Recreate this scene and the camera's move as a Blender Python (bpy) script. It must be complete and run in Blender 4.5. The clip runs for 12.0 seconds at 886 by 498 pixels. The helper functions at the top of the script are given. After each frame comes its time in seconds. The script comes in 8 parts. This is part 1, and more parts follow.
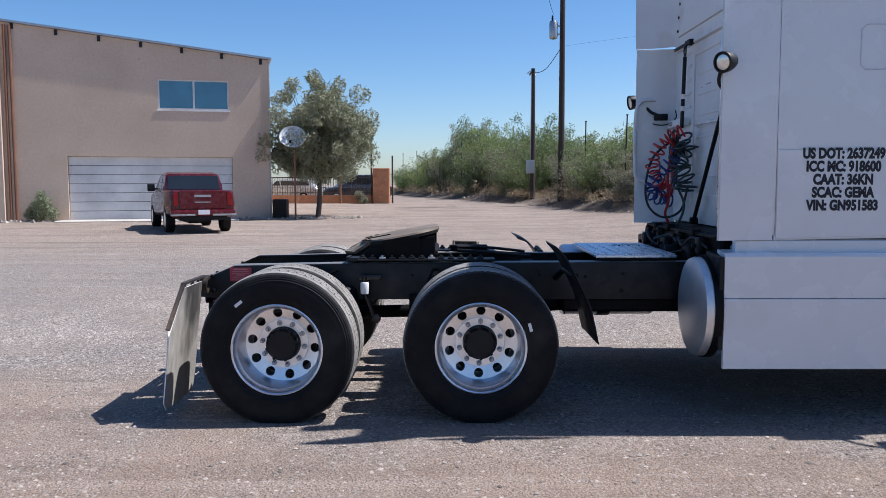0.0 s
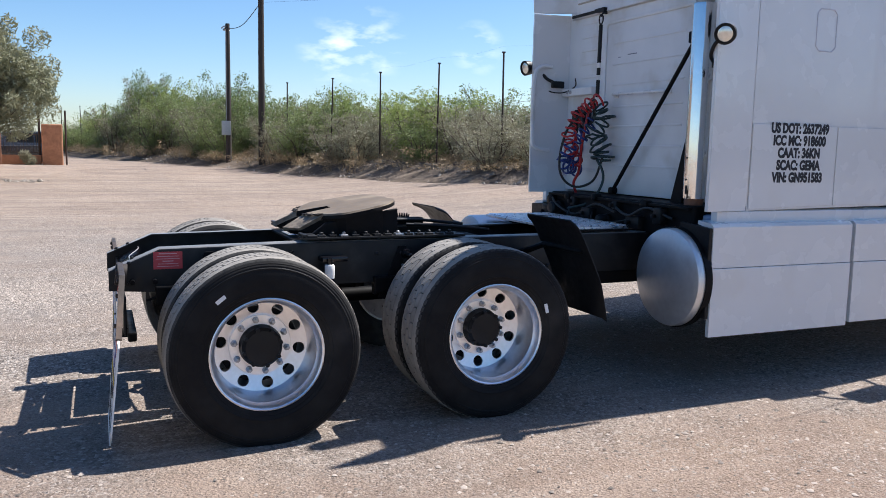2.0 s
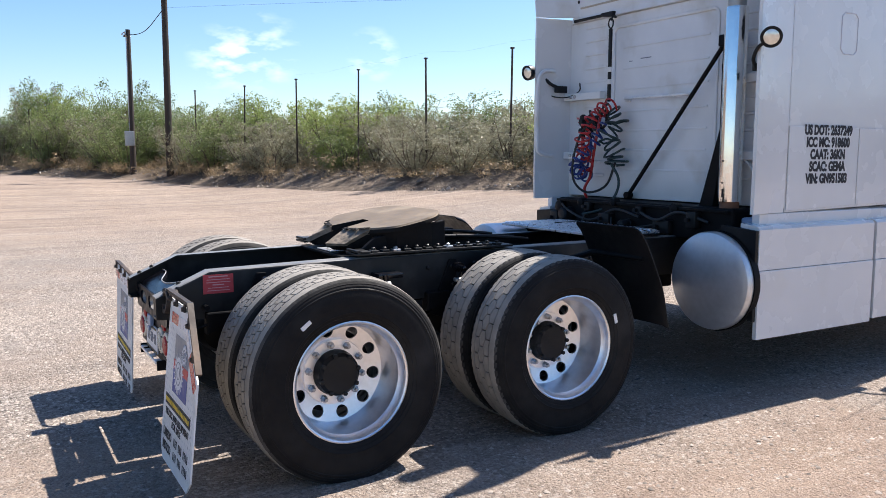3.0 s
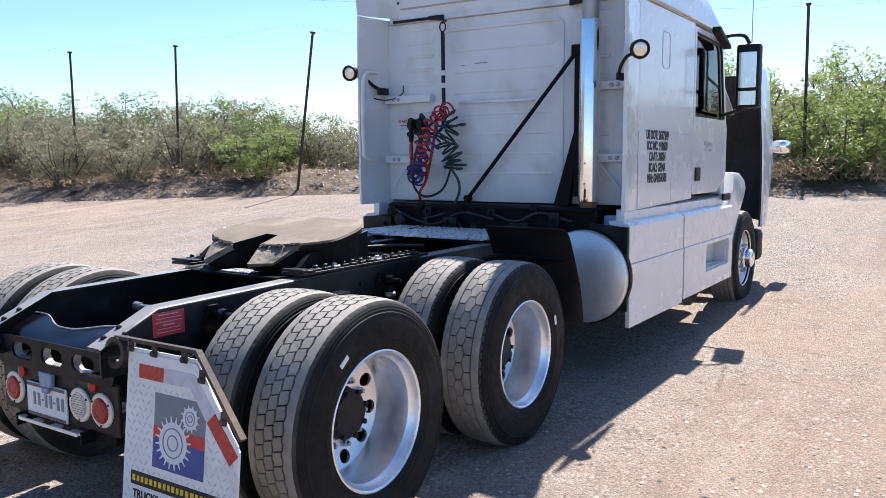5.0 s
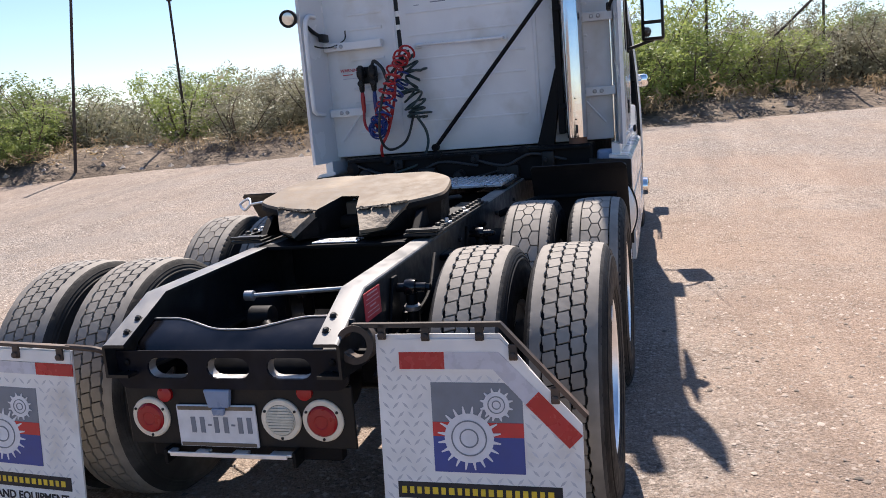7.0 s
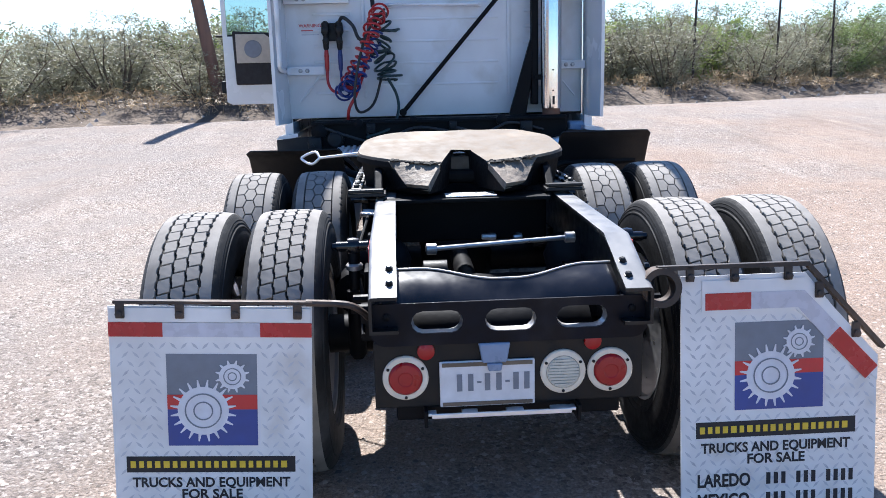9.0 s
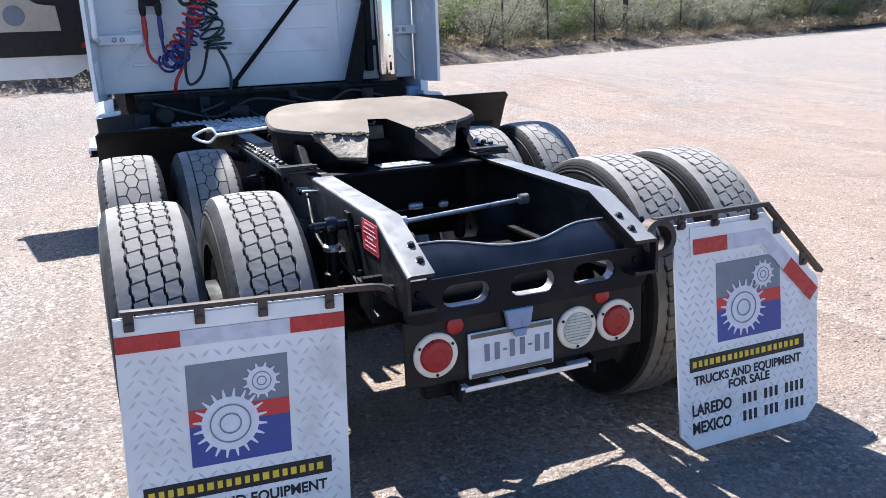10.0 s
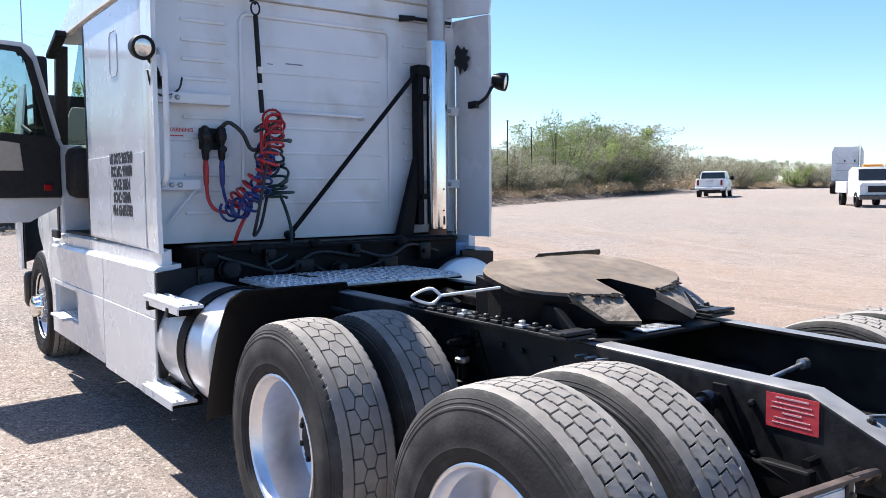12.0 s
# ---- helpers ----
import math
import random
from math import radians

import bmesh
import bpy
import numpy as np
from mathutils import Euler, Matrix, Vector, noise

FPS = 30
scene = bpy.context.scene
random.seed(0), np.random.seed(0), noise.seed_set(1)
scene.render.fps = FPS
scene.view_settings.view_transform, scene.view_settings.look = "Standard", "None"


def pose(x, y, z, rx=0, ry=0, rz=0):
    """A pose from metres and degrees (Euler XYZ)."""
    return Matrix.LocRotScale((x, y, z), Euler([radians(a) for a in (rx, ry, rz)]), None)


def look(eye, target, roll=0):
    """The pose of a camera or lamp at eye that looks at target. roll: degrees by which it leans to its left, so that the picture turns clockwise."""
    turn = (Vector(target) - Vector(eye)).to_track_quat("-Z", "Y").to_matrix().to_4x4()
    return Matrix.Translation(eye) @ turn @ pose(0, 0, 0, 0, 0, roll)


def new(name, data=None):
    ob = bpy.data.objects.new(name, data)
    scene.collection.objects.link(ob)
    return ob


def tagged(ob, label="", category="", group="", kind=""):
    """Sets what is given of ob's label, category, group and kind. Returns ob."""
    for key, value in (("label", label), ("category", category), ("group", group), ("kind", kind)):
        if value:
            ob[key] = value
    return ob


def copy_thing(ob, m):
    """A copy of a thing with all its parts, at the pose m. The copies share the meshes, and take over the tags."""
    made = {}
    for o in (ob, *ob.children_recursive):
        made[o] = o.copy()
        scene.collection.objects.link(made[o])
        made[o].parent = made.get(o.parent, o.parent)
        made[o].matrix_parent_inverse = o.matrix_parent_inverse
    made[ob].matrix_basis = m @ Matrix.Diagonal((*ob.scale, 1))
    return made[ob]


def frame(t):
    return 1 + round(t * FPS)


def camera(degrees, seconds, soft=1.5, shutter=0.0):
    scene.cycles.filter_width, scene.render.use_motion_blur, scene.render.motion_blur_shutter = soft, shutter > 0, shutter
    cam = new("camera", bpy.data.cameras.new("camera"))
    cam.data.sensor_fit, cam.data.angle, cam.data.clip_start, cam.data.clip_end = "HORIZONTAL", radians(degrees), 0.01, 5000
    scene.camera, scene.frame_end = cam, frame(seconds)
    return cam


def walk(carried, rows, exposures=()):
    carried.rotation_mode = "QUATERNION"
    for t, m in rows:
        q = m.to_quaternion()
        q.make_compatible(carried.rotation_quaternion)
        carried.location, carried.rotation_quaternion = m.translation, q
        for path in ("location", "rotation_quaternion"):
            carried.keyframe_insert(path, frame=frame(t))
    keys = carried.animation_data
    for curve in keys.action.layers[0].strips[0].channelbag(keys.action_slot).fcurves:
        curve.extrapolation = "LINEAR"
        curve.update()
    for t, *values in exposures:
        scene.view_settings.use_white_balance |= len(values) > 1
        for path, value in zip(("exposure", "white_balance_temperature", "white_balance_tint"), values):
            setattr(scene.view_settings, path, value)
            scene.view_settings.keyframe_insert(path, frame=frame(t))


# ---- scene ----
cam = camera(57.62, 12.0, soft=0.75)
PATH = [
    (0, (1.114, -6.336, 1.558), (1.099, -4.343, 1.394), -0.09),
    (0.5, (0.599, -6.131, 1.553), (0.874, -4.161, 1.346), -1.61),
    (1, (0.105, -5.873, 1.576), (0.523, -3.931, 1.346), 0.13),
    (1.5, (-0.346, -5.663, 1.582), (0.318, -3.791, 1.349), 0.88),
    (2, (-0.779, -5.295, 1.555), (0.002, -3.471, 1.309), 1.16),
    (2.5, (-1.219, -5.021, 1.563), (-0.460, -3.191, 1.286), -0.65),
    (3, (-1.516, -4.671, 1.556), (-0.517, -2.954, 1.328), 0.11),
    (3.2, (-1.621, -4.534, 1.595), (-0.520, -2.878, 1.383), -0.72),
    (4.8, (-2.523, -3.395, 1.537), (-0.975, -2.151, 1.293), -2.01),
    (5, (-2.561, -3.225, 1.555), (-0.903, -2.129, 1.337), -0.34),
    (5.5, (-2.654, -2.821, 1.570), (-0.852, -1.954, 1.602), -3.86),
    (6, (-2.891, -2.356, 1.590), (-1.007, -1.703, 1.742), -3.11),
    (6.5, (-2.960, -1.940, 1.496), (-1.093, -1.254, 1.290), -1.91),
    (6.7, (-2.960, -1.720, 1.526), (-1.084, -1.088, 1.242), -3.65),
    (8.3, (-3.140, -0.275, 1.438), (-1.181, -0.130, 1.065), -1.03),
    (8.5, (-3.148, -0.067, 1.459), (-1.192, 0.017, 1.050), -0.36),
    (9, (-3.064, 0.324, 1.456), (-1.108, 0.223, 1.052), -1.47),
    (9.5, (-2.938, 0.738, 1.484), (-1.019, 0.346, 1.080), 0.08),
    (10, (-2.805, 1.156, 1.481), (-1.012, 0.426, 0.978), -2.48),
    (10.5, (-2.533, 1.522, 1.492), (-0.737, 0.768, 1.038), -2.27),
    (11, (-2.283, 1.898, 1.483), (-0.566, 0.950, 1.089), -2.44),
    (11.5, (-1.980, 2.207, 1.483), (-0.335, 1.107, 1.194), -2.07),
    (12, (-1.650, 2.566, 1.530), (-0.044, 1.382, 1.382), -0.44),
]
walk(cam, [(t, look(eye, target, roll)) for t, eye, target, roll in PATH],
     [(0, 0.53, 5750, 12), (1.5, 0.7, 5980, 11), (3.2, 1.12, 6480, 12), (5, 1.22, 6230, 12), (5.5, 1.15, 6620, 14), (6.5, 0.96, 6950, 16), (8.3, 1.26, 5800, 12), (9.5, 1.44, 5840, 11), (10.5, 1.45, 5860, 11), (11.5, 1.31, 5990, 12), (12, 1.28, 6160, 12)])

# ---- light ----
SUN_TO = Vector((0.68, 0.12, 1.0)).normalized()
SUN_ELEV = math.asin(SUN_TO.z)
world = bpy.data.worlds.new("sky_world")
scene.world = world
world.use_nodes = True
wt = world.node_tree
wt.nodes.clear()
w_out = wt.nodes.new("ShaderNodeOutputWorld")
w_bg = wt.nodes.new("ShaderNodeBackground")
w_sky = wt.nodes.new("ShaderNodeTexSky")
w_sky.sky_type = "NISHITA"
w_sky.sun_disc = False
w_sky.sun_elevation = SUN_ELEV
w_sky.sun_rotation = math.atan2(SUN_TO.x, SUN_TO.y)
w_sky.altitude = 900
w_sky.air_density, w_sky.dust_density, w_sky.ozone_density = 1.0, 1.3, 2.6
w_bg.inputs["Strength"].default_value = 0.09
w_hue = wt.nodes.new("ShaderNodeHueSaturation")
w_hue.inputs["Saturation"].default_value = 1.2
wt.links.new(w_sky.outputs[0], w_hue.inputs["Color"])
# two small wisps of cloud, low over the brush
w_co = wt.nodes.new("ShaderNodeTexCoord")
w_map = wt.nodes.new("ShaderNodeMapping")
w_map.inputs["Scale"].default_value = (14, 14, 34)
w_noise = wt.nodes.new("ShaderNodeTexNoise")
w_noise.inputs["Scale"].default_value, w_noise.inputs["Detail"].default_value = 1.6, 6.0
wt.links.new(w_co.outputs["Generated"], w_map.inputs[0])
wt.links.new(w_map.outputs[0], w_noise.inputs["Vector"])
w_last = w_hue.outputs[0]
for centre, reach in (((0.260, 0.958, 0.1135), 0.045), ((0.424, 0.897, 0.121), 0.035), ((0.30, 0.945, 0.124), 0.055)):
    w_dist = wt.nodes.new("ShaderNodeVectorMath")
    w_dist.operation = "DISTANCE"
    w_dist.inputs[1].default_value = centre
    wt.links.new(w_co.outputs["Generated"], w_dist.inputs[0])
    w_near = wt.nodes.new("ShaderNodeMapRange")
    w_near.inputs[1].default_value, w_near.inputs[2].default_value, w_near.inputs[3].default_value, w_near.inputs[4].default_value = 0.0, reach, 0.6, 0.0
    wt.links.new(w_dist.outputs["Value"], w_near.inputs[0])
    w_puff = wt.nodes.new("ShaderNodeMapRange")
    w_puff.inputs[1].default_value, w_puff.inputs[2].default_value = 0.46, 0.66
    wt.links.new(w_noise.outputs["Fac"], w_puff.inputs[0])
    w_amt = wt.nodes.new("ShaderNodeMath")
    w_amt.operation = "MULTIPLY"
    wt.links.new(w_near.outputs[0], w_amt.inputs[0])
    wt.links.new(w_puff.outputs[0], w_amt.inputs[1])
    w_mix = wt.nodes.new("ShaderNodeMix")
    w_mix.data_type = "RGBA"
    w_mix.inputs["B"].default_value = (10.0, 10.2, 10.5, 1)
    wt.links.new(w_amt.outputs[0], w_mix.inputs["Factor"])
    wt.links.new(w_last, w_mix.inputs["A"])
    w_last = w_mix.outputs["Result"]
wt.links.new(w_last, w_bg.inputs[0])
wt.links.new(w_bg.outputs[0], w_out.inputs[0])

sun = new("sun", bpy.data.lights.new("sun", "SUN"))
sun.data.energy = 5.0
sun.data.angle = radians(0.5)
sun.data.color = (1.0, 0.94, 0.85)
sun.matrix_world = look(SUN_TO * 60, (0, 0, 0))


# ---- materials ----
def surf(name, base, rough=0.6, metal=0.0, var=0.18, scale=9.0, var2=0.15, scale2=0.9, bump=0.1, bscale=70.0,
         other=None, mix=(0.45, 0.7), mscale=3.0, coat=0.0, rvar=0.12, isl=0.0, obrand=0.0, stretch=(1, 1, 1), spec=0.5, bdist=0.01):
    """A painted, mineral or metal surface: two scales of tone, a second colour in patches, fine relief."""
    m = bpy.data.materials.new(name)
    m.use_nodes = True
    t = m.node_tree
    n, l = t.nodes, t.links
    b = n["Principled BSDF"]
    co = n.new("ShaderNodeTexCoord")
    mp = n.new("ShaderNodeMapping")
    mp.inputs["Scale"].default_value = stretch
    l.new(co.outputs["Object"], mp.inputs[0])

    def noi(s, d=4.0):
        q = n.new("ShaderNodeTexNoise")
        q.inputs["Scale"].default_value, q.inputs["Detail"].default_value = s, d
        l.new(mp.outputs[0], q.inputs["Vector"])
        return q.outputs["Fac"]

    def rng(f, a, c, lo=0.3, hi=0.7):
        q = n.new("ShaderNodeMapRange")
        q.inputs[1].default_value, q.inputs[2].default_value, q.inputs[3].default_value, q.inputs[4].default_value = lo, hi, a, c
        l.new(f, q.inputs[0])
        return q.outputs[0]

    def mul(a, c):
        q = n.new("ShaderNodeMath")
        q.operation = "MULTIPLY"
        l.new(a, q.inputs[0])
        l.new(c, q.inputs[1])
        return q.outputs[0]

    fine = noi(scale)
    f = mul(rng(fine, 1 - var, 1 + var), rng(noi(scale2, 3.0), 1 - var2, 1 + var2))
    if isl:
        g = n.new("ShaderNodeNewGeometry")
        f = mul(f, rng(g.outputs["Random Per Island"], 1 - isl, 1 + isl, 0, 1))
    if obrand:
        o = n.new("ShaderNodeObjectInfo")
        f = mul(f, rng(o.outputs["Random"], 1 - obrand, 1 + obrand, 0, 1))
    col = n.new("ShaderNodeMix")
    col.data_type = "RGBA"
    col.inputs["A"].default_value = (*base, 1)
    col.inputs["B"].default_value = (*(other or base), 1)
    if other:
        l.new(rng(noi(mscale, 6.0), 0, 1, *mix), col.inputs["Factor"])
    else:
        col.inputs["Factor"].default_value = 0
    mx = n.new("ShaderNodeVectorMath")
    mx.operation = "SCALE"
    l.new(col.outputs["Result"], mx.inputs[0])
    l.new(f, mx.inputs["Scale"])
    l.new(mx.outputs[0], b.inputs["Base Color"])
    l.new(rng(fine, max(0.02, rough - rvar), min(1, rough + rvar)), b.inputs["Roughness"])
    b.inputs["Metallic"].default_value = metal
    b.inputs["Coat Weight"].default_value = coat
    b.inputs["Specular IOR Level"].default_value = spec
    if bump:
        bp = n.new("ShaderNodeBump")
        bp.inputs["Strength"].default_value, bp.inputs["Distance"].default_value = bump, bdist
        l.new(noi(bscale, 5.0), bp.inputs["Height"])
        l.new(bp.outputs[0], b.inputs["Normal"])
    return m


def leafy(name, a, c, trans=0.25):
    """Leaves: tone by island and by plant, some light through."""
    m = bpy.data.materials.new(name)
    m.use_nodes = True
    t = m.node_tree
    n, l = t.nodes, t.links
    b = n["Principled BSDF"]
    out = n["Material Output"]
    g = n.new("ShaderNodeNewGeometry")
    o = n.new("ShaderNodeObjectInfo")
    mixc = n.new("ShaderNodeMix")
    mixc.data_type = "RGBA"
    mixc.inputs["A"].default_value, mixc.inputs["B"].default_value = (*a, 1), (*c, 1)
    ad = n.new("ShaderNodeMath")
    ad.operation = "MULTIPLY_ADD"
    ad.inputs[1].default_value, ad.inputs[2].default_value = 0.55, 0.0
    l.new(g.outputs["Random Per Island"], ad.inputs[0])
    ad2 = n.new("ShaderNodeMath")
    ad2.operation = "MULTIPLY_ADD"
    ad2.inputs[1].default_value = 0.45
    l.new(o.outputs["Random"], ad2.inputs[0])
    l.new(ad.outputs[0], ad2.inputs[2])
    l.new(ad2.outputs[0], mixc.inputs["Factor"])
    l.new(mixc.outputs["Result"], b.inputs["Base Color"])
    b.inputs["Roughness"].default_value = 0.6
    tr = n.new("ShaderNodeBsdfTranslucent")
    l.new(mixc.outputs["Result"], tr.inputs[0])
    ms = n.new("ShaderNodeMixShader")
    ms.inputs[0].default_value = trans
    l.new(b.outputs[0], ms.inputs[1])
    l.new(tr.outputs[0], ms.inputs[2])
    l.new(ms.outputs[0], out.inputs["Surface"])
    return m


def glassy(name, tint=(0.9, 0.95, 0.95), rough=0.02):
    """Thin tinted glass: light passes straight through, a little is mirrored."""
    m = bpy.data.materials.new(name)
    m.use_nodes = True
    n, l = m.node_tree.nodes, m.node_tree.links
    tr = n.new("ShaderNodeBsdfTransparent")
    tr.inputs["Color"].default_value = (*tint, 1)
    gl = n.new("ShaderNodeBsdfGlossy")
    gl.inputs["Roughness"].default_value = rough
    ms = n.new("ShaderNodeMixShader")
    fr = n.new("ShaderNodeFresnel")
    fr.inputs["IOR"].default_value = 1.6
    l.new(fr.outputs[0], ms.inputs[0])
    l.new(tr.outputs[0], ms.inputs[1])
    l.new(gl.outputs[0], ms.inputs[2])
    l.new(ms.outputs[0], n["Material Output"].inputs["Surface"])
    return m


def plain(name, base, rough=0.5, metal=0.0):
    return surf(name, base, rough, metal, var=0.08, scale=25, var2=0.08, scale2=3, bump=0.03, bscale=160)


def dirt():
    """Packed dirt: broad stains, wheel-worn streaks, fine grit with pale and dark specks."""
    m = bpy.data.materials.new("gravelly_dirt")
    m.use_nodes = True
    t = m.node_tree
    n, l = t.nodes, t.links
    b = n["Principled BSDF"]
    co = n.new("ShaderNodeTexCoord")

    def noi(s, d, vec=None, rough=0.6):
        q = n.new("ShaderNodeTexNoise")
        q.inputs["Scale"].default_value, q.inputs["Detail"].default_value, q.inputs["Roughness"].default_value = s, d, rough
        l.new(vec or co.outputs["Object"], q.inputs["Vector"])
        return q.outputs["Fac"]

    def rng(f, a, c, lo, hi):
        q = n.new("ShaderNodeMapRange")
        q.inputs[1].default_value, q.inputs[2].default_value, q.inputs[3].default_value, q.inputs[4].default_value = lo, hi, a, c
        l.new(f, q.inputs[0])
        return q.outputs[0]

    def mix(f, a, c):
        q = n.new("ShaderNodeMix")
        q.data_type = "RGBA"
        l.new(f, q.inputs["Factor"])
        for k, v in (("A", a), ("B", c)):
            if isinstance(v, tuple):
                q.inputs[k].default_value = (*v, 1)
            else:
                l.new(v, q.inputs[k])
        return q.outputs["Result"]

    def mul(a, e):
        q = n.new("ShaderNodeMath")
        q.operation = "MULTIPLY"
        l.new(a, q.inputs[0])
        l.new(e, q.inputs[1])
        return q.outputs[0]

    mt = n.new("ShaderNodeMapping")
    mt.inputs["Scale"].default_value = (0.05, 0.9, 1.0)
    mt.inputs["Rotation"].default_value = (0, 0, radians(84))
    l.new(co.outputs["Object"], mt.inputs[0])
    mp = n.new("ShaderNodeMapping")
    mp.inputs["Scale"].default_value = (0.16, 1.0, 1.0)
    mp.inputs["Rotation"].default_value = (0, 0, radians(62))
    l.new(co.outputs["Object"], mp.inputs[0])
    c = mix(rng(noi(0.45, 5), 0, 1, 0.42, 0.62), (0.308, 0.240, 0.192), (0.237, 0.186, 0.153))
    c = mix(rng(noi(1.7, 6), 0, 1, 0.52, 0.74), c, (0.290, 0.222, 0.168))
    c = mix(rng(noi(0.9, 4, mp.outputs[0]), 0, 0.55, 0.52, 0.70), c, (0.327, 0.270, 0.227))
    c = mix(rng(noi(1.6, 5, mt.outputs[0]), 0, 0.85, 0.54, 0.64), c, (0.201, 0.158, 0.130))
    c = mix(rng(noi(2.3, 4, mt.outputs[0]), 0.75, 0, 0.34, 0.44), c, (0.368, 0.302, 0.249))
    c = mix(rng(noi(3.1, 8, None, 0.72), 0, 0.75, 0.53, 0.66), c, (0.190, 0.144, 0.115))
    c = mix(rng(noi(5.3, 7, None, 0.7), 0, 0.55, 0.55, 0.68), c, (0.378, 0.315, 0.260))
    c = mix(rng(noi(13, 6, None, 0.68), 0, 0.6, 0.55, 0.70), c, (0.145, 0.112, 0.091))
    c = mix(rng(noi(17, 6, None, 0.68), 0.5, 0, 0.30, 0.43), c, (0.387, 0.325, 0.270))
    vo = n.new("ShaderNodeTexVoronoi")
    vo.inputs["Scale"].default_value = 52
    l.new(co.outputs["Object"], vo.inputs["Vector"])
    bw = n.new("ShaderNodeRGBToBW")
    l.new(vo.outputs["Color"], bw.inputs[0])
    sx = n.new("ShaderNodeSeparateXYZ")
    l.new(co.outputs["Object"], sx.inputs[0])
    side = n.new("ShaderNodeMath")
    side.operation = "ADD"
    l.new(rng(sx.outputs["Y"], 0.0, 1.0, -2.6, 3.0), side.inputs[0])
    l.new(rng(noi(0.35, 4), -0.30, 0.30, 0.36, 0.64), side.inputs[1])
    far = n.new("ShaderNodeMath")
    far.operation = "ADD"
    l.new(side.outputs[0], far.inputs[0])
    l.new(rng(sx.outputs["X"], 0.0, 0.6, 4.0, 14.0), far.inputs[1])
    grey = mul(rng(far.outputs[0], 0.0, 1.0, 0.2, 0.8), rng(sx.outputs["Y"], 1.0, 0.0, 8.0, 15.0))
    # paler and greyer far across the yard
    c = mix(rng(sx.outputs["Y"], 0.6, 0.0, -13.0, -7.0), c, (0.285, 0.243, 0.208))
    # browner soil on the side away from the gravel
    c = mix(mul(rng(far.outputs[0], 0.65, 0.0, -0.1, 0.5), rng(sx.outputs["Y"], 0.0, 1.0, -14.0, -8.0)), c, (0.290, 0.208, 0.158))
    c = mix(rng(noi(2.2, 7, None, 0.7), 0, 0.5, 0.54, 0.68), c, (0.170, 0.125, 0.098))
    c = mix(mul(grey, rng(noi(0.8, 5), 0.35, 0.75, 0.40, 0.60)), c, (0.226, 0.202, 0.183))
    patch = mul(rng(noi(0.7, 5), 0.35, 1.0, 0.40, 0.58), rng(grey, 0.42, 1.0, 0, 1))
    c = mix(mul(rng(bw.outputs[0], 0, 0.85, 0.64, 0.82), patch), c, (0.43, 0.385, 0.345))
    c = mix(mul(rng(bw.outputs[0], 0.8, 0, 0.16, 0.36), patch), c, (0.085, 0.073, 0.065))
    sc = n.new("ShaderNodeVectorMath")
    sc.operation = "SCALE"
    l.new(c, sc.inputs[0])
    l.new(rng(noi(70, 8, None, 0.8), 0.54, 1.46, 0.34, 0.66), sc.inputs["Scale"])
    l.new(sc.outputs[0], b.inputs["Base Color"])
    b.inputs["Roughness"].default_value = 0.95
    b.inputs["Specular IOR Level"].default_value = 0.15
    add = n.new("ShaderNodeMath")
    l.new(noi(26, 8, None, 0.7), add.inputs[0])
    l.new(rng(vo.outputs["Distance"], 0.35, 0, 0.0, 0.5), add.inputs[1])
    bp = n.new("ShaderNodeBump")
    bp.inputs["Strength"].default_value, bp.inputs["Distance"].default_value = 0.8, 0.03
    l.new(add.outputs[0], bp.inputs["Height"])
    l.new(bp.outputs[0], b.inputs["Normal"])
    return m


M_WHITE = surf("white_truck_paint", (0.67, 0.68, 0.69), 0.26, var=0.02, scale=4, var2=0.03, scale2=0.8, bump=0.012, bscale=2.2, other=(0.64, 0.63, 0.60), mix=(0.6, 0.9), mscale=2.2, coat=0.5, rvar=0.05)
M_BACK = surf("dull_white_back_paint", (0.70, 0.71, 0.72), 0.5, var=0.04, scale=5, var2=0.06, scale2=1.0, bump=0.02, bscale=6, other=(0.55, 0.53, 0.49), mix=(0.55, 0.8), mscale=3.5)
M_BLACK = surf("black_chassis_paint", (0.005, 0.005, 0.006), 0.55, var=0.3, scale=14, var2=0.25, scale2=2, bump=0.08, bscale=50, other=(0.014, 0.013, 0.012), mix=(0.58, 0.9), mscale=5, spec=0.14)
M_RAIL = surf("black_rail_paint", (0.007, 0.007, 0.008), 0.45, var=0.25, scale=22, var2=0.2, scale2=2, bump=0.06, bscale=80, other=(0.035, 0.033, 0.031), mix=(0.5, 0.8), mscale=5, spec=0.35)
M_RAILTOP = surf("dusty_sunlit_rail_paint", (0.165, 0.163, 0.162), 0.42, var=0.12, scale=16, var2=0.12, scale2=2, bump=0.03, bscale=60, other=(0.215, 0.208, 0.20), mix=(0.4, 0.7), mscale=5, spec=0.5)
M_PLASTIC = surf("black_plastic", (0.006, 0.006, 0.007), 0.5, var=0.2, scale=20, var2=0.2, bump=0.1, bscale=90, other=(0.018, 0.017, 0.016), mix=(0.5, 0.8), mscale=4, spec=0.3)
M_GLOSSBLK = surf("glossy_black_paint", (0.005, 0.005, 0.007), 0.2, var=0.3, scale=14, var2=0.25, scale2=2, bump=0.02, bscale=12, other=(0.02, 0.018, 0.016), mix=(0.66, 0.85), mscale=9, spec=0.5, rvar=0.06)
M_ENDPLATE = surf("worn_black_paint", (0.005, 0.006, 0.011), 0.42, spec=0.13, var=0.3, scale=16, var2=0.25, scale2=3, bump=0.04, bscale=30, other=(0.02, 0.018, 0.018), mix=(0.55, 0.75))
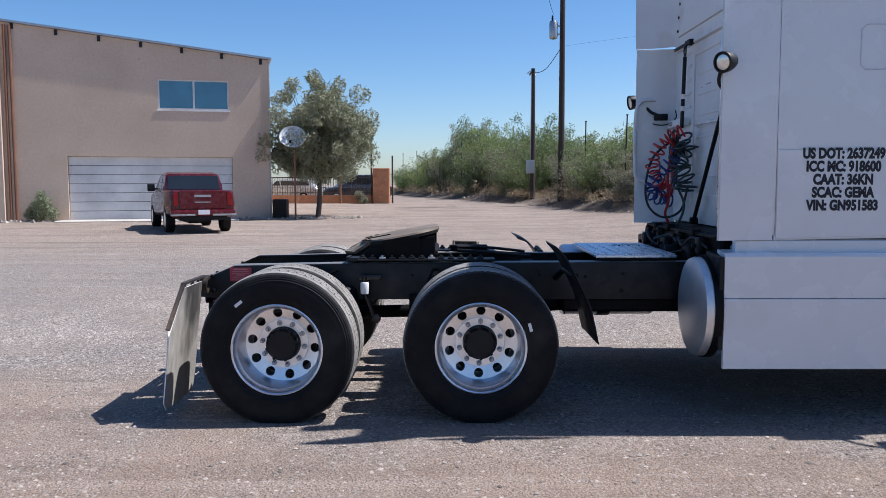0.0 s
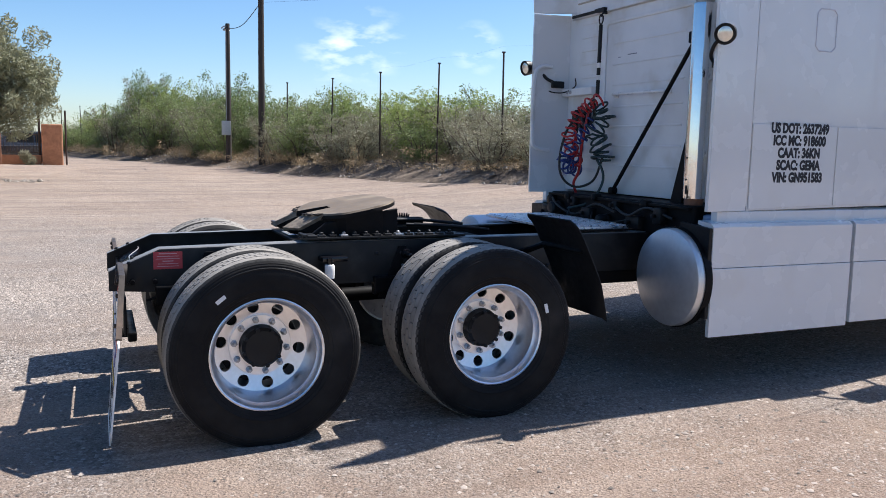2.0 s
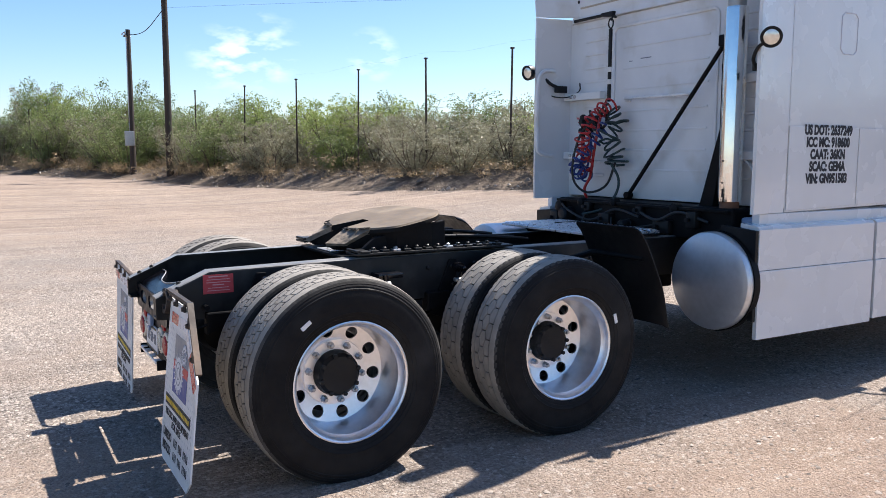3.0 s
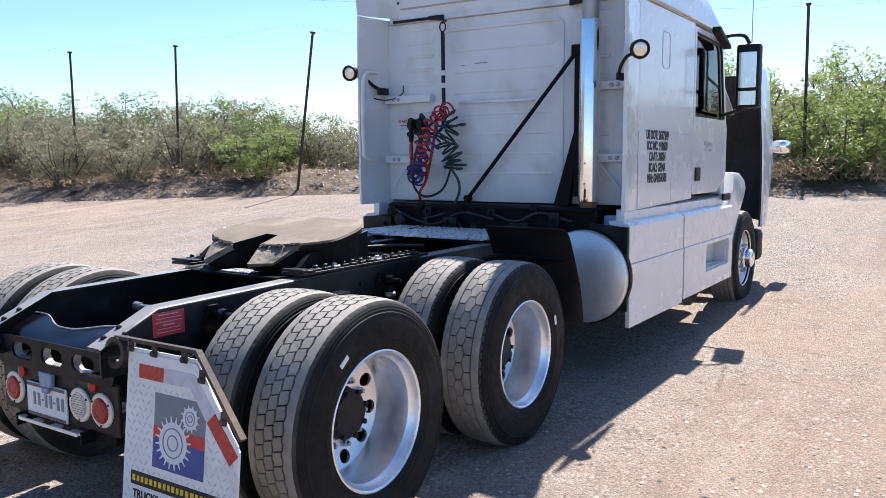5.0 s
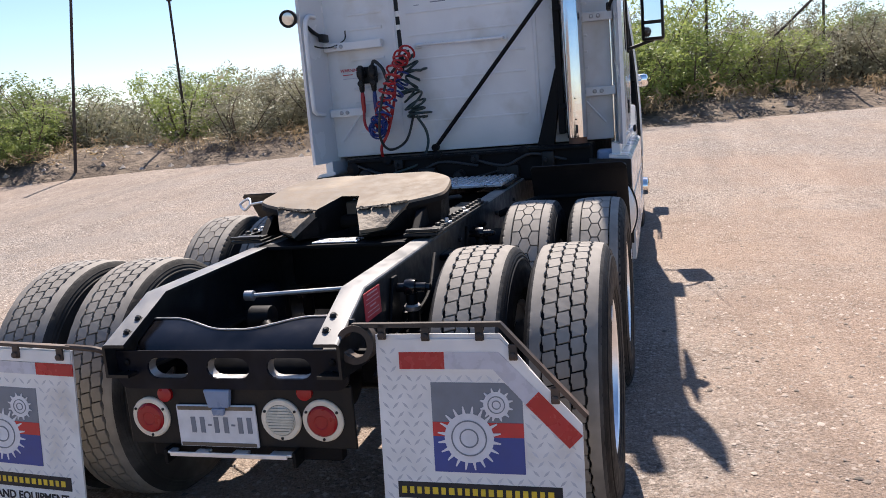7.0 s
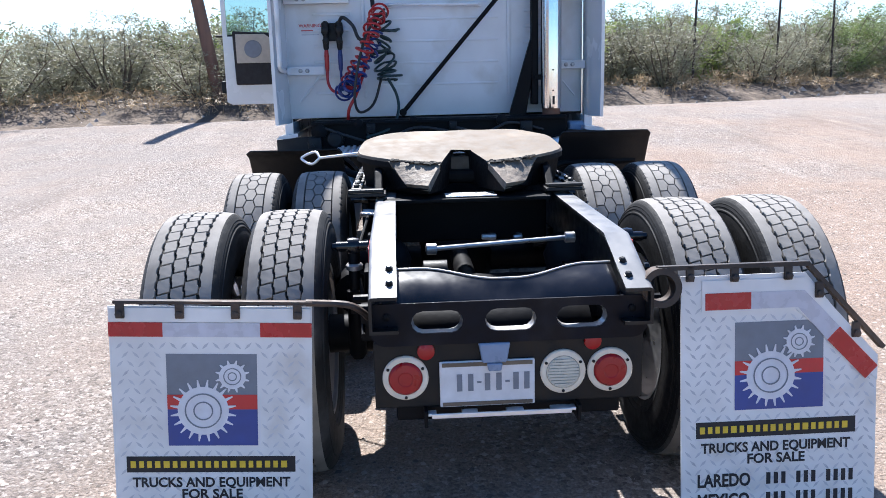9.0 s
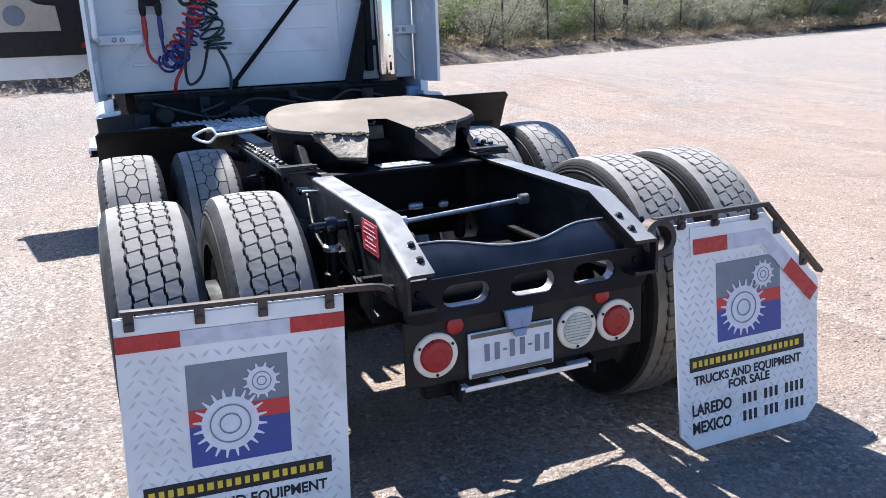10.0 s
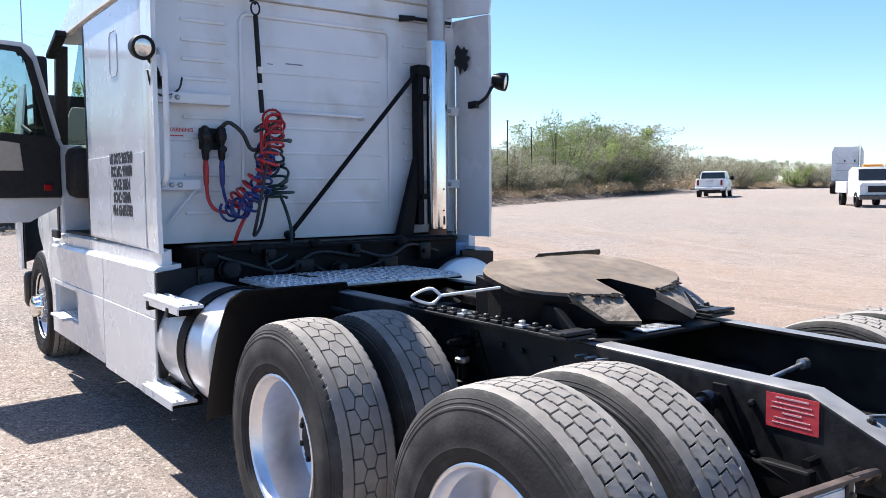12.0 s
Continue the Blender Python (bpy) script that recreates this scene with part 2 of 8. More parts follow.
M_FLAPDIRT = surf("road_dirt_on_plastic", (0.30, 0.275, 0.24), 0.75, var=0.15, scale=20, var2=0.25, scale2=3, bump=0.1, bscale=50, other=(0.045, 0.040, 0.035), mix=(0.48, 0.62), mscale=2.4, stretch=(1, 1, 0.45))
M_RUBBERDUST = surf("dusty_tyre_rubber", (0.030, 0.029, 0.028), 0.75, spec=0.25, var=0.25, scale=24, var2=0.3, scale2=4, bump=0.12, bscale=90, other=(0.075, 0.070, 0.065), mix=(0.45, 0.75), mscale=5)
M_RUBBER = surf("tyre_rubber", (0.006, 0.006, 0.007), 0.66, spec=0.2, var=0.2, scale=30, var2=0.2, scale2=3, bump=0.12, bscale=90, other=(0.022, 0.021, 0.020), mix=(0.45, 0.75), mscale=4)
M_TREAD = surf("dusty_tread_rubber", (0.272, 0.251, 0.225), 0.8, spec=0.2, var=0.12, scale=14, var2=0.15, scale2=4, bump=0.05, bscale=120, other=(0.15, 0.138, 0.125), mix=(0.45, 0.75), mscale=5)
M_ALU = surf("polished_aluminium", (0.86, 0.86, 0.88), 0.40, 1.0, var=0.05, scale=30, var2=0.06, scale2=4, bump=0.0, rvar=0.05)
M_CHROME = surf("chrome", (0.88, 0.86, 0.83), 0.14, 1.0, var=0.03, scale=30, var2=0.05, scale2=3, bump=0.01, bscale=12, rvar=0.05)
M_TANK = surf("dull_aluminium", (0.70, 0.71, 0.73), 0.42, 0.75, var=0.06, scale=25, var2=0.08, scale2=3, bump=0.02, bscale=50, rvar=0.1)
M_STEEL = surf("grey_steel", (0.42, 0.42, 0.43), 0.38, 0.8, var=0.15, scale=25, var2=0.12, bump=0.05, bscale=80)
M_GREASE = surf("greasy_steel_plate", (0.150, 0.116, 0.084), 0.7, 0.0, var=0.2, scale=18, var2=0.2, scale2=3, bump=0.12, bscale=40, other=(0.225, 0.18, 0.13), mix=(0.48, 0.66), mscale=4, spec=0.35)
M_RAMP = surf("greasy_ramp", (0.19, 0.155, 0.12), 0.7, 0.0, var=0.3, scale=25, var2=0.25, scale2=6, bump=0.5, bscale=30, other=(0.02, 0.018, 0.016), mix=(0.58, 0.74), mscale=14, spec=0.3, bdist=0.02)
M_GREASESHADE = surf("black_grease_and_shade", (0.009, 0.008, 0.008), 0.65, spec=0.12, var=0.3, scale=30, bump=0.3, bscale=45, bdist=0.01)
M_HANGER = surf("rusty_black_bar", (0.045, 0.034, 0.028), 0.6, 0.2, var=0.35, scale=25, var2=0.3, scale2=5, bump=0.1, bscale=60, other=(0.13, 0.085, 0.06), mix=(0.5, 0.7))
M_PIPE = surf("dull_exhaust_pipe", (0.40, 0.39, 0.38), 0.45, 0.7, var=0.1, scale=20, var2=0.15, scale2=3, bump=0.05, bscale=50)
M_RUST = surf("rusty_pipe", (0.21, 0.10, 0.06), 0.75, 0.2, var=0.25, scale=25, bump=0.15, bscale=60)
M_RED = plain("red_reflector", (0.40, 0.015, 0.02), 0.25)
M_STICKINK = plain("pale_pink_print", (0.60, 0.36, 0.37), 0.5)
M_STICK = surf("red_sticker", (0.52, 0.05, 0.06), 0.45, var=0.1, scale=30, bump=0.02)
M_GREYREF = plain("grey_reflector", (0.50, 0.50, 0.56), 0.3)
M_FLAPW = surf("white_flap_plastic", (0.72, 0.71, 0.70), 0.5, var=0.05, scale=12, var2=0.06, scale2=3, bump=0.05, bscale=40, other=(0.5, 0.46, 0.41), mix=(0.6, 0.85), mscale=5)
M_LUG = surf("printed_lug_grey", (0.52, 0.53, 0.56), 0.35, var=0.1, scale=30, bump=0.02)
M_LOGOGREY = plain("logo_grey", (0.17, 0.19, 0.23), 0.45)
M_LOGORED = plain("logo_red", (0.52, 0.030, 0.030), 0.45)
M_LOGOBLUE = plain("logo_blue", (0.035, 0.06, 0.25), 0.45)
M_LOGOWHITE = plain("logo_silver", (0.66, 0.66, 0.70), 0.45)
M_INK = plain("dark_ink", (0.008, 0.009, 0.015), 0.6)
M_YELLOW = plain("yellow_ink", (0.70, 0.48, 0.03), 0.5)
M_LENSRED = plain("red_lens", (0.30, 0.003, 0.006), 0.35)
M_TAILDK = plain("dark_red_lens", (0.20, 0.004, 0.006), 0.15)
M_LENSWHITE = plain("clear_lens", (0.52, 0.50, 0.43), 0.25)
M_BEZEL = plain("cream_bezel", (0.70, 0.62, 0.50), 0.45)
M_PLATE = plain("number_plate_white", (0.66, 0.66, 0.68), 0.4)
M_BLUEPL = plain("plate_lamp_plastic", (0.20, 0.27, 0.40), 0.35)
M_HOSER = plain("red_hose", (0.42, 0.02, 0.02), 0.35)
M_HOSEB = plain("blue_hose", (0.015, 0.035, 0.18), 0.35)
M_HOSEG = plain("green_black_cable", (0.012, 0.03, 0.03), 0.4)
M_GLASS = glassy("window_glass", (0.60, 0.69, 0.66))
M_DARKGLASS = surf("dark_window", (0.02, 0.025, 0.03), 0.06, var=0.02, bump=0.0, rvar=0.02)
M_MIRROR = surf("mirror_glass", (0.85, 0.88, 0.9), 0.03, 1.0, var=0.01, bump=0.0, rvar=0.01)
M_LAMP = surf("lamp_glass", (0.75, 0.74, 0.68), 0.12, 0.6, var=0.1, scale=40, bump=0.1, bscale=60)
M_BEIGE = plain("beige_trim", (0.46, 0.41, 0.34), 0.7)
M_DARKTRIM = plain("dark_trim", (0.014, 0.012, 0.012), 0.7)
M_HEXGREY = surf("bright_tread_plate", (0.84, 0.86, 0.90), 0.34, 0.85, var=0.1, scale=30, var2=0.1, bump=0.03, bscale=70)

M_GROUND = dirt()
M_STONE = surf("gravel_stone", (0.285, 0.243, 0.21), 0.9, var=0.1, scale=40, bump=0.0, isl=0.58, spec=0.2)
M_BERM = surf("dark_berm_soil", (0.12, 0.095, 0.075), 0.95, var=0.35, scale=5, var2=0.3, scale2=0.6, bump=0.8, bscale=9, other=(0.215, 0.172, 0.132), mix=(0.5, 0.7), mscale=1.3, bdist=0.08, spec=0.1)
M_RUBBLE = surf("pale_rubble", (0.27, 0.235, 0.20), 0.9, var=0.2, scale=8, bump=0.3, isl=0.5)
M_LEAF1 = leafy("mesquite_leaf", (0.095, 0.14, 0.042), (0.262, 0.312, 0.118), 0.36)
M_LEAF2 = leafy("bright_shrub_leaf", (0.16, 0.225, 0.055), (0.37, 0.42, 0.14), 0.42)
M_LEAF3 = leafy("grey_shrub_leaf", (0.165, 0.165, 0.105), (0.365, 0.345, 0.235), 0.36)
M_DRY = leafy("dry_grass", (0.28, 0.20, 0.11), (0.48, 0.36, 0.22), 0.25)
M_TREELEAF = leafy("dusty_olive_leaf", (0.14, 0.155, 0.085), (0.30, 0.30, 0.185))
M_BARK = surf("bark", (0.11, 0.085, 0.065), 0.9, var=0.3, scale=20, bump=0.5, bscale=30)
M_POLE = surf("creosoted_pole", (0.045, 0.034, 0.028), 0.85, var=0.3, scale=8, bump=0.3, bscale=20, stretch=(1, 1, 0.1))
M_POST = surf("rusty_fence_post", (0.055, 0.04, 0.034), 0.8, 0.2, var=0.25, scale=15, bump=0.1)
M_STUCCO = surf("tan_stucco", (0.63, 0.485, 0.37), 0.95, var=0.06, scale=10, var2=0.1, scale2=0.35, bump=0.12, bscale=9, other=(0.55, 0.42, 0.315), mix=(0.42, 0.66), mscale=0.7, spec=0.15, bdist=0.02)
M_ORANGE = surf("orange_stucco", (0.42, 0.21, 0.12), 0.95, var=0.12, scale=8, bump=0.3, bscale=15, other=(0.34, 0.17, 0.10), spec=0.15)
M_GARAGE = surf("white_garage_door", (0.66, 0.65, 0.63), 0.5, var=0.04, scale=8, bump=0.02)
M_CONC = surf("pale_concrete", (0.46, 0.42, 0.37), 0.9, var=0.12, scale=6, bump=0.2, bscale=30, spec=0.2)
M_WINBLUE = surf("blue_reflective_window", (0.10, 0.22, 0.30), 0.12, 0.35, var=0.05, scale=2, bump=0.0)
M_REDPAINT = surf("red_car_paint", (0.085, 0.003, 0.007), 0.25, var=0.05, scale=6, bump=0.01, coat=0.35)
M_CARWHITE = surf("white_car_paint", (0.70, 0.70, 0.70), 0.3, var=0.04, scale=6, bump=0.01, coat=0.4)
M_CARDARK = surf("dark_car_paint", (0.03, 0.033, 0.04), 0.25, var=0.05, scale=6, bump=0.01, coat=0.5)
M_CARSILVER = surf("silver_car_paint", (0.40, 0.42, 0.44), 0.3, 0.4, var=0.05, scale=6, bump=0.01, coat=0.4)
M_CABLE = plain("black_cable", (0.02, 0.02, 0.02), 0.6)
M_AMBER = plain("amber_lens", (0.75, 0.25, 0.02), 0.3)


# ---- mesh helpers ----
SEAT = {}  # how far the assembly being built sits from its drawn place on its thing


def part(name, bm, mat, parent=None, label="", m=None, smooth=None):
    """Links a bmesh (or a finished mesh) as one mesh object under a thing or part."""
    if isinstance(bm, bmesh.types.BMesh):
        me = bpy.data.meshes.new(name)
        bmesh.ops.recalc_face_normals(bm, faces=bm.faces)
        bm.to_mesh(me)
        bm.free()
    else:
        me = bm
    if mat is not None and not me.materials:
        me.materials.append(mat)
    if smooth is not None and len(me.polygons):
        me.polygons.foreach_set("use_smooth", [True] * len(me.polygons))
        if smooth:
            me.set_sharp_from_angle(angle=radians(smooth))
    ob = new(name, me)
    if parent is not None:
        ob.parent = parent
    if m is not None:
        ob.matrix_basis = m
    if parent is not None and parent.name in SEAT:
        ob.matrix_basis = Matrix.Translation(SEAT[parent.name]) @ ob.matrix_basis
    if label:
        ob["label"] = label
    return ob


def thing(name, label, category, group="", m=None, kind=""):
    ob = new(name)
    ob.empty_display_size = 0.2
    if m is not None:
        ob.matrix_basis = m
    return tagged(ob, label, category, group, kind)


def B():
    return bmesh.new()


def box(bm, x0, x1, y0, y1, z0, z1, bev=0.0, m=None):
    """A box with its edges rounded off by bev."""
    s = B()
    v = [s.verts.new((x, y, z)) for x in (x0, x1) for y in (y0, y1) for z in (z0, z1)]
    for q in ((0, 1, 3, 2), (4, 6, 7, 5), (0, 4, 5, 1), (2, 3, 7, 6), (0, 2, 6, 4), (1, 5, 7, 3)):
        s.faces.new([v[i] for i in q])
    if bev:
        bmesh.ops.bevel(s, geom=list(s.edges), offset=bev, segments=2, affect="EDGES", profile=0.5)
    return join(bm, s, m)


def join(bm, s, m=None):
    if m is not None:
        bmesh.ops.transform(s, matrix=m, verts=s.verts)
    mp = {v: bm.verts.new(v.co) for v in s.verts}
    for f in s.faces:
        bm.faces.new([mp[v] for v in f.verts])
    s.free()
    return bm


def prism(bm, poly, h0, h1, axis="y", bev=0.0):
    """A polygon drawn in the plane across axis, drawn out along it from h0 to h1."""
    put = {"x": lambda a, b, h: (h, a, b), "y": lambda a, b, h: (a, h, b), "z": lambda a, b, h: (a, b, h)}[axis]
    s = B()
    lo = [s.verts.new(put(a, b, h0)) for a, b in poly]
    hi = [s.verts.new(put(a, b, h1)) for a, b in poly]
    k = len(poly)
    s.faces.new(lo)
    s.faces.new(hi[::-1])
    for i in range(k):
        s.faces.new((lo[i], hi[i], hi[(i + 1) % k], lo[(i + 1) % k]))
    if bev:
        bmesh.ops.bevel(s, geom=list(s.edges), offset=bev, segments=2, affect="EDGES", profile=0.5)
    return join(bm, s)


def lathe(bm, prof, seg=48, axis="y", at=(0, 0, 0), closed=False):
    """Turns a profile of (radius, height) round an axis through at."""
    rings = []
    for r, h in prof:
        ring = []
        for i in range(seg):
            a = 2 * math.pi * i / seg
            c, s = r * math.cos(a), r * math.sin(a)
            p = {"y": (c, h, s), "x": (h, c, s), "z": (c, s, h)}[axis]
            ring.append(bm.verts.new((p[0] + at[0], p[1] + at[1], p[2] + at[2])))
        rings.append(ring)
    pairs = list(zip(rings, rings[1:])) + ([(rings[-1], rings[0])] if closed else [])
    for a, b in pairs:
        for i in range(seg):
            j = (i + 1) % seg
            bm.faces.new((a[i], a[j], b[j], b[i]))
    if not closed:
        for ring in (rings[0], rings[-1]):
            bm.faces.new(ring)
    return bm


def tube(bm, pts, r, seg=8, r1=None):
    """A round rod along points, tapering from r to r1."""
    pts = [Vector(p) for p in pts]
    rings = []
    up = None
    for i, p in enumerate(pts):
        d = (pts[min(i + 1, len(pts) - 1)] - pts[max(i - 1, 0)])
        d = d.normalized() if d.length > 1e-9 else Vector((0, 0, 1))
        if up is None:
            up = d.orthogonal().normalized()
        up = (up - d * up.dot(d))
        up = up.normalized() if up.length > 1e-6 else d.orthogonal().normalized()
        side = d.cross(up)
        rr = r if r1 is None else r + (r1 - r) * i / (len(pts) - 1)
        rings.append([bm.verts.new(p + (up * math.cos(a) + side * math.sin(a)) * rr) for a in (2 * math.pi * k / seg for k in range(seg))])
    for a, b in zip(rings, rings[1:]):
        for i in range(seg):
            j = (i + 1) % seg
            bm.faces.new((a[i], a[j], b[j], b[i]))
    bm.faces.new(rings[0][::-1])
    bm.faces.new(rings[-1])
    return bm


def sheet(bm, rows, thick=0.0, close=False):
    """A skin through rows of points, given thickness along its normals."""
    s = B()
    vs = [[s.verts.new(p) for p in row] for row in rows]
    fs = []
    for a, b in zip(vs, vs[1:]):
        k = len(a)
        for i in range(k if close else k - 1):
            j = (i + 1) % k
            fs.append(s.faces.new((a[i], a[j], b[j], b[i])))
    if thick:
        bmesh.ops.recalc_face_normals(s, faces=s.faces)
        bmesh.ops.solidify(s, geom=s.faces[:], thickness=thick)
    return join(bm, s)


def spline(pts, k=6):
    """Points along a smooth line through pts."""
    p = [Vector(q) for q in pts]
    p = [p[0] * 2 - p[1]] + p + [p[-1] * 2 - p[-2]]
    out = []
    for i in range(1, len(p) - 2):
        for s in range(k):
            t = s / k
            a, b, c, d = p[i - 1], p[i], p[i + 1], p[i + 2]
            out.append(0.5 * (2 * b + (c - a) * t + (2 * a - 5 * b + 4 * c - d) * t * t + (3 * b - a - 3 * c + d) * t ** 3))
    return out + [p[-2]]


def coil(pts, radius, turns, k=14, wob=0.0, rng=None):
    """A helix round a smooth line."""
    line = spline(pts, 8)
    n = turns * k
    out = []
    for i in range(n + 1):
        u = i / n * (len(line) - 1)
        j = min(int(u), len(line) - 2)
        p = line[j].lerp(line[j + 1], u - j)
        d = (line[j + 1] - line[j]).normalized()
        a = d.orthogonal().normalized()
        b = d.cross(a)
        th = 2 * math.pi * i / k
        rr = radius * (1 + wob * math.sin(th * 0.37 + 1.3))
        out.append(p + (a * math.cos(th) + b * math.sin(th)) * rr)
    return out


def letters(name, text, size, m, mat, parent, align="CENTER", squeeze=1.0, label="", bold=0.018):
    """Flat printed letters as a mesh, at a pose."""
    cu = bpy.data.curves.new(name, "FONT")
    cu.body, cu.size, cu.align_x = text, size, align
    cu.offset = size * bold
    cu.extrude = 0.0008
    cu.resolution_u = 3
    tmp = new("tmp_text", cu)
    me = bpy.data.meshes.new_from_object(tmp)
    bpy.data.objects.remove(tmp)
    me.name = name
    me.materials.clear()
    me.materials.append(mat)
    return part(name, me, None, parent, label, m @ Matrix.Diagonal((squeeze, 1, 1, 1)))


def smooth_to(x, a, b):
    t = min(1.0, max(0.0, (x - a) / (b - a)))
    return t * t * (3 - 2 * t)


# ---- the yard: ground, berm, fence, brush ----
def gz(x, y):
    """Height of the yard: level by the truck, rising a little to the fence."""
    return (0.72 * smooth_to(x, 4, 17) * (1 - 0.55 * smooth_to(-y, 20, 42) * (1 - smooth_to(x, 22, 32))) + 0.2 * smooth_to(x, 17, 60) + 0.2 * smooth_to(-y, 40, 75) + 0.3 * smooth_to(y, 28, 42) * (1 - smooth_to(x, 4, 17))
            + 0.03 * smooth_to(abs(x) + abs(y), 8, 14) * noise.noise((x * 0.15, y * 0.15, 0.3)))


def axis_steps(lo, hi):
    vals = []
    v = lo
    while v < hi:
        vals.append(v)
        far = max(0.0, abs(v) - 12)
        v += 0.8 + far * 0.09
    return vals + [hi]


def build_ground():
    xs, ys = axis_steps(-900, 1500), axis_steps(-1500, 1500)
    verts = [(x, y, gz(x, y)) for x in xs for y in ys]
    w = len(ys)
    faces = [(i * w + j, (i + 1) * w + j, (i + 1) * w + j + 1, i * w + j + 1) for i in range(len(xs) - 1) for j in range(w - 1)]
    me = bpy.data.meshes.new("ground")
    me.from_pydata(verts, [], faces)
    g = part("ground", me, M_GROUND, smooth=0)
    tagged(g, "packed tan dirt and gravel yard with tyre tracks", "ground", kind="structure")


build_ground()

FENCE = [(-6, 92), (-1, 72), (3.5, 55), (8.4, 38), (10.8, 29.5), (12.6, 21), (14.6, 16.5), (16.9, 11), (18.7, 1), (22.5, -9), (29, -21), (42, -44), (58, -70), (78, -110), (92, -150), (96, -190), (92, -240)]


def along(d):
    """Point and heading at a distance along the fence."""
    for (ax, ay), (bx, by) in zip(FENCE, FENCE[1:]):
        L = math.hypot(bx - ax, by - ay)
        if d <= L:
            return Vector((ax + (bx - ax) * d / L, ay + (by - ay) * d / L, 0)), Vector(((bx - ax) / L, (by - ay) / L, 0))
        d -= L
    return Vector((bx, by, 0)), Vector(((bx - ax) / L, (by - ay) / L, 0))


FLEN = sum(math.hypot(b[0] - a[0], b[1] - a[1]) for a, b in zip(FENCE, FENCE[1:]))


def berm_h(d, u):
    """Height of the earth bank at a distance along it and u metres behind its foot."""
    n = noise.noise((d * 0.35, u * 0.5, 5.0)) * 0.16 + noise.noise((d * 1.3, u * 1.7, 2.0)) * 0.07
    return max(-0.1, (0.55 * smooth_to(u, 0.0, 2.6) + n * smooth_to(u, 0.1, 1.0)) * (1 if u < 8 else 1 - smooth_to(u, 8, 14)) - 0.06 * (u <= 0.01))


def build_berm():
    verts, faces = [], []
    us = [0, 0.35, 0.8, 1.3, 1.9, 2.6, 3.6, 5, 8, 14]
    ds = []
    d = 0.0
    while d < FLEN:
        ds.append(d)
        d += 0.7 if 40 < d < 140 else 2.2
    for d in ds:
        p, h = along(d)
        # average heading, to round off the bends
        h = (along(d - 3)[1] if d > 3 else h) + along(min(FLEN - 0.1, d + 3))[1]
        h.normalize()
        side = Vector((-h.y, h.x, 0))
        wob = 0.5 * noise.noise((d * 0.25, 0.0, 9.0))
        for u in us:
            q = p + side * (u - 2.4 + wob * (1 - smooth_to(u, 0, 4)))
            verts.append((q.x, q.y, gz(q.x, q.y) + berm_h(d, u)))
    w = len(us)
    for i in range(len(ds) - 1):
        for j in range(w - 1):
            faces.append((i * w + j, (i + 1) * w + j, (i + 1) * w + j + 1, i * w + j + 1))
    me = bpy.data.meshes.new("earth_bank")
    me.from_pydata(verts, [], faces)
    tagged(part("earth_bank", me, M_BERM, smooth=0), "low bank of dark soil and rubble below the brush", "bank", kind="structure")


build_berm()


def rock_mesh(name, places, mat, seed, lo, hi, flat=0.6, smooth=None):
    """Many small uneven stones in one mesh."""
    r = np.random.default_rng(seed)
    base = np.array([(1, 0, -0.4), (-1, 0, -0.4), (0, 1, -0.4), (0, -1, -0.4), (0, 0, 1)], float)
    tri = np.array([(0, 2, 4), (2, 1, 4), (1, 3, 4), (3, 0, 4)])
    P = np.array(places, float)
    n = len(P)
    s = lo + (hi - lo) * r.random(n) ** 2.5
    v = base[None] * (0.6 + 0.7 * r.random((n, 5, 1))) * s[:, None, None]
    a = r.random(n) * 6.28
    c, q = np.cos(a), np.sin(a)
    x, y = v[..., 0] * c[:, None] - v[..., 1] * q[:, None], v[..., 0] * q[:, None] + v[..., 1] * c[:, None]
    v = np.stack([x, y, v[..., 2] * flat], -1) + P[:, None, :]
    me = bpy.data.meshes.new(name)
    me.from_pydata(v.reshape(-1, 3).tolist(), [], (tri[None] + 5 * np.arange(n)[:, None, None]).reshape(-1, 3).tolist())
    return part(name, me, mat, smooth=smooth)


def scatter_stones():
    r = random.Random(4)
    pl = []
    for x0, x1, y0, y1, k in ((-3.5, 8.0, 1.3, 5.5, 62000), (-5.0, -0.6, 0.2, 4.5, 26000), (-5.0, -0.6, -4.0, 0.2, 15000), (-4.5, 8.0, -5.5, -1.2, 12000), (-0.6, 6.0, -1.2, 1.3, 9000)):
        for _ in range(k):
            x, y = r.uniform(x0, x1), r.uniform(y0, y1)
            n = noise.noise((x * 0.45, y * 0.6, 3.0)) + 0.5 * noise.noise((x * 1.7, y * 1.9, 1.0))
            if r.random() < 0.15 + 0.85 * smooth_to(n, -0.4, 0.2):
                pl.append((x, y, gz(x, y)))
    for _ in range(14000):
        x, y = r.uniform(-9, 17), r.uniform(-11, 26)
        pl.append((x, y, gz(x, y) + 0.002))
    for _ in range(2600):
        x, y = r.uniform(-5, 9), r.uniform(-5.6, 22) if r.random() < 0.4 else r.uniform(-5.6, -1.0)
        pl.append((x, y, gz(x, y) + 0.006))
    tagged(rock_mesh("gravel", pl, M_STONE, 5, 0.006, 0.022, 0.42, 0), "loose grey and tan gravel scattered over the dirt", "gravel", kind="stuff")
    pl = []
    for _ in range(2600):
        d = r.uniform(25, FLEN * 0.55)
        p, h = along(d)
        side = Vector((-h.y, h.x, 0))
        u = r.uniform(0, 3.4)
        q = p + side * (u - 2.4)
        pl.append((q.x, q.y, gz(q.x, q.y) + berm_h(d, u)))
    tagged(rock_mesh("rubble", pl, M_RUBBLE, 6, 0.03, 0.16), "broken rubble and clods along the bank", "rubble", kind="stuff")


scatter_stones()


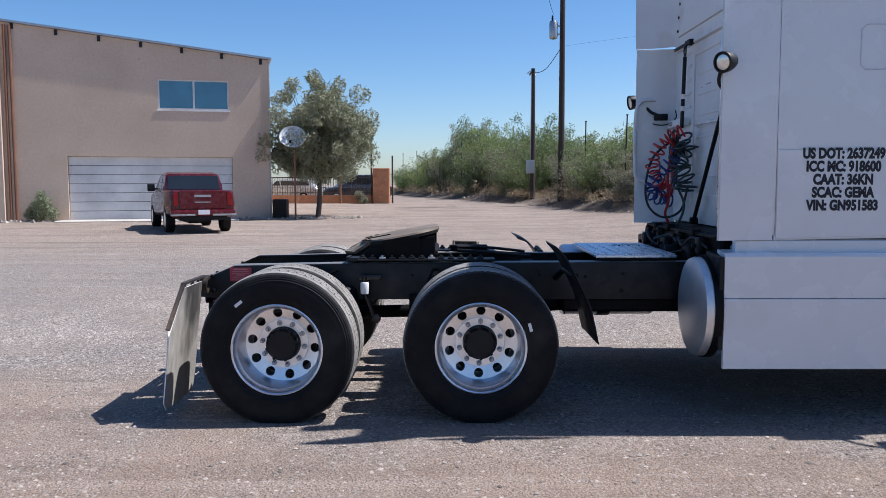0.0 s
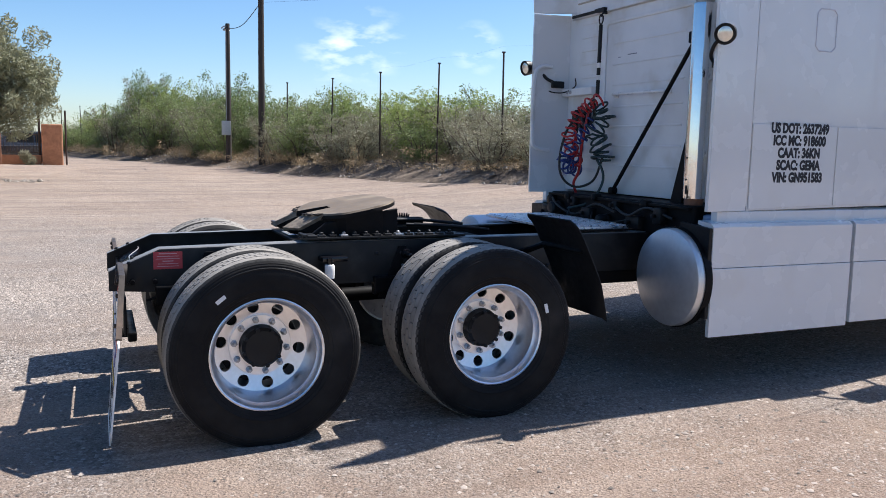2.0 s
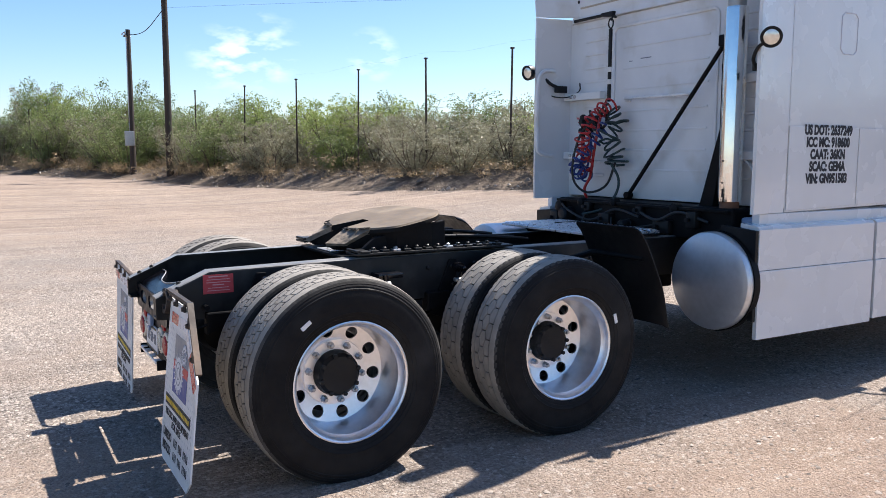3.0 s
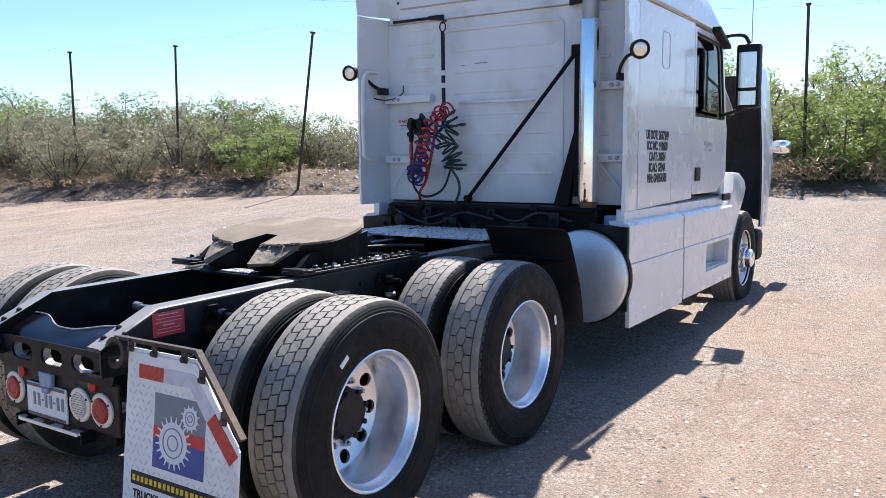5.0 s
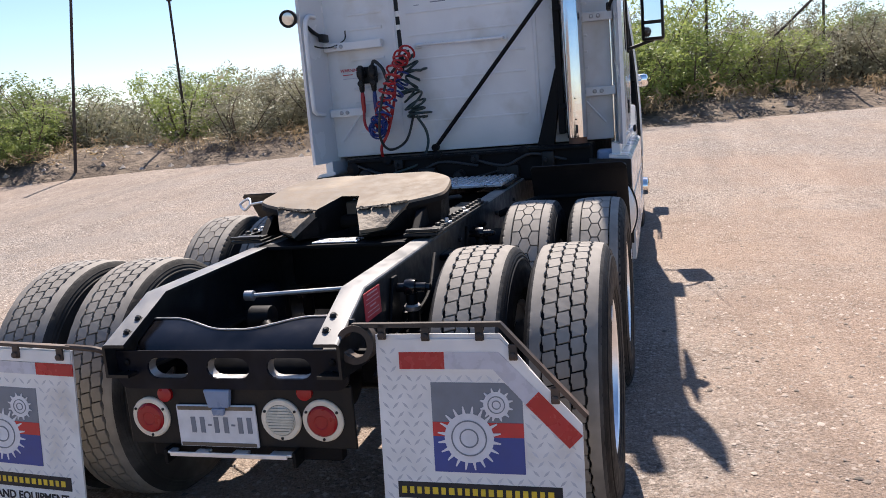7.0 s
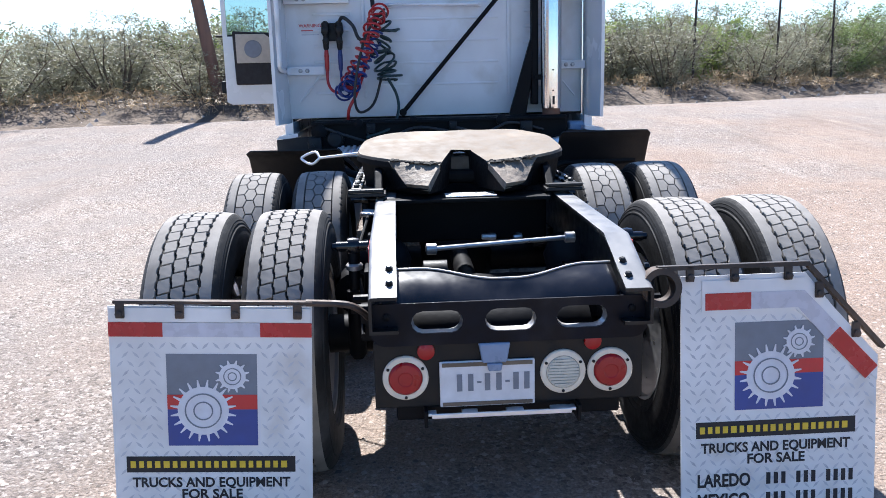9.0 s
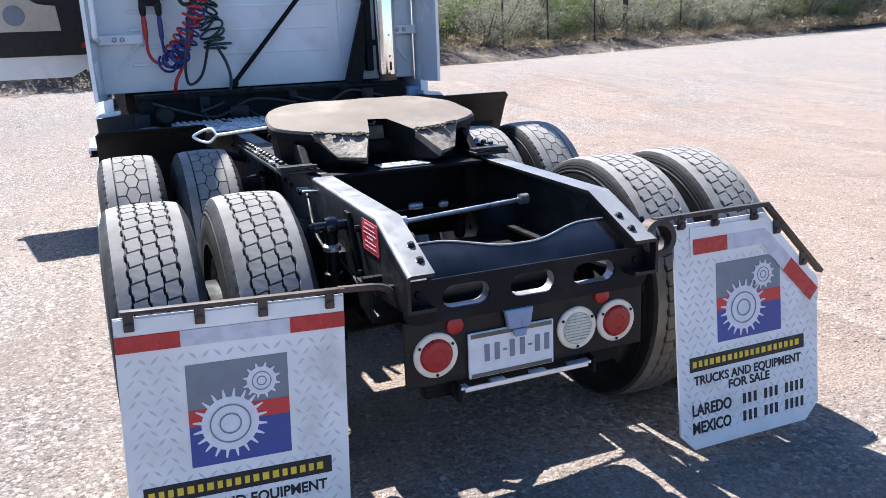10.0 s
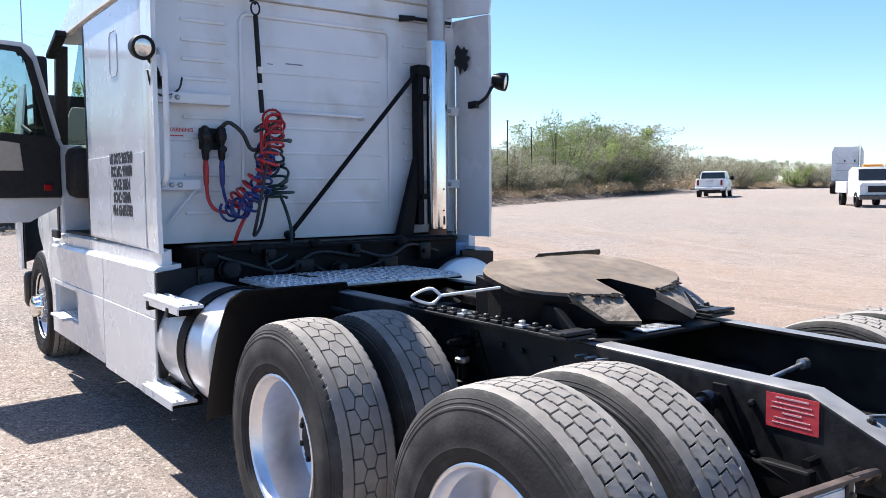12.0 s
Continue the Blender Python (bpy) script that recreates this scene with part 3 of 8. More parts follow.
def leaves(name, centres, radii, n, size, mat, seed, long=1.8, droop=0.0, squash=1.0):
    """n small leaf blades gathered round clump centres, as one mesh."""
    r = np.random.default_rng(seed)
    C, R = np.array(centres, float), np.array(radii, float)
    w = R ** 2 / (R ** 2).sum()
    k = r.choice(len(C), n, p=w)
    d = r.normal(size=(n, 3))
    d /= np.linalg.norm(d, axis=1, keepdims=True)
    d[:, 2] *= squash
    p = C[k] + d * (R[k] * (0.25 + 0.75 * r.random(n) ** 0.5))[:, None]
    p[:, 2] = np.maximum(p[:, 2], 0.03)
    a = r.normal(size=(n, 3))
    a[:, 2] -= droop
    a /= np.linalg.norm(a, axis=1, keepdims=True)
    b = np.cross(a, r.normal(size=(n, 3)))
    b /= np.linalg.norm(b, axis=1, keepdims=True) + 1e-9
    s = size * (0.6 + 0.8 * r.random(n))[:, None]
    v = np.stack([p - a * s * long * 0.5 - b * s * 0.35, p + a * s * long * 0.6, p - a * s * long * 0.3 + b * s * 0.5], 1)
    me = bpy.data.meshes.new(name)
    me.from_pydata(v.reshape(-1, 3).tolist(), [], (np.arange(3)[None] + 3 * np.arange(n)[:, None]).tolist())
    me.materials.append(mat)
    return me


def make_shrub(label, seed, h, w, mat, n, stems=9, size=0.06, dry=False, twiggy=0.0):
    """A many-stemmed shrub: tapered stems from the ground, each with its own clumps of leaves, bare tips at the top."""
    r = random.Random(seed)
    t = thing("shrub", label, "shrub", "brush along the fence")
    bm = B()
    cs, rs = [], []
    for i in range(stems):
        a = 6.283 * i / stems + r.uniform(-0.4, 0.4)
        reach = w * r.uniform(0.15, 0.5)
        hh = h * r.uniform(0.55, 0.98)
        b = Vector((math.cos(a) * 0.15, math.sin(a) * 0.15, -0.1))
        tip = Vector((math.cos(a) * reach, math.sin(a) * reach, hh))
        mid = b.lerp(tip, 0.5) + Vector((r.uniform(-0.2, 0.2), r.uniform(-0.2, 0.2), 0.25))
        line = spline([b, mid, tip], 4)
        tube(bm, line[::2] + [line[-1]] if len(line) % 2 == 0 else line[::2], 0.035, 4, 0.006)
        for f in (0.12, 0.25, 0.36, 0.47, 0.58, 0.68, 0.78, 0.88, 0.94, 1.0):
            j = min(len(line) - 1, int(f * (len(line) - 1)))
            off = Vector((r.gauss(0, 0.16), r.gauss(0, 0.16), r.gauss(0, 0.12))) * w * 0.5
            c = line[j] + off
            if c.z > 0.2:
                tube(bm, [line[j], c], 0.010, 3, 0.003)
                cs.append(c)
                rs.append(w * r.uniform(0.07, 0.17) * (1.15 - 0.45 * f))
        if r.random() < twiggy:
            for _ in range(4):
                e = tip + Vector((r.gauss(0, 0.22), r.gauss(0, 0.22), r.uniform(0.15, 0.5)))
                tube(bm, [tip, e], 0.009, 3, 0.003)
                cs.append(tip.lerp(e, 0.6))
                rs.append(0.16)
    part("trunk", bm, M_BARK, t)
    part("crown", leaves("crown", cs, rs, n, size, mat, seed), None, t)
    if dry:
        k = 22
        part("dry_undergrowth", leaves("dry_undergrowth", [(r.gauss(0, w * 0.35), r.gauss(0, w * 0.3), r.uniform(0.1, 0.5)) for _ in range(k)], [r.uniform(0.2, 0.4) for _ in range(k)], n // 9, size * 0.9, M_DRY, seed + 50, 4.0, -0.8), None, t)
    return t


# height of the brush at distances along the fence
BRUSH_D = (8, 20, 25, 33, 37, 44, 48, 51, 57, 61, 63, 66, 71, 75, 79, 80.3, 82, 83, 84.3, 86, 94, 97, 101, 104, 120, 130, 135, 142, 150, 163, 176, 190, 230, 275)
BRUSH_H = (3.3, 3.6, 5.8, 6.4, 5.4, 5.0, 4.2, 3.4, 4.0, 3.3, 2.75, 3.1, 3.05, 2.6, 2.3, 2.7, 1.65, 1.7, 2.85, 2.5, 2.9, 3.1, 2.65, 2.8, 2.8, 2.9, 3.3, 4.6, 6.0, 6.9, 6.6, 6.2, 7.4, 8.0)
SHRUB_H = (3.0, 2.45, 3.35, 3.45, 2.75)


def plant_brush():
    kinds = [make_shrub("olive green mesquite shrub on the bank", 11, 3.0, 3.2, M_LEAF1, 8200, 12, 0.046, dry=True, twiggy=0.3),
             make_shrub("bright yellow-green shrub on the bank", 12, 2.5, 2.6, M_LEAF2, 8000, 11, 0.045, dry=True, twiggy=0.2),
             make_shrub("grey-green twiggy shrub on the bank", 13, 3.2, 3.0, M_LEAF3, 7600, 14, 0.040, dry=True, twiggy=0.9),
             make_shrub("olive green mesquite shrub on the bank", 14, 3.4, 3.6, M_LEAF1, 8600, 14, 0.046, dry=True, twiggy=0.5),
             make_shrub("grey-green twiggy shrub on the bank", 15, 2.6, 2.8, M_LEAF3, 7600, 12, 0.040, dry=True, twiggy=0.7)]
    r = random.Random(21)
    first = [True] * len(kinds)
    d = 6.0
    while d < FLEN - 5:
        p, h = along(d)
        side = Vector((-h.y, h.x, 0))
        near = d < 175
        far = smooth_to(d, 175, 300)
        thin = smooth_to(d, 60, 63) * (1 - smooth_to(d, 82, 86))
        tall = np.interp(d, BRUSH_D, BRUSH_H) * (1 + 0.16 * noise.noise((d * 0.55, 1.0, 0.0)))
        for u in ((0.1, 1.7, 3.4) if 58 < d < 128 else (0.1, 2.4) if near else (0.2,)):
            if u < 0.3 and r.random() < 0.3:
                continue
            if thin > 0.5 and r.random() < 0.15:
                continue
            k = r.choice((0, 0, 1, 2, 2, 3, 4)) if u > 1 else r.choice((0, 1, 2, 4, 4, 2))
            if d > 72 and k in (0, 1, 3) and r.random() < 0.5:
                k = r.choice((2, 4))
            if (95 < d < 98.6 or 83.6 < d < 85.5) and u < 2:
                k = 1
            if d < 60 and k in (2, 4):
                k = r.choice((0, 3, 3, 2))
            q = p + side * (u + r.uniform(-0.7, 0.7)) + h * r.uniform(-0.7, 0.7)
            s = r.uniform(0.74, 1.04) * tall / SHRUB_H[k] * (0.72 if u < 0.3 else 1.0)
            wide = min(1.5, 0.55 * s + 0.72) + (0.3 + 0.7 * s) * smooth_to(d, 132, 170)
            m = Matrix.LocRotScale((q.x, q.y, gz(q.x, q.y) + 0.35), Euler((0, 0, r.uniform(0, 6.28))), (wide, wide, s))
            if first[k]:
                kinds[k].matrix_basis = m
                first[k] = False
            else:
                c = copy_thing(kinds[k], Matrix.Identity(4))
                c.matrix_basis = m
        d += r.uniform(1.7, 2.2) if near else r.uniform(2.6, 3.4) * (1 + 0.6 * far)
    big = copy_thing(kinds[3], Matrix.Identity(4))
    big.matrix_basis = Matrix.LocRotScale((39.6, -37.6, gz(39, -37) + 0.3), Euler((0, 0, 1.0)), (1.75, 1.75, 1.6))
    # a loose thicket behind the shrubs
    cs, rs = [], []
    for _ in range(3400):
        d = r.uniform(4, FLEN - 2) if r.random() < 0.5 else r.uniform(40, 150)
        p, h = along(d)
        q = p + Vector((-h.y, h.x, 0)) * r.uniform(0.8, 7.0)
        if 34 < d < 86 and r.random() < 0.25:
            continue
        top = 0.66 * np.interp(d, BRUSH_D, BRUSH_H)
        cs.append((q.x, q.y, gz(q.x, q.y) + 0.4 + r.uniform(0.1, top)))
        rs.append(r.uniform(0.3, 0.75))
    tagged(part("thicket", leaves("thicket", cs, rs, 330000, 0.06, M_LEAF3, 91, 2.2), None), "grey-green thicket of brush behind the fence", "brush", kind="stuff")
    # low dry weeds at the foot
    cs = []
    for _ in range(900):
        d = r.uniform(20, 170)
        p, h = along(d)
        u = r.uniform(1.0, 3.2)
        q = p + Vector((-h.y, h.x, 0)) * (u - 2.4)
        cs.append((q.x, q.y, gz(q.x, q.y) + berm_h(d, u) + 0.12))
    tagged(part("dry_grass", leaves("dry_grass", cs, [r.uniform(0.12, 0.35) for _ in cs], 15000, 0.035, M_DRY, 77, 5.0, -0.8), None),
           "dry straw-coloured weeds on the bank", "grass", kind="stuff")


plant_brush()


def fence_posts():
    def post(h, r0, label):
        t = thing("fence_post", label, "post", "fence posts")
        bm = B()
        tube(bm, [(0, 0, -0.3), (0, 0, h * 0.5), (0, 0, h)], r0, 8, r0 * 0.85)
        part("shaft", bm, M_POST, t)
        bm = B()
        box(bm, -r0 * 1.4, r0 * 1.4, -r0 * 1.4, r0 * 1.4, h - 0.03, h + 0.02, 0.008)
        part("cap", bm, M_POST, t)
        return t
    a = post(4.25, 0.04, "tall thin rusty steel fence post standing in the brush")
    r = random.Random(8)
    spots = [(8.57, 38, 0), (9.78, 33.65, 1), (10.9, 29.45, 0), (11.8, 24.95, 1), (12.7, 20.95, 0), (14.2, 17.85, 0), (14.2, 12.74, 3), (17.8, 11.75, 0),
             (18.7, 0.3, 0), (21.2, -2.7, 0), (22.3, -5.9, 0), (22.7, -9.1, -2), (23.85, -12.35, 0), (25.2, -15.0, 1), (26.9, -18.2, 0),
             (32.3, -26.9, 0), (35.3, -31.6, 1), (38.4, -36.6, 0), (41.7, -42.5, -1)]
    d = 26.0
    start = sum(math.hypot(b[0] - q[0], b[1] - q[1]) for q, b in zip(FENCE[:10], FENCE[1:11]))
    while d < 250:
        d += 5.0 + d * 0.03
        q, _ = along(start + d)
        spots.append((q.x, q.y, r.uniform(-2, 2)))
    for d in (8, 16, 24, 33):
        q, _ = along(d)
        spots.append((q.x, q.y, r.uniform(-2, 2)))
    for i, (x, y, tilt) in enumerate(spots):
        m = pose(x, y, gz(x, y) + 0.25, r.uniform(-1, 1) if tilt < 2.9 else 5.5, tilt if tilt < 2.9 else 4.1, 0)
        if i == 0:
            a.matrix_basis = m
        else:
            copy_thing(a, m)
    lp = thing("utility_pole", "weathered brown wooden pole leaning beside the bank", "utility pole")
    bm = B()
    tube(bm, [(17.6, 4.6, 0.4), (17.6, 5.2, 4.4), (17.6, 5.85, 8.6)], 0.16, 14, 0.13)
    part("shaft", bm, surf("weathered_pole", (0.15, 0.085, 0.06), 0.9, var=0.25, scale=9, bump=0.3, bscale=20, stretch=(1, 1, 0.12)), lp, smooth=60)
    # a thick leaning brace and a thicker pole farther along
    b = thing("wooden_post", "thick dark wooden post standing in the brush", "post")
    bm = B()
    tube(bm, [(28.4, -20.8, 0.5), (28.45, -20.8, 4), (28.55, -20.85, 8.2)], 0.13, 10, 0.1)
    part("shaft", bm, M_POLE, b)
    b = thing("fence_brace", "long leaning rusty pipe brace by the fence", "brace")
    bm = B()
    tube(bm, [(20.5, -2.3, 0.8), (22.3, -5.9, 4.0)], 0.04, 8)
    part("pipe", bm, M_POST, b)
    # thin wire along the post tops
    w = thing("fence_wire", "thin sagging wire along the post tops", "wire")
    bm = B()
    for q, s in zip(spots[2:14], spots[3:15]):
        A, C = Vector((q[0], q[1], gz(q[0], q[1]) + 4.7)), Vector((s[0], s[1], gz(s[0], s[1]) + 4.7))
        tube(bm, [A, A.lerp(C, 0.5) - Vector((0, 0, 0.12)), C], 0.0015, 4)
    part("strand", bm, M_CABLE, w)


fence_posts()


# ---- utility poles ----
def utility_poles():
    z1 = gz(6.12, 42.2)
    a = thing("utility_pole", "dark utility pole with an electric meter box", "utility pole")
    bm = B()
    tube(bm, [(6.12, 42.2, z1 - 0.3), (6.12, 42.2, 8.3)], 0.17, 12, 0.12)
    part("shaft", bm, M_POLE, a)
    bm = B()
    box(bm, 5.72, 6.22, 42.0, 42.15, 2.1, 2.9, 0.03)
    part("meter_box", bm, M_STEEL, a, "grey steel meter box")
    bm = B()
    tube(bm, [(6.02, 42.15, 0.6), (6.02, 42.15, 7.9), (5.92, 42.1, 8.15), (5.77, 42.05, 8.0)], 0.04, 8)
    part("conduit", bm, M_STEEL, a)
    bm = B()
    for i in range(3):
        lathe(bm, [(0.03, 0), (0.07, 0.02), (0.04, 0.06), (0.07, 0.09), (0.02, 0.12)], 10, "z", (5.92 + i * 0.14, 42.2, 7.9))
    part("insulator", bm, M_STEEL, a)
    x, y = 7.33, 38.6
    z = gz(x, y)
    b = thing("utility_pole", "tall dark utility pole carrying a transformer", "utility pole")
    bm = B()
    tube(bm, [(x, y, z - 0.3), (x, y, 6), (x, y, 13.6)], 0.19, 14, 0.13)
    part("shaft", bm, M_POLE, b)
    bm = B()
    lathe(bm, [(0.05, 9.35), (0.21, 9.4), (0.23, 9.5), (0.23, 10.25), (0.19, 10.33), (0.05, 10.36)], 20, "z", (x - 0.5, y - 0.05, 0))
    tr = part("transformer", bm, M_STEEL, b, "grey can transformer", smooth=40)
    bm = B()
    lathe(bm, [(0.03, 10.3), (0.07, 10.4), (0.04, 10.45), (0.07, 10.5), (0.03, 10.56), (0.06, 10.62), (0.02, 10.66)], 10, "z", (x - 0.55, y, 0))
    part("bushing", bm, M_PLASTIC, tr)
    bm = B()
    box(bm, x - 0.45, x - 0.1, y - 0.05, y + 0.05, 9.6, 9.68, 0.01)
    box(bm, x - 0.45, x - 0.1, y - 0.05, y + 0.05, 10.05, 10.13, 0.01)
    part("bracket", bm, M_STEEL, b)
    bm = B()
    box(bm, x - 0.9, x + 0.15, y - 0.05, y + 0.05, 11.9, 12.02, 0.01)
    part("crossarm", bm, M_POLE, b)
    w = thing("power_cable", "thin black cables hanging between the poles", "cable")
    bm = B()
    A, C = Vector((x, y, 9.0)), Vector((5.9, 42.2, 8.0))
    tube(bm, spline([A, A.lerp(C, 0.5) - Vector((0, 0, 0.5)), C], 8), 0.02, 5)
    A = Vector((x - 0.5, y, 10.7))
    tube(bm, spline([A, A + Vector((-0.25, 0, 0.8)), Vector((x - 0.8, y, 11.9))], 6), 0.012, 5)
    A, C = Vector((x, y, 9.0)), Vector((70, -20, 13))
    tube(bm, spline([A, A.lerp(C, 0.5) - Vector((0, 0, 2.0)), C], 12), 0.004, 5)
    part("strand", bm, M_CABLE, w)


utility_poles()


# ---- the stucco building ----
def building():
    at = pose(-6.69, 29.05, 0, 0, 0, 15)
    t = thing("stucco_building", "tan stucco workshop with a white garage door and blue window", "building", m=at)
    xr, xl, yf, yb = 0.0, -22.0, 0.0, 17.0
    zr = lambda x: 6.86 + (xr - x) * 0.110
    z0 = -0.25
    gx0, gx1, gz1 = -8.2, -1.62, 2.67
    wx0, wx1, wz0, wz1 = -4.6, -1.7, 4.66, 5.93
    bm = B()
    th = 0.3
    prism(bm, [(xl, z0), (gx0, z0), (gx0, zr(gx0)), (xl, zr(xl))], yf, yf + th, "y")
    prism(bm, [(gx0, gz1), (wx0, gz1), (wx0, zr(wx0)), (gx0, zr(gx0))], yf, yf + th, "y")
    prism(bm, [(wx0, gz1), (gx1, gz1), (gx1, wz0), (wx0, wz0)], yf, yf + th, "y")
    prism(bm, [(wx0, wz1), (wx1, wz1), (wx1, zr(wx1)), (wx0, zr(wx0))], yf, yf + th, "y")
    prism(bm, [(gx1, z0), (xr, z0), (xr, wz0), (gx1, wz0)], yf, yf + th, "y")
    prism(bm, [(wx1, wz0), (xr, wz0), (xr, zr(xr)), (wx1, zr(wx1))], yf, yf + th, "y")
    bmesh.ops.remove_doubles(bm, verts=bm.verts, dist=0.001)
    part("front_wall", bm, M_STUCCO, t)
    bm = B()
    box(bm, xr - th, xr - 0.003, yf + th, yb, z0, zr(xr), 0.0)
    part("side_wall", bm, M_STUCCO, t)
    bm = B()
    box(bm, xl, xr - th, yb - th, yb, z0, 6.7)
    part("rear_wall", bm, M_STUCCO, t)
    bm = B()
    prism(bm, [(xl, zr(xl) + 0.01), (xr + 0.1, zr(xr + 0.1) + 0.01), (xr + 0.1, zr(xr + 0.1) + 0.1), (xl, zr(xl) + 0.1)], yf - 0.12, yb + 0.1, "y")
    roof = part("roof", bm, M_STEEL, t, "thin metal roof edge")
    bm = B()
    for i in range(8):
        x = xr - 0.35 - i * 1.62
        bmq = B()
        box(bmq, x - 0.06, x + 0.06, yf - 0.045, yf + 0.0, zr(x) - 0.24, zr(x) - 0.01, 0.01)
        part("rafter_end", bmq, M_DARKTRIM, roof)
    bm.free()
    bm = B()
    n = 7
    for i in range(n):
        a = 0.02 + (gz1 - 0.02) * i / n
        c = 0.02 + (gz1 - 0.02) * (i + 1) / n
        s = B()
        box(s, gx0 + 0.01, gx1 - 0.01, yf + 0.16, yf + 0.22, a + 0.012, c - 0.006, 0.012)
        if i == 0:
            door = part("garage_door", B(), M_GARAGE, t, "white sectional garage door, closed")
        part("panel", s, M_GARAGE, door)
    box(bm, gx0, gx1, yf + 0.24, yf + 0.27, z0, gz1)
    part("door_backing", bm, M_DARKTRIM, door)
    win = part("window", B(), M_GARAGE, t)
    xm = (wx0 + wx1) / 2
    bm = B()
    for a in ((wx0, wx0 + 0.07, wz0, wz1), (wx1 - 0.07, wx1, wz0, wz1), (wx0 + 0.07, wx1 - 0.07, wz0, wz0 + 0.07), (wx0 + 0.07, wx1 - 0.07, wz1 - 0.07, wz1), (xm - 0.04, xm + 0.04, wz0 + 0.07, wz1 - 0.07)):
        box(bm, a[0], a[1], yf + 0.04, yf + 0.14, a[2], a[3], 0.006)
    part("window_frame", bm, M_GARAGE, win)
    for a, c in ((wx0 + 0.07, xm - 0.04), (xm + 0.04, wx1 - 0.07)):
        bm = B()
        box(bm, a, c, yf + 0.09, yf + 0.1, wz0 + 0.07, wz1 - 0.07)
        part("pane", bm, M_WINBLUE, win)
    bm = B()
    box(bm, wx0 - 0.05, wx1 + 0.05, yf - 0.025, yf - 0.003, wz0 - 0.07, wz0 - 0.01, 0.006)
    part("window_sill", bm, M_GARAGE, win)
    bm = B()
    for x in (-10.15, -10.35):
        tube(bm, [(x, yf - 0.08, 0), (x, yf - 0.08, zr(x) - 0.1)], 0.06, 8)
    part("downpipe", bm, M_RUST, t, "brown metal downpipe")
    bm = B()
    box(bm, -11.0, -10.55, yf - 0.25, yf - 0.003, z0, zr(-10.8), 0.01)
    part("pilaster", bm, M_STUCCO, t)
    bm = B()
    box(bm, xr - 0.05, xr + 0.02, yf - 0.03, yf + 0.05, z0, zr(xr) - 0.05, 0.008)
    part("corner_strip", bm, M_CONC, t)
    bm = B()
    tube(bm, [(-5.3, yf - 0.0, 6.7), (-5.3, yf - 0.10, 6.72)], 0.03, 6)
    part("wall_spout", bm, M_STEEL, t)
    a = thing("concrete_apron", "pale concrete slab before the garage door", "slab", kind="structure", m=at)
    bm = B()
    box(bm, gx0 - 0.3, gx1 + 0.2, yf - 1.7, yf - 0.0, -0.2, 0.05, 0.02)
    part("slab", bm, M_CONC, a)


building()


# ---- vehicles in the distance ----
def car_wheel(parent, x, y, r, w, out):
    wh = part("wheel", B(), M_RUBBER, parent)
    bm = B()
    lathe(bm, [(r * 0.62, -w / 2), (r * 0.9, -w / 2), (r, -w * 0.36), (r, w * 0.36), (r * 0.9, w / 2), (r * 0.62, w / 2)], 28, "x", (x, y, r), closed=True)
    part("tyre", bm, M_RUBBER, wh, smooth=40)
    bm = B()
    o = out * w / 2
    lathe(bm, [(r * 0.62, o * 0.95), (r * 0.55, o * 0.6), (r * 0.2, o * 0.5), (r * 0.16, o * 0.9), (0.01, o * 0.95)], 20, "x", (x, y, r))
    part("rim", bm, M_ALU, wh, smooth=40)


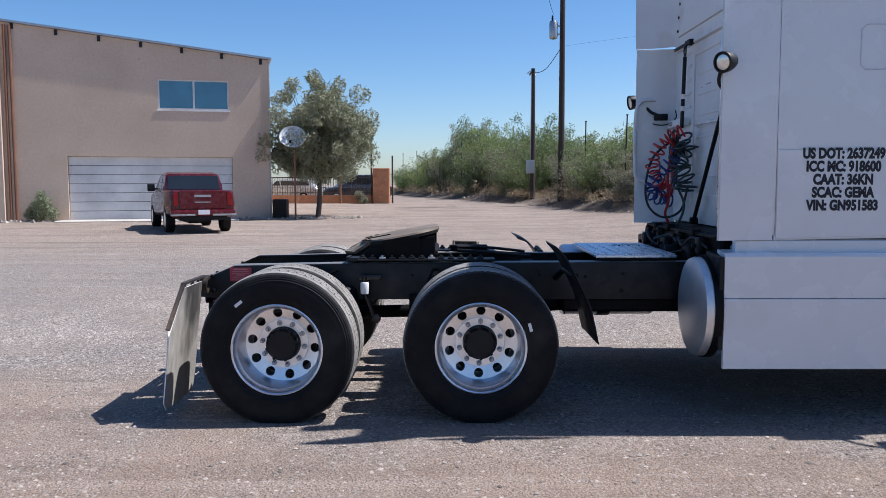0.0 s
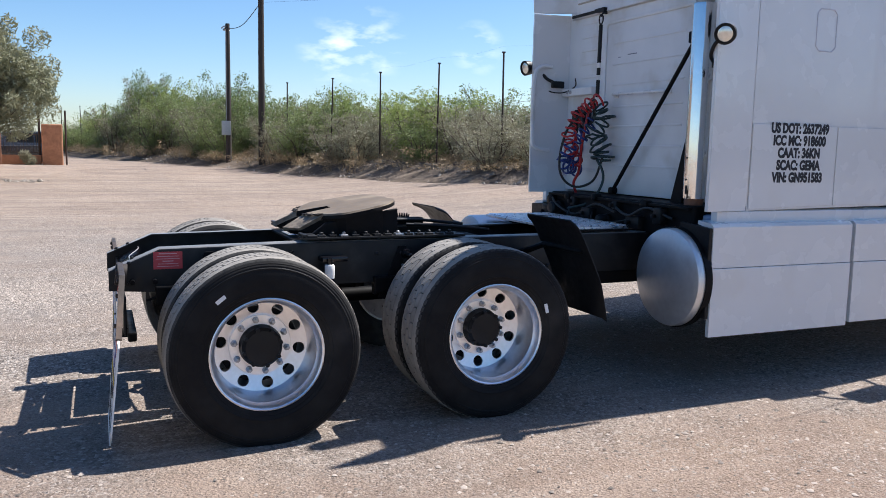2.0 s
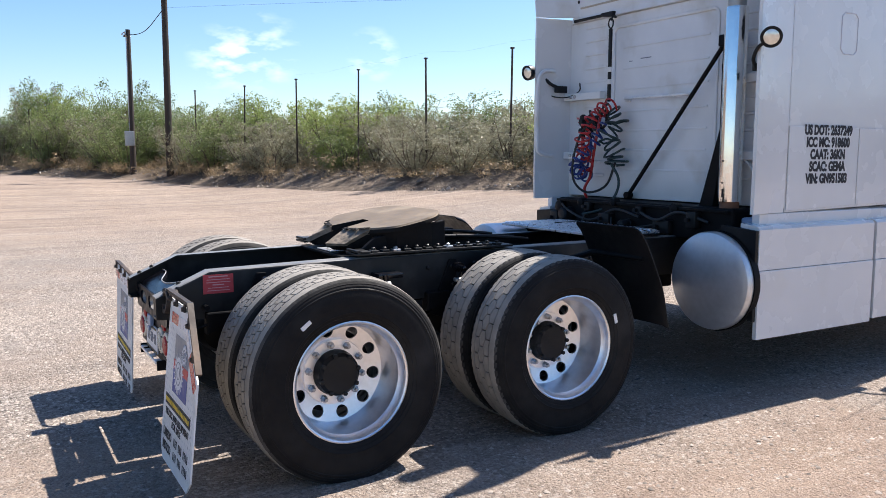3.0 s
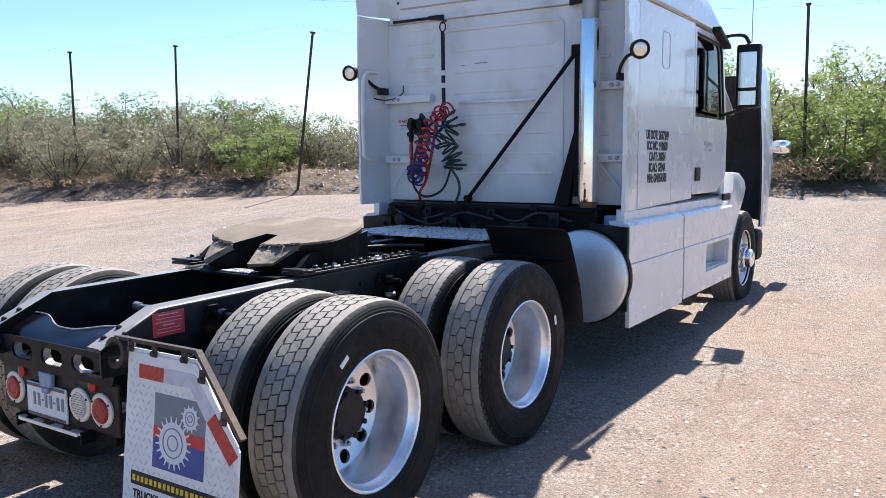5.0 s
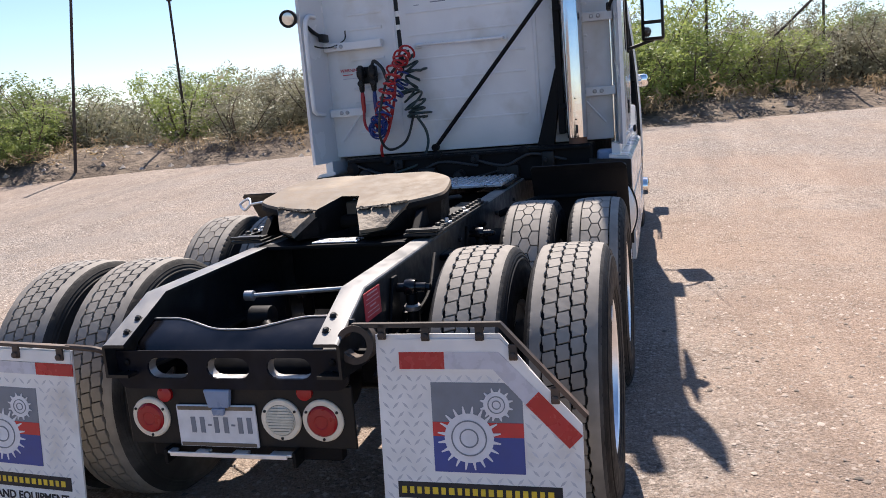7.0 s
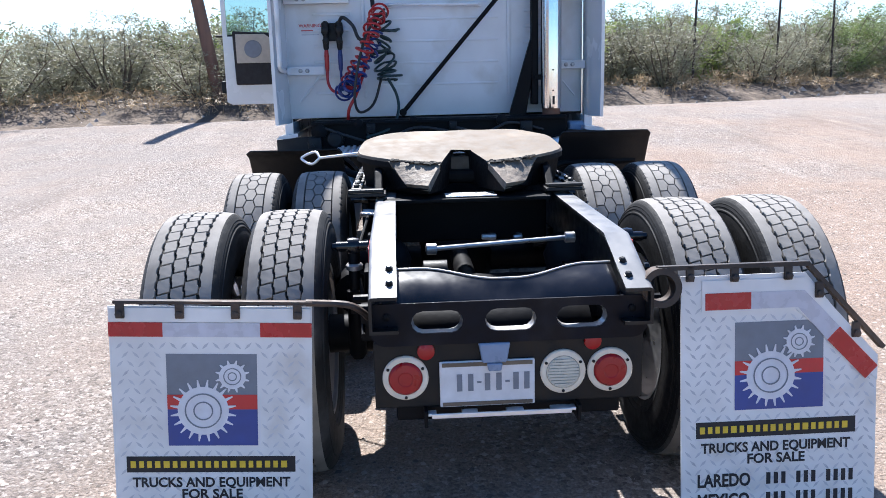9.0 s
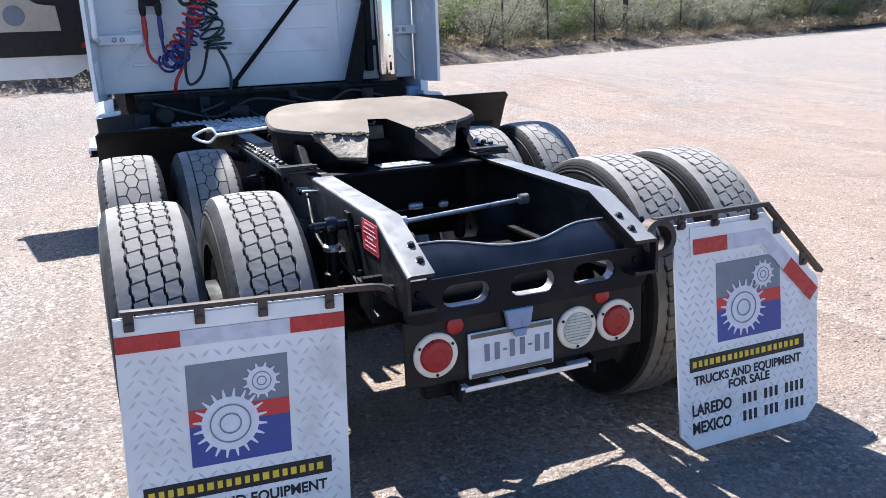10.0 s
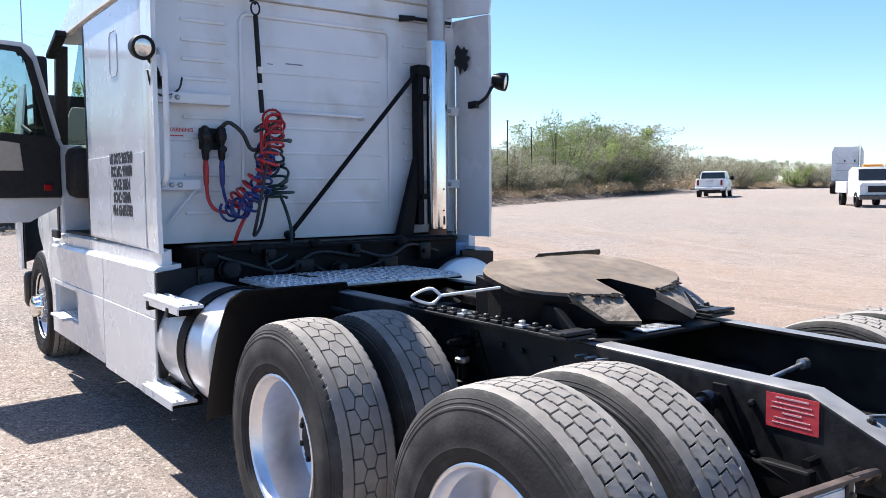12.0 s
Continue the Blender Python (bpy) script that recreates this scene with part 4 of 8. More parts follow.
def pickup(label, paint, m, name="pickup_truck", double=True):
    """A crew-cab pickup, nose along +y, tailgate at y = 0."""
    t = thing(name, label, "pickup truck", m=m)
    # lower body as a loft of cross-sections
    bm = B()
    sec = [(0.0, 0.55, 1.30, 0.93), (0.08, 0.5, 1.33, 0.98), (1.7, 0.5, 1.34, 0.99), (3.9, 0.45, 1.30, 0.99), (4.2, 0.45, 1.28, 0.985), (5.4, 0.45, 1.20, 0.97), (5.75, 0.5, 1.10, 0.92), (5.85, 0.55, 0.95, 0.86)]
    rows = []
    for y, zb, zt, w in sec:
        rows.append([(-w * 0.9, y, zb), (-w, y, zb + 0.12), (-w * 1.01, y, zb + 0.4), (-w * 0.97, y, zt - 0.06), (-w * 0.9, y, zt), (w * 0.9, y, zt), (w * 0.97, y, zt - 0.06), (w * 1.01, y, zb + 0.4), (w, y, zb + 0.12), (w * 0.9, y, zb)])
    sheet(bm, rows, 0, True)
    bmesh.ops.holes_fill(bm, edges=bm.edges)
    part("body", bm, paint, t, smooth=35)
    bm = B()
    rows = []
    for y, zt, w in ((1.72, 1.32, 0.93), (1.78, 1.55, 0.90), (1.90, 1.86, 0.84), (2.5, 1.92, 0.80), (3.4, 1.90, 0.80), (3.75, 1.80, 0.82), (4.45, 1.28, 0.9)):
        rows.append([(-w - 0.04, y, 1.27), (-w, y, zt - 0.05 if zt > 1.4 else zt - 0.02), (-w * 0.9, y, zt), (w * 0.9, y, zt), (w, y, zt - 0.05 if zt > 1.4 else zt - 0.02), (w + 0.04, y, 1.27)])
    sheet(bm, rows, 0, True)
    bmesh.ops.holes_fill(bm, edges=bm.edges)
    part("cab", bm, paint, t, smooth=35)
    bm = B()
    prism(bm, [(-0.84, 1.36), (0.84, 1.36), (0.78, 1.82), (-0.78, 1.82)], 0, 0.02, "y", 0.006)
    bmesh.ops.transform(bm, matrix=Matrix.Translation((0, 1.725, 0)) @ Matrix.Translation((0, 0, 1.4)) @ Matrix.Rotation(radians(-15), 4, "X") @ Matrix.Translation((0, 0, -1.4)), verts=bm.verts)
    part("rear_window", bm, M_DARKGLASS, t)
    for s in (-1, 1):
        for y0, y1 in ((2.05, 2.85), (2.92, 3.8)):
            bm = B()
            prism(bm, [(y0, 1.36), (y1, 1.36), (min(y1, 3.62), 1.80), (y0 + 0.05, 1.80)], 0, 0.015, "x", 0.004)
            bmesh.ops.transform(bm, matrix=Matrix.Translation((s * 0.885, 0, 0)) @ Matrix.Translation((0, 0, 1.36)) @ Matrix.Rotation(-s * radians(10.5), 4, "Y") @ Matrix.Translation((0, 0, -1.36)), verts=bm.verts)
            part("side_window", bm, M_DARKGLASS, t)
        bm = B()
        box(bm, s * 0.80 - 0.07, s * 0.80 + 0.07, -0.03, 0.03, 0.86, 1.26, 0.015)
        part("tail_light", bm, M_TAILDK, t)
        bm = B()
        box(bm, s * 1.13 - 0.12, s * 1.13 + 0.12, 3.55, 3.68, 1.28, 1.55, 0.04)
        tube(bm, [(s * 0.9, 3.62, 1.36), (s * 1.1, 3.62, 1.38)], 0.03, 6)
        part("mirror", bm, M_PLASTIC, t)
        for y in (1.15, 4.85):
            car_wheel(t, s * 0.86, y, 0.41, 0.28, s)
    bm = B()
    box(bm, -0.70, 0.70, -0.035, 0.0, 0.76, 1.33, 0.02)
    gate = part("tailgate", bm, paint, t)
    bm = B()
    box(bm, -0.25, 0.25, -0.045, -0.034, 1.13, 1.20, 0.008)
    part("badge", bm, M_STEEL, gate)
    bm = B()
    box(bm, -0.24, 0.24, -0.042, -0.034, 0.96, 0.99, 0.003)
    part("badge_bar", bm, M_STEEL, gate)
    box_b = B()
    box(box_b, -0.97, 0.97, -0.2, 0.05, 0.56, 0.74, 0.05)
    part("rear_bumper", box_b, paint, t)
    for s in (-1, 1):
        bm = B()
        box(bm, s * 0.62 - 0.36, s * 0.62 + 0.36, -0.215, -0.19, 0.56, 0.615, 0.01)
        part("bumper_trim", bm, M_STEEL, t)
    bm = B()
    box(bm, -0.17, 0.17, -0.215, -0.2, 0.60, 0.74, 0.004)
    part("number_plate", bm, M_PLATE, t)
    bm = B()
    box(bm, -0.72, 0.72, -0.1, 0.0, 0.42, 0.56, 0.02)
    box(bm, -0.35, 0.35, 0.6, 5.0, 0.3, 0.5, 0.03)
    part("underbody", bm, M_PLASTIC, t)
    return t


pickup("red crew-cab pickup parked before the garage door", M_REDPAINT, pose(-6.47, 18.45, gz(-6.6, 18.4), 0, 0, 26))


def parked_car(label, paint, m, h=1.65):
    t = thing("parked_car", label, "car", "cars behind the low wall", m)
    bm = B()
    rows = []
    for x, zb, zt in ((-2.3, 0.5, 0.95), (-2.2, 0.35, 1.05), (-1.2, 0.3, 1.05), (1.2, 0.3, 1.02), (2.0, 0.33, 0.92), (2.3, 0.45, 0.75)):
        rows.append([(x, -0.8, zb), (x, -0.9, zb + 0.2), (x, -0.88, zt - 0.08), (x, -0.8, zt), (x, 0.8, zt), (x, 0.88, zt - 0.08), (x, 0.9, zb + 0.2), (x, 0.8, zb)])
    sheet(bm, rows, 0, True)
    bmesh.ops.holes_fill(bm, edges=bm.edges)
    part("body", bm, paint, t, smooth=35)
    bm = B()
    rows = []
    for x, zt, w in ((-2.15, 1.06, 0.82), (-1.8, h - 0.1, 0.72), (-1.2, h, 0.7), (0.1, h - 0.02, 0.7), (0.5, h - 0.12, 0.72), (1.25, 1.03, 0.8)):
        rows.append([(x, -0.86, 1.0), (x, -w, zt - 0.04), (x, -w * 0.9, zt), (x, w * 0.9, zt), (x, w, zt - 0.04), (x, 0.86, 1.0)])
    sheet(bm, rows, 0, True)
    bmesh.ops.holes_fill(bm, edges=bm.edges)
    part("cabin", bm, paint, t, smooth=35)
    for s in (-1, 1):
        for x0, x1 in ((-1.75, -0.85), (-0.8, 0.15), (0.2, 0.75)):
            bm = B()
            prism(bm, [(x0, 1.1), (x1, 1.1), (min(x1, 0.45), h - 0.12), (x0 + 0.08, h - 0.12)], s * 0.79, s * 0.83, "y", 0.004)
            part("side_window", bm, M_DARKGLASS, t)
        for x in (-1.4, 1.45):
            wh = part("wheel", B(), M_RUBBER, t)
            bm = B()
            lathe(bm, [(0.2, -0.11), (0.31, -0.11), (0.35, -0.07), (0.35, 0.07), (0.31, 0.11), (0.2, 0.11)], 24, "y", (x, s * 0.8, 0.35), True)
            part("tyre", bm, M_RUBBER, wh, smooth=40)
            bm = B()
            lathe(bm, [(0.2, s * 0.1), (0.17, s * 0.06), (0.02, s * 0.07)], 20, "y", (x, s * 0.8, 0.35))
            part("rim", bm, M_ALU, wh)
    bm = B()
    for s in (-1, 1):
        box(bm, -2.32, -2.2, s * 0.74 - 0.09, s * 0.74 + 0.09, 0.8, 1.0, 0.02)
    part("tail_light", bm, M_TAILDK, t)
    return t


parked_car("dark sport utility car behind the railing", M_CARDARK, pose(-5.15, 47.5, gz(-5, 47), 0, 0, 200), 1.8)
parked_car("silver car parked behind the railing", M_CARSILVER, pose(-9.35, 46.0, gz(-9, 46), 0, 0, 170), 1.5)


# ---- low wall, pillar, railing, dish, tree ----
def gate_corner():
    zg = gz(-3, 43)
    at = pose(0.25, 0, 0)
    p = thing("gate_pillar", "rough orange stucco gate pillar", "pillar", m=at)
    bm = B()
    box(bm, -3.75, -2.75, 42.6, 43.5, zg - 0.3, zg + 2.15, 0.06)
    for v in bm.verts:
        v.co += Vector((noise.noise(v.co * 2), noise.noise(v.co * 2 + Vector((5, 0, 0))), 0)) * 0.03
    part("shaft", bm, M_ORANGE, p)
    w = thing("low_wall", "low orange stucco wall with a metal railing", "wall", m=at)
    bm = B()
    box(bm, -10.0, -3.8, 42.9, 43.2, zg - 0.3, zg + 0.5, 0.03)
    part("base", bm, M_ORANGE, w)
    bm = B()
    box(bm, -10.0, -3.8, 43.02, 43.08, zg + 1.55, zg + 1.61, 0.01)
    part("top_rail", bm, M_POST, w)
    bm = B()
    box(bm, -10.0, -3.8, 43.02, 43.08, zg + 0.62, zg + 0.67, 0.01)
    part("bottom_rail", bm, M_POST, w)
    for i in range(40):
        s = B()
        x = -9.95 + i * 0.156
        box(s, x - 0.012, x + 0.012, 43.035, 43.065, zg + 0.5, zg + 1.56)
        part("bar", s, M_POST, w)
    g = thing("gate_post", "tall rusty steel post beside the gate pillar", "post", "gate posts", m=at)
    bm = B()
    tube(bm, [(-3.9, 43.4, zg), (-3.9, 43.4, zg + 5.0)], 0.06, 8)
    part("shaft", bm, M_POST, g)
    g = thing("gate_post", "short rusty steel post beside the gate pillar", "post", "gate posts", m=at)
    bm = B()
    tube(bm, [(-2.6, 43.2, zg), (-2.6, 43.2, zg + 2.9)], 0.05, 8)
    part("shaft", bm, M_POST, g)
    g = thing("gate_post", "rusty steel post at the low wall", "post", "gate posts", m=at)
    bm = B()
    tube(bm, [(-5.7, 42.5, zg), (-5.7, 42.5, zg + 1.7)], 0.06, 8)
    part("shaft", bm, M_RUST, g)


gate_corner()


def dish():
    x, y = -5.45, 28.1
    t = thing("satellite_dish", "white satellite dish on a rusty pole", "satellite dish")
    bm = B()
    tube(bm, [(x, y, -0.2), (x, y, 3.25)], 0.04, 8)
    part("pole", bm, M_RUST, t)
    bm = B()
    prof = [(0.02, 0.0), (0.2, 0.02), (0.4, 0.08), (0.55, 0.16), (0.56, 0.14), (0.4, 0.055), (0.2, -0.01), (0.02, -0.03)]
    lathe(bm, prof, 36, "z")
    bmesh.ops.transform(bm, matrix=Matrix.Translation((x - 0.05, y - 0.1, 3.45)) @ Matrix.Rotation(radians(66), 4, "X") @ Matrix.Rotation(radians(8), 4, "Y") @ Matrix.Diagonal((1.0, 0.9, 1, 1)), verts=bm.verts)
    part("reflector", bm, M_CARWHITE, t, smooth=50)
    bm = B()
    tube(bm, [(x, y, 3.2), (x - 0.05, y - 0.6, 3.25)], 0.02, 6)
    box(bm, x - 0.1, x, y - 0.7, y - 0.58, 3.22, 3.34, 0.02)
    part("feed_arm", bm, M_PLASTIC, t)
    a = thing("trash_bin", "dark ribbed bin beside the building", "bin")
    bm = B()
    box(bm, -6.55, -5.95, 28.6, 29.2, -0.05, 0.85, 0.04)
    for i in range(6):
        box(bm, -6.57, -5.93, 28.58, 29.22, 0.1 + i * 0.12, 0.13 + i * 0.12, 0.005)
    part("body", bm, M_PLASTIC, a)


dish()


def yard_tree(x, y, h, w, seed, n, label, group=""):
    """A small broad-headed tree: trunk, forked limbs, twigs and many small leaves."""
    r = random.Random(seed)
    t = thing("tree", label, "tree", group)
    z0 = gz(x, y)
    bm = B()
    base = Vector((x, y, z0 - 0.15))
    fork = Vector((x + 0.1, y, z0 + h * 0.27))
    tube(bm, spline([base, base.lerp(fork, 0.5) + Vector((0.05, 0, 0)), fork], 5), 0.13, 10, 0.09)
    cs, rs = [], []
    for i in range(16):
        a = 6.283 * i / 8 + r.uniform(-0.3, 0.3)
        el = r.uniform(0.55, 1.4) if i < 8 else r.uniform(-0.05, 0.7)
        L = r.uniform(0.75, 1.0)
        e = fork + Vector((math.cos(a) * math.cos(el) * w * 0.5 * L, math.sin(a) * math.cos(el) * w * 0.5 * L, math.sin(el) * h * 0.70 * L + 0.1))
        line = spline([fork, fork.lerp(e, 0.45) + Vector((0, 0, 0.35)), e], 6)
        tube(bm, line, 0.06, 6, 0.012)
        for f in (0.35, 0.5, 0.65, 0.8, 0.92, 1.0):
            j = min(len(line) - 1, int(f * (len(line) - 1)))
            for _ in range(2):
                c = line[j] + Vector((r.gauss(0, 0.42), r.gauss(0, 0.42), r.gauss(0, 0.3)))
                tube(bm, [line[j], line[j].lerp(c, 0.5) + Vector((0, 0, 0.06)), c], 0.014, 4, 0.005)
                cs.append(c)
                rs.append(r.uniform(0.15, 0.40))
    for _ in range(110):
        d = Vector((r.gauss(0, 1), r.gauss(0, 1), r.gauss(0, 1))).normalized() * r.random() ** 0.4
        c = fork + Vector((d.x * w * 0.44, d.y * w * 0.44, h * 0.33 + d.z * h * 0.36))
        hub = fork.lerp(c, 0.6) + Vector((0, 0, -0.1))
        tube(bm, [hub, c], 0.012, 4, 0.004)
        cs.append(c)
        rs.append(r.uniform(0.25, 0.62) * (1.15 - 0.5 * max(0, d.z)))
    part("trunk", bm, M_BARK, t, smooth=60)
    part("crown", leaves("crown", cs, rs, n, 0.062, M_TREELEAF, seed, 3.0, 0.3), None, t)
    return t


yard_tree(-4.85, 30.2, 6.6, 6.0, 31, 38000, "dusty olive-green tree beside the stucco building")
yard_tree(-7.95, 48.5, 5.6, 5.0, 32, 16000, "dusty green tree beyond the low wall")


def weed_bush():
    t = thing("weed_bush", "pale green tumbleweed bush against the wall", "bush")
    part("crown", leaves("crown", [(-15.5, 26.2, 0.45), (-15.3, 26.1, 0.8), (-15.4, 26.2, 1.1), (-15.8, 26.2, 0.3), (-15.0, 26.2, 0.35)], [0.45, 0.35, 0.2, 0.3, 0.3], 3200, 0.03, leafy("weed_leaf", (0.16, 0.20, 0.10), (0.26, 0.28, 0.17)), 5, 4, -0.6), None, t)
    bm = B()
    r = random.Random(3)
    for _ in range(9):
        tube(bm, [(-15.4, 26.2, -0.05), (-15.4 + r.uniform(-0.4, 0.4), 26.1, r.uniform(0.5, 1.1))], 0.012, 4, 0.004)
    part("stem", bm, M_BARK, t)
    k = thing("weed_bush", "pale weeds at the foot of the gate pillar", "bush")
    part("crown", leaves("crown", [(-4.1, 42.3, 0.55), (-4.3, 42.3, 0.8)], [0.35, 0.3], 900, 0.04, M_LEAF3, 6, 4, -0.6), None, k)


weed_bush()


def curb_rubble():
    r = random.Random(9)
    pl = [(r.uniform(-19, -2.5), r.gauss(28.3, 0.3), 0.02) for _ in range(700)]
    pl = [(x, y + (x + 6.9) * 0.268, z + 0.02) for x, y, z in pl if not (-14.9 < x < -8.4)]
    tagged(rock_mesh("stone_edging", pl, M_RUBBLE, 12, 0.03, 0.14), "pale stones and clods along the building edge", "stones", kind="stuff")


curb_rubble()


# ---- far vehicles on the haul road ----
pickup("white pickup driving off along the yard, dusty", M_CARWHITE, pose(33.1, -46.5, gz(33.1, -46.5), 0, 0, -152), double=False)


def far_semi():
    m = pose(32.9, -65.2, gz(32.9, -65.2), 0, 0, -62)
    t = thing("far_semi_truck", "white sleeper-cab semi truck seen from behind", "truck", m=m)
    bm = B()
    rows = []
    for x, zt, w in ((0, 3.9, 1.2), (0.5, 3.85, 1.2), (1.5, 3.4, 1.2), (2.2, 2.8, 1.15)):
        rows.append([(x, -w, 1.1), (x, -w, zt - 0.4), (x, -w * 0.85, zt), (x, w * 0.85, zt), (x, w, zt - 0.4), (x, w, 1.1)])
    sheet(bm, rows, 0, True)
    bmesh.ops.holes_fill(bm, edges=bm.edges)
    part("cab", bm, M_CARWHITE, t, smooth=30)
    for z, h in ((2.5, 0.05), (1.9, 0.05)):
        bm = B()
        box(bm, -0.03, 0.0, -0.9, 0.9, z, z + h, 0.01)
        part("rib", bm, M_STEEL, t)
    for y in (-0.6, 0.15):
        bm = B()
        box(bm, -0.02, 0.0, y, y + 0.12, 2.62, 2.8, 0.01)
        part("lamp", bm, M_DARKGLASS, t)
    bm = B()
    tube(bm, [(-0.1, -0.9, 1.0), (-0.1, -0.9, 4.3)], 0.06, 8)
    part("stack", bm, M_CHROME, t)
    bm = B()
    for y in (-0.43, 0.34):
        box(bm, -3.8, 2, y, y + 0.09, 0.75, 1.0, 0.01)
    part("frame_rail", bm, M_BLACK, t)
    for x in (-3.2, -1.9, 4.2):
        for y in (-1.0, 1.0):
            bm = B()
            lathe(bm, [(0.3, -0.28), (0.48, -0.28), (0.52, -0.2), (0.52, 0.2), (0.48, 0.28), (0.3, 0.28)], 24, "y", (x, y, 0.52), True)
            part("tyre", bm, M_RUBBER, t, smooth=40)
    bm = B()
    box(bm, 0, 4.6, -1.15, 1.15, 0.45, 1.1, 0.08)
    box(bm, 2.2, 4.9, -1.0, 1.0, 1.1, 1.7, 0.2)
    part("hood", bm, M_CARWHITE, t)


far_semi()


def far_utility():
    m = pose(19.7, -42.9, gz(19.7, -42.9), 0, 0, -52)
    t = thing("utility_truck", "white work truck with an amber roof light facing the yard", "truck", m=m)
    bm = B()
    rows = []
    for x, zt, w in ((0, 1.35, 1.0), (0.9, 1.45, 1.05), (1.15, 1.5, 1.05), (1.6, 2.25, 0.95), (2.8, 2.3, 0.95), (3.0, 2.2, 1.0)):
        rows.append([(x, -w, 0.6), (x, -w, zt - 0.1), (x, -w * 0.88, zt), (x, w * 0.88, zt), (x, w, zt - 0.1), (x, w, 0.6)])
    sheet(bm, rows, 0, True)
    bmesh.ops.holes_fill(bm, edges=bm.edges)
    part("cab", bm, M_CARWHITE, t, smooth=30)
    bm = B()
    prism(bm, [(-0.85, 0), (0.85, 0), (0.78, 0.75), (-0.78, 0.75)], 0, 0.02, "x", 0.004)
    bmesh.ops.transform(bm, matrix=Matrix.Translation((1.12, 0, 1.52)) @ Matrix.Rotation(radians(32), 4, "Y"), verts=bm.verts)
    part("windshield", bm, M_DARKGLASS, t)
    bm = B()
    box(bm, -0.04, 0, -0.6, 0.6, 0.85, 1.2, 0.02)
    part("grille", bm, M_DARKTRIM, t)
    bm = B()
    box(bm, -0.25, 0.02, -1.05, 1.05, 0.45, 0.72, 0.05)
    part("front_bumper", bm, M_CARDARK, t)
    bm = B()
    box(bm, 1.7, 2.0, -0.5, 0.5, 2.29, 2.42, 0.03)
    part("beacon", bm, M_AMBER, t)
    bm = B()
    box(bm, 3.05, 6.2, -1.1, 1.1, 0.8, 1.5, 0.04)
    part("bed", bm, M_CARWHITE, t)
    for x in (0.8, 4.9):
        for y in (-0.92, 0.92):
            bm = B()
            lathe(bm, [(0.25, -0.15), (0.4, -0.15), (0.45, -0.1), (0.45, 0.1), (0.4, 0.15), (0.25, 0.15)], 24, "y", (x, y, 0.45), True)
            part("tyre", bm, M_RUBBER, t, smooth=40)


far_utility()


# ---- the semi truck ----
truck = thing("semi_truck", "white sleeper-cab semi truck, black bare chassis, hood and driver door open", "truck")


R_TYRE = 0.511
SHOULDER = 0.0715


def crown_r(h):
    """Radius of the tread's face at a distance from its middle line."""
    return R_TYRE - 0.009 * (abs(h) / 0.112) ** 3


def block(vs, fs, poly, depth, inset=0.0012):
    """One tread block: an outline in (angle, height), bent round the wheel, with its edges drawn in a little."""
    k = len(poly)
    ca, ch = sum(p[0] for p in poly) / k, sum(p[1] for p in poly) / k
    b = len(vs)
    for a, h in poly:
        r = crown_r(h) - depth
        vs.append((r * math.cos(a), h, r * math.sin(a)))
    for a, h in poly:
        r = crown_r(h) - 0.0025
        vs.append((r * math.cos(a), h, r * math.sin(a)))
    for a, h in poly:
        L = math.hypot((a - ca) * R_TYRE, h - ch)
        f = inset / L
        a2, h2 = a + (ca - a) * f, h + (ch - h) * f
        r = crown_r(h2)
        vs.append((r * math.cos(a2), h2, r * math.sin(a2)))
    fs.append(tuple(b + 2 * k + i for i in range(k)))
    for lo in (0, k):
        fs += [(b + lo + i, b + lo + (i + 1) % k, b + lo + k + (i + 1) % k, b + lo + k + i) for i in range(k)]


def shoulder_rings(vs, fs, n, wave, notch, seed):
    """The two solid ribs at the tyre's edges: a wavy inner edge, a rounded outer one with small pits."""
    r_ = random.Random(seed)
    N = n * 6
    for s in (-1, 1):
        b = len(vs)
        for i in range(N):
            a = 2 * math.pi * i / N
            z = SHOULDER + wave * (0.0, 0.1, 0.2, 1.0, 0.9, 0.8)[i % 6]
            pit = notch * (1 if i % 6 in (2, 3) else 0) * r_.uniform(0.7, 1.1)
            rows = [(0.1235, R_TYRE - 0.0215), (0.1185, R_TYRE - 0.0145 - pit), (0.1125, R_TYRE - 0.0095 - 0.5 * pit), (0.104, crown_r(0.104)), (z + 0.002, crown_r(z)), (z, crown_r(z) - 0.003), (z, crown_r(z) - 0.016)]
            vs += [(r * math.cos(a), s * h, r * math.sin(a)) for h, r in rows]
        w = 7
        for i in range(N):
            j = (i + 1) % N
            fs += [(b + i * w + q, b + j * w + q, b + j * w + q + 1, b + i * w + q + 1) for q in range(w - 1)]


def tread_data(vs, fs, n):
    """The tread's mesh, its rounded outer edges of bare dark rubber."""
    me = bpy.data.meshes.new("tread")
    me.from_pydata(vs, [], fs)
    me.materials.append(M_TREAD)
    me.materials.append(M_RUBBERDUST)
    for p in me.polygons[:2 * n * 6 * 6]:
        p.material_index = 1 if p.index % 6 < 2 else 0
    return me


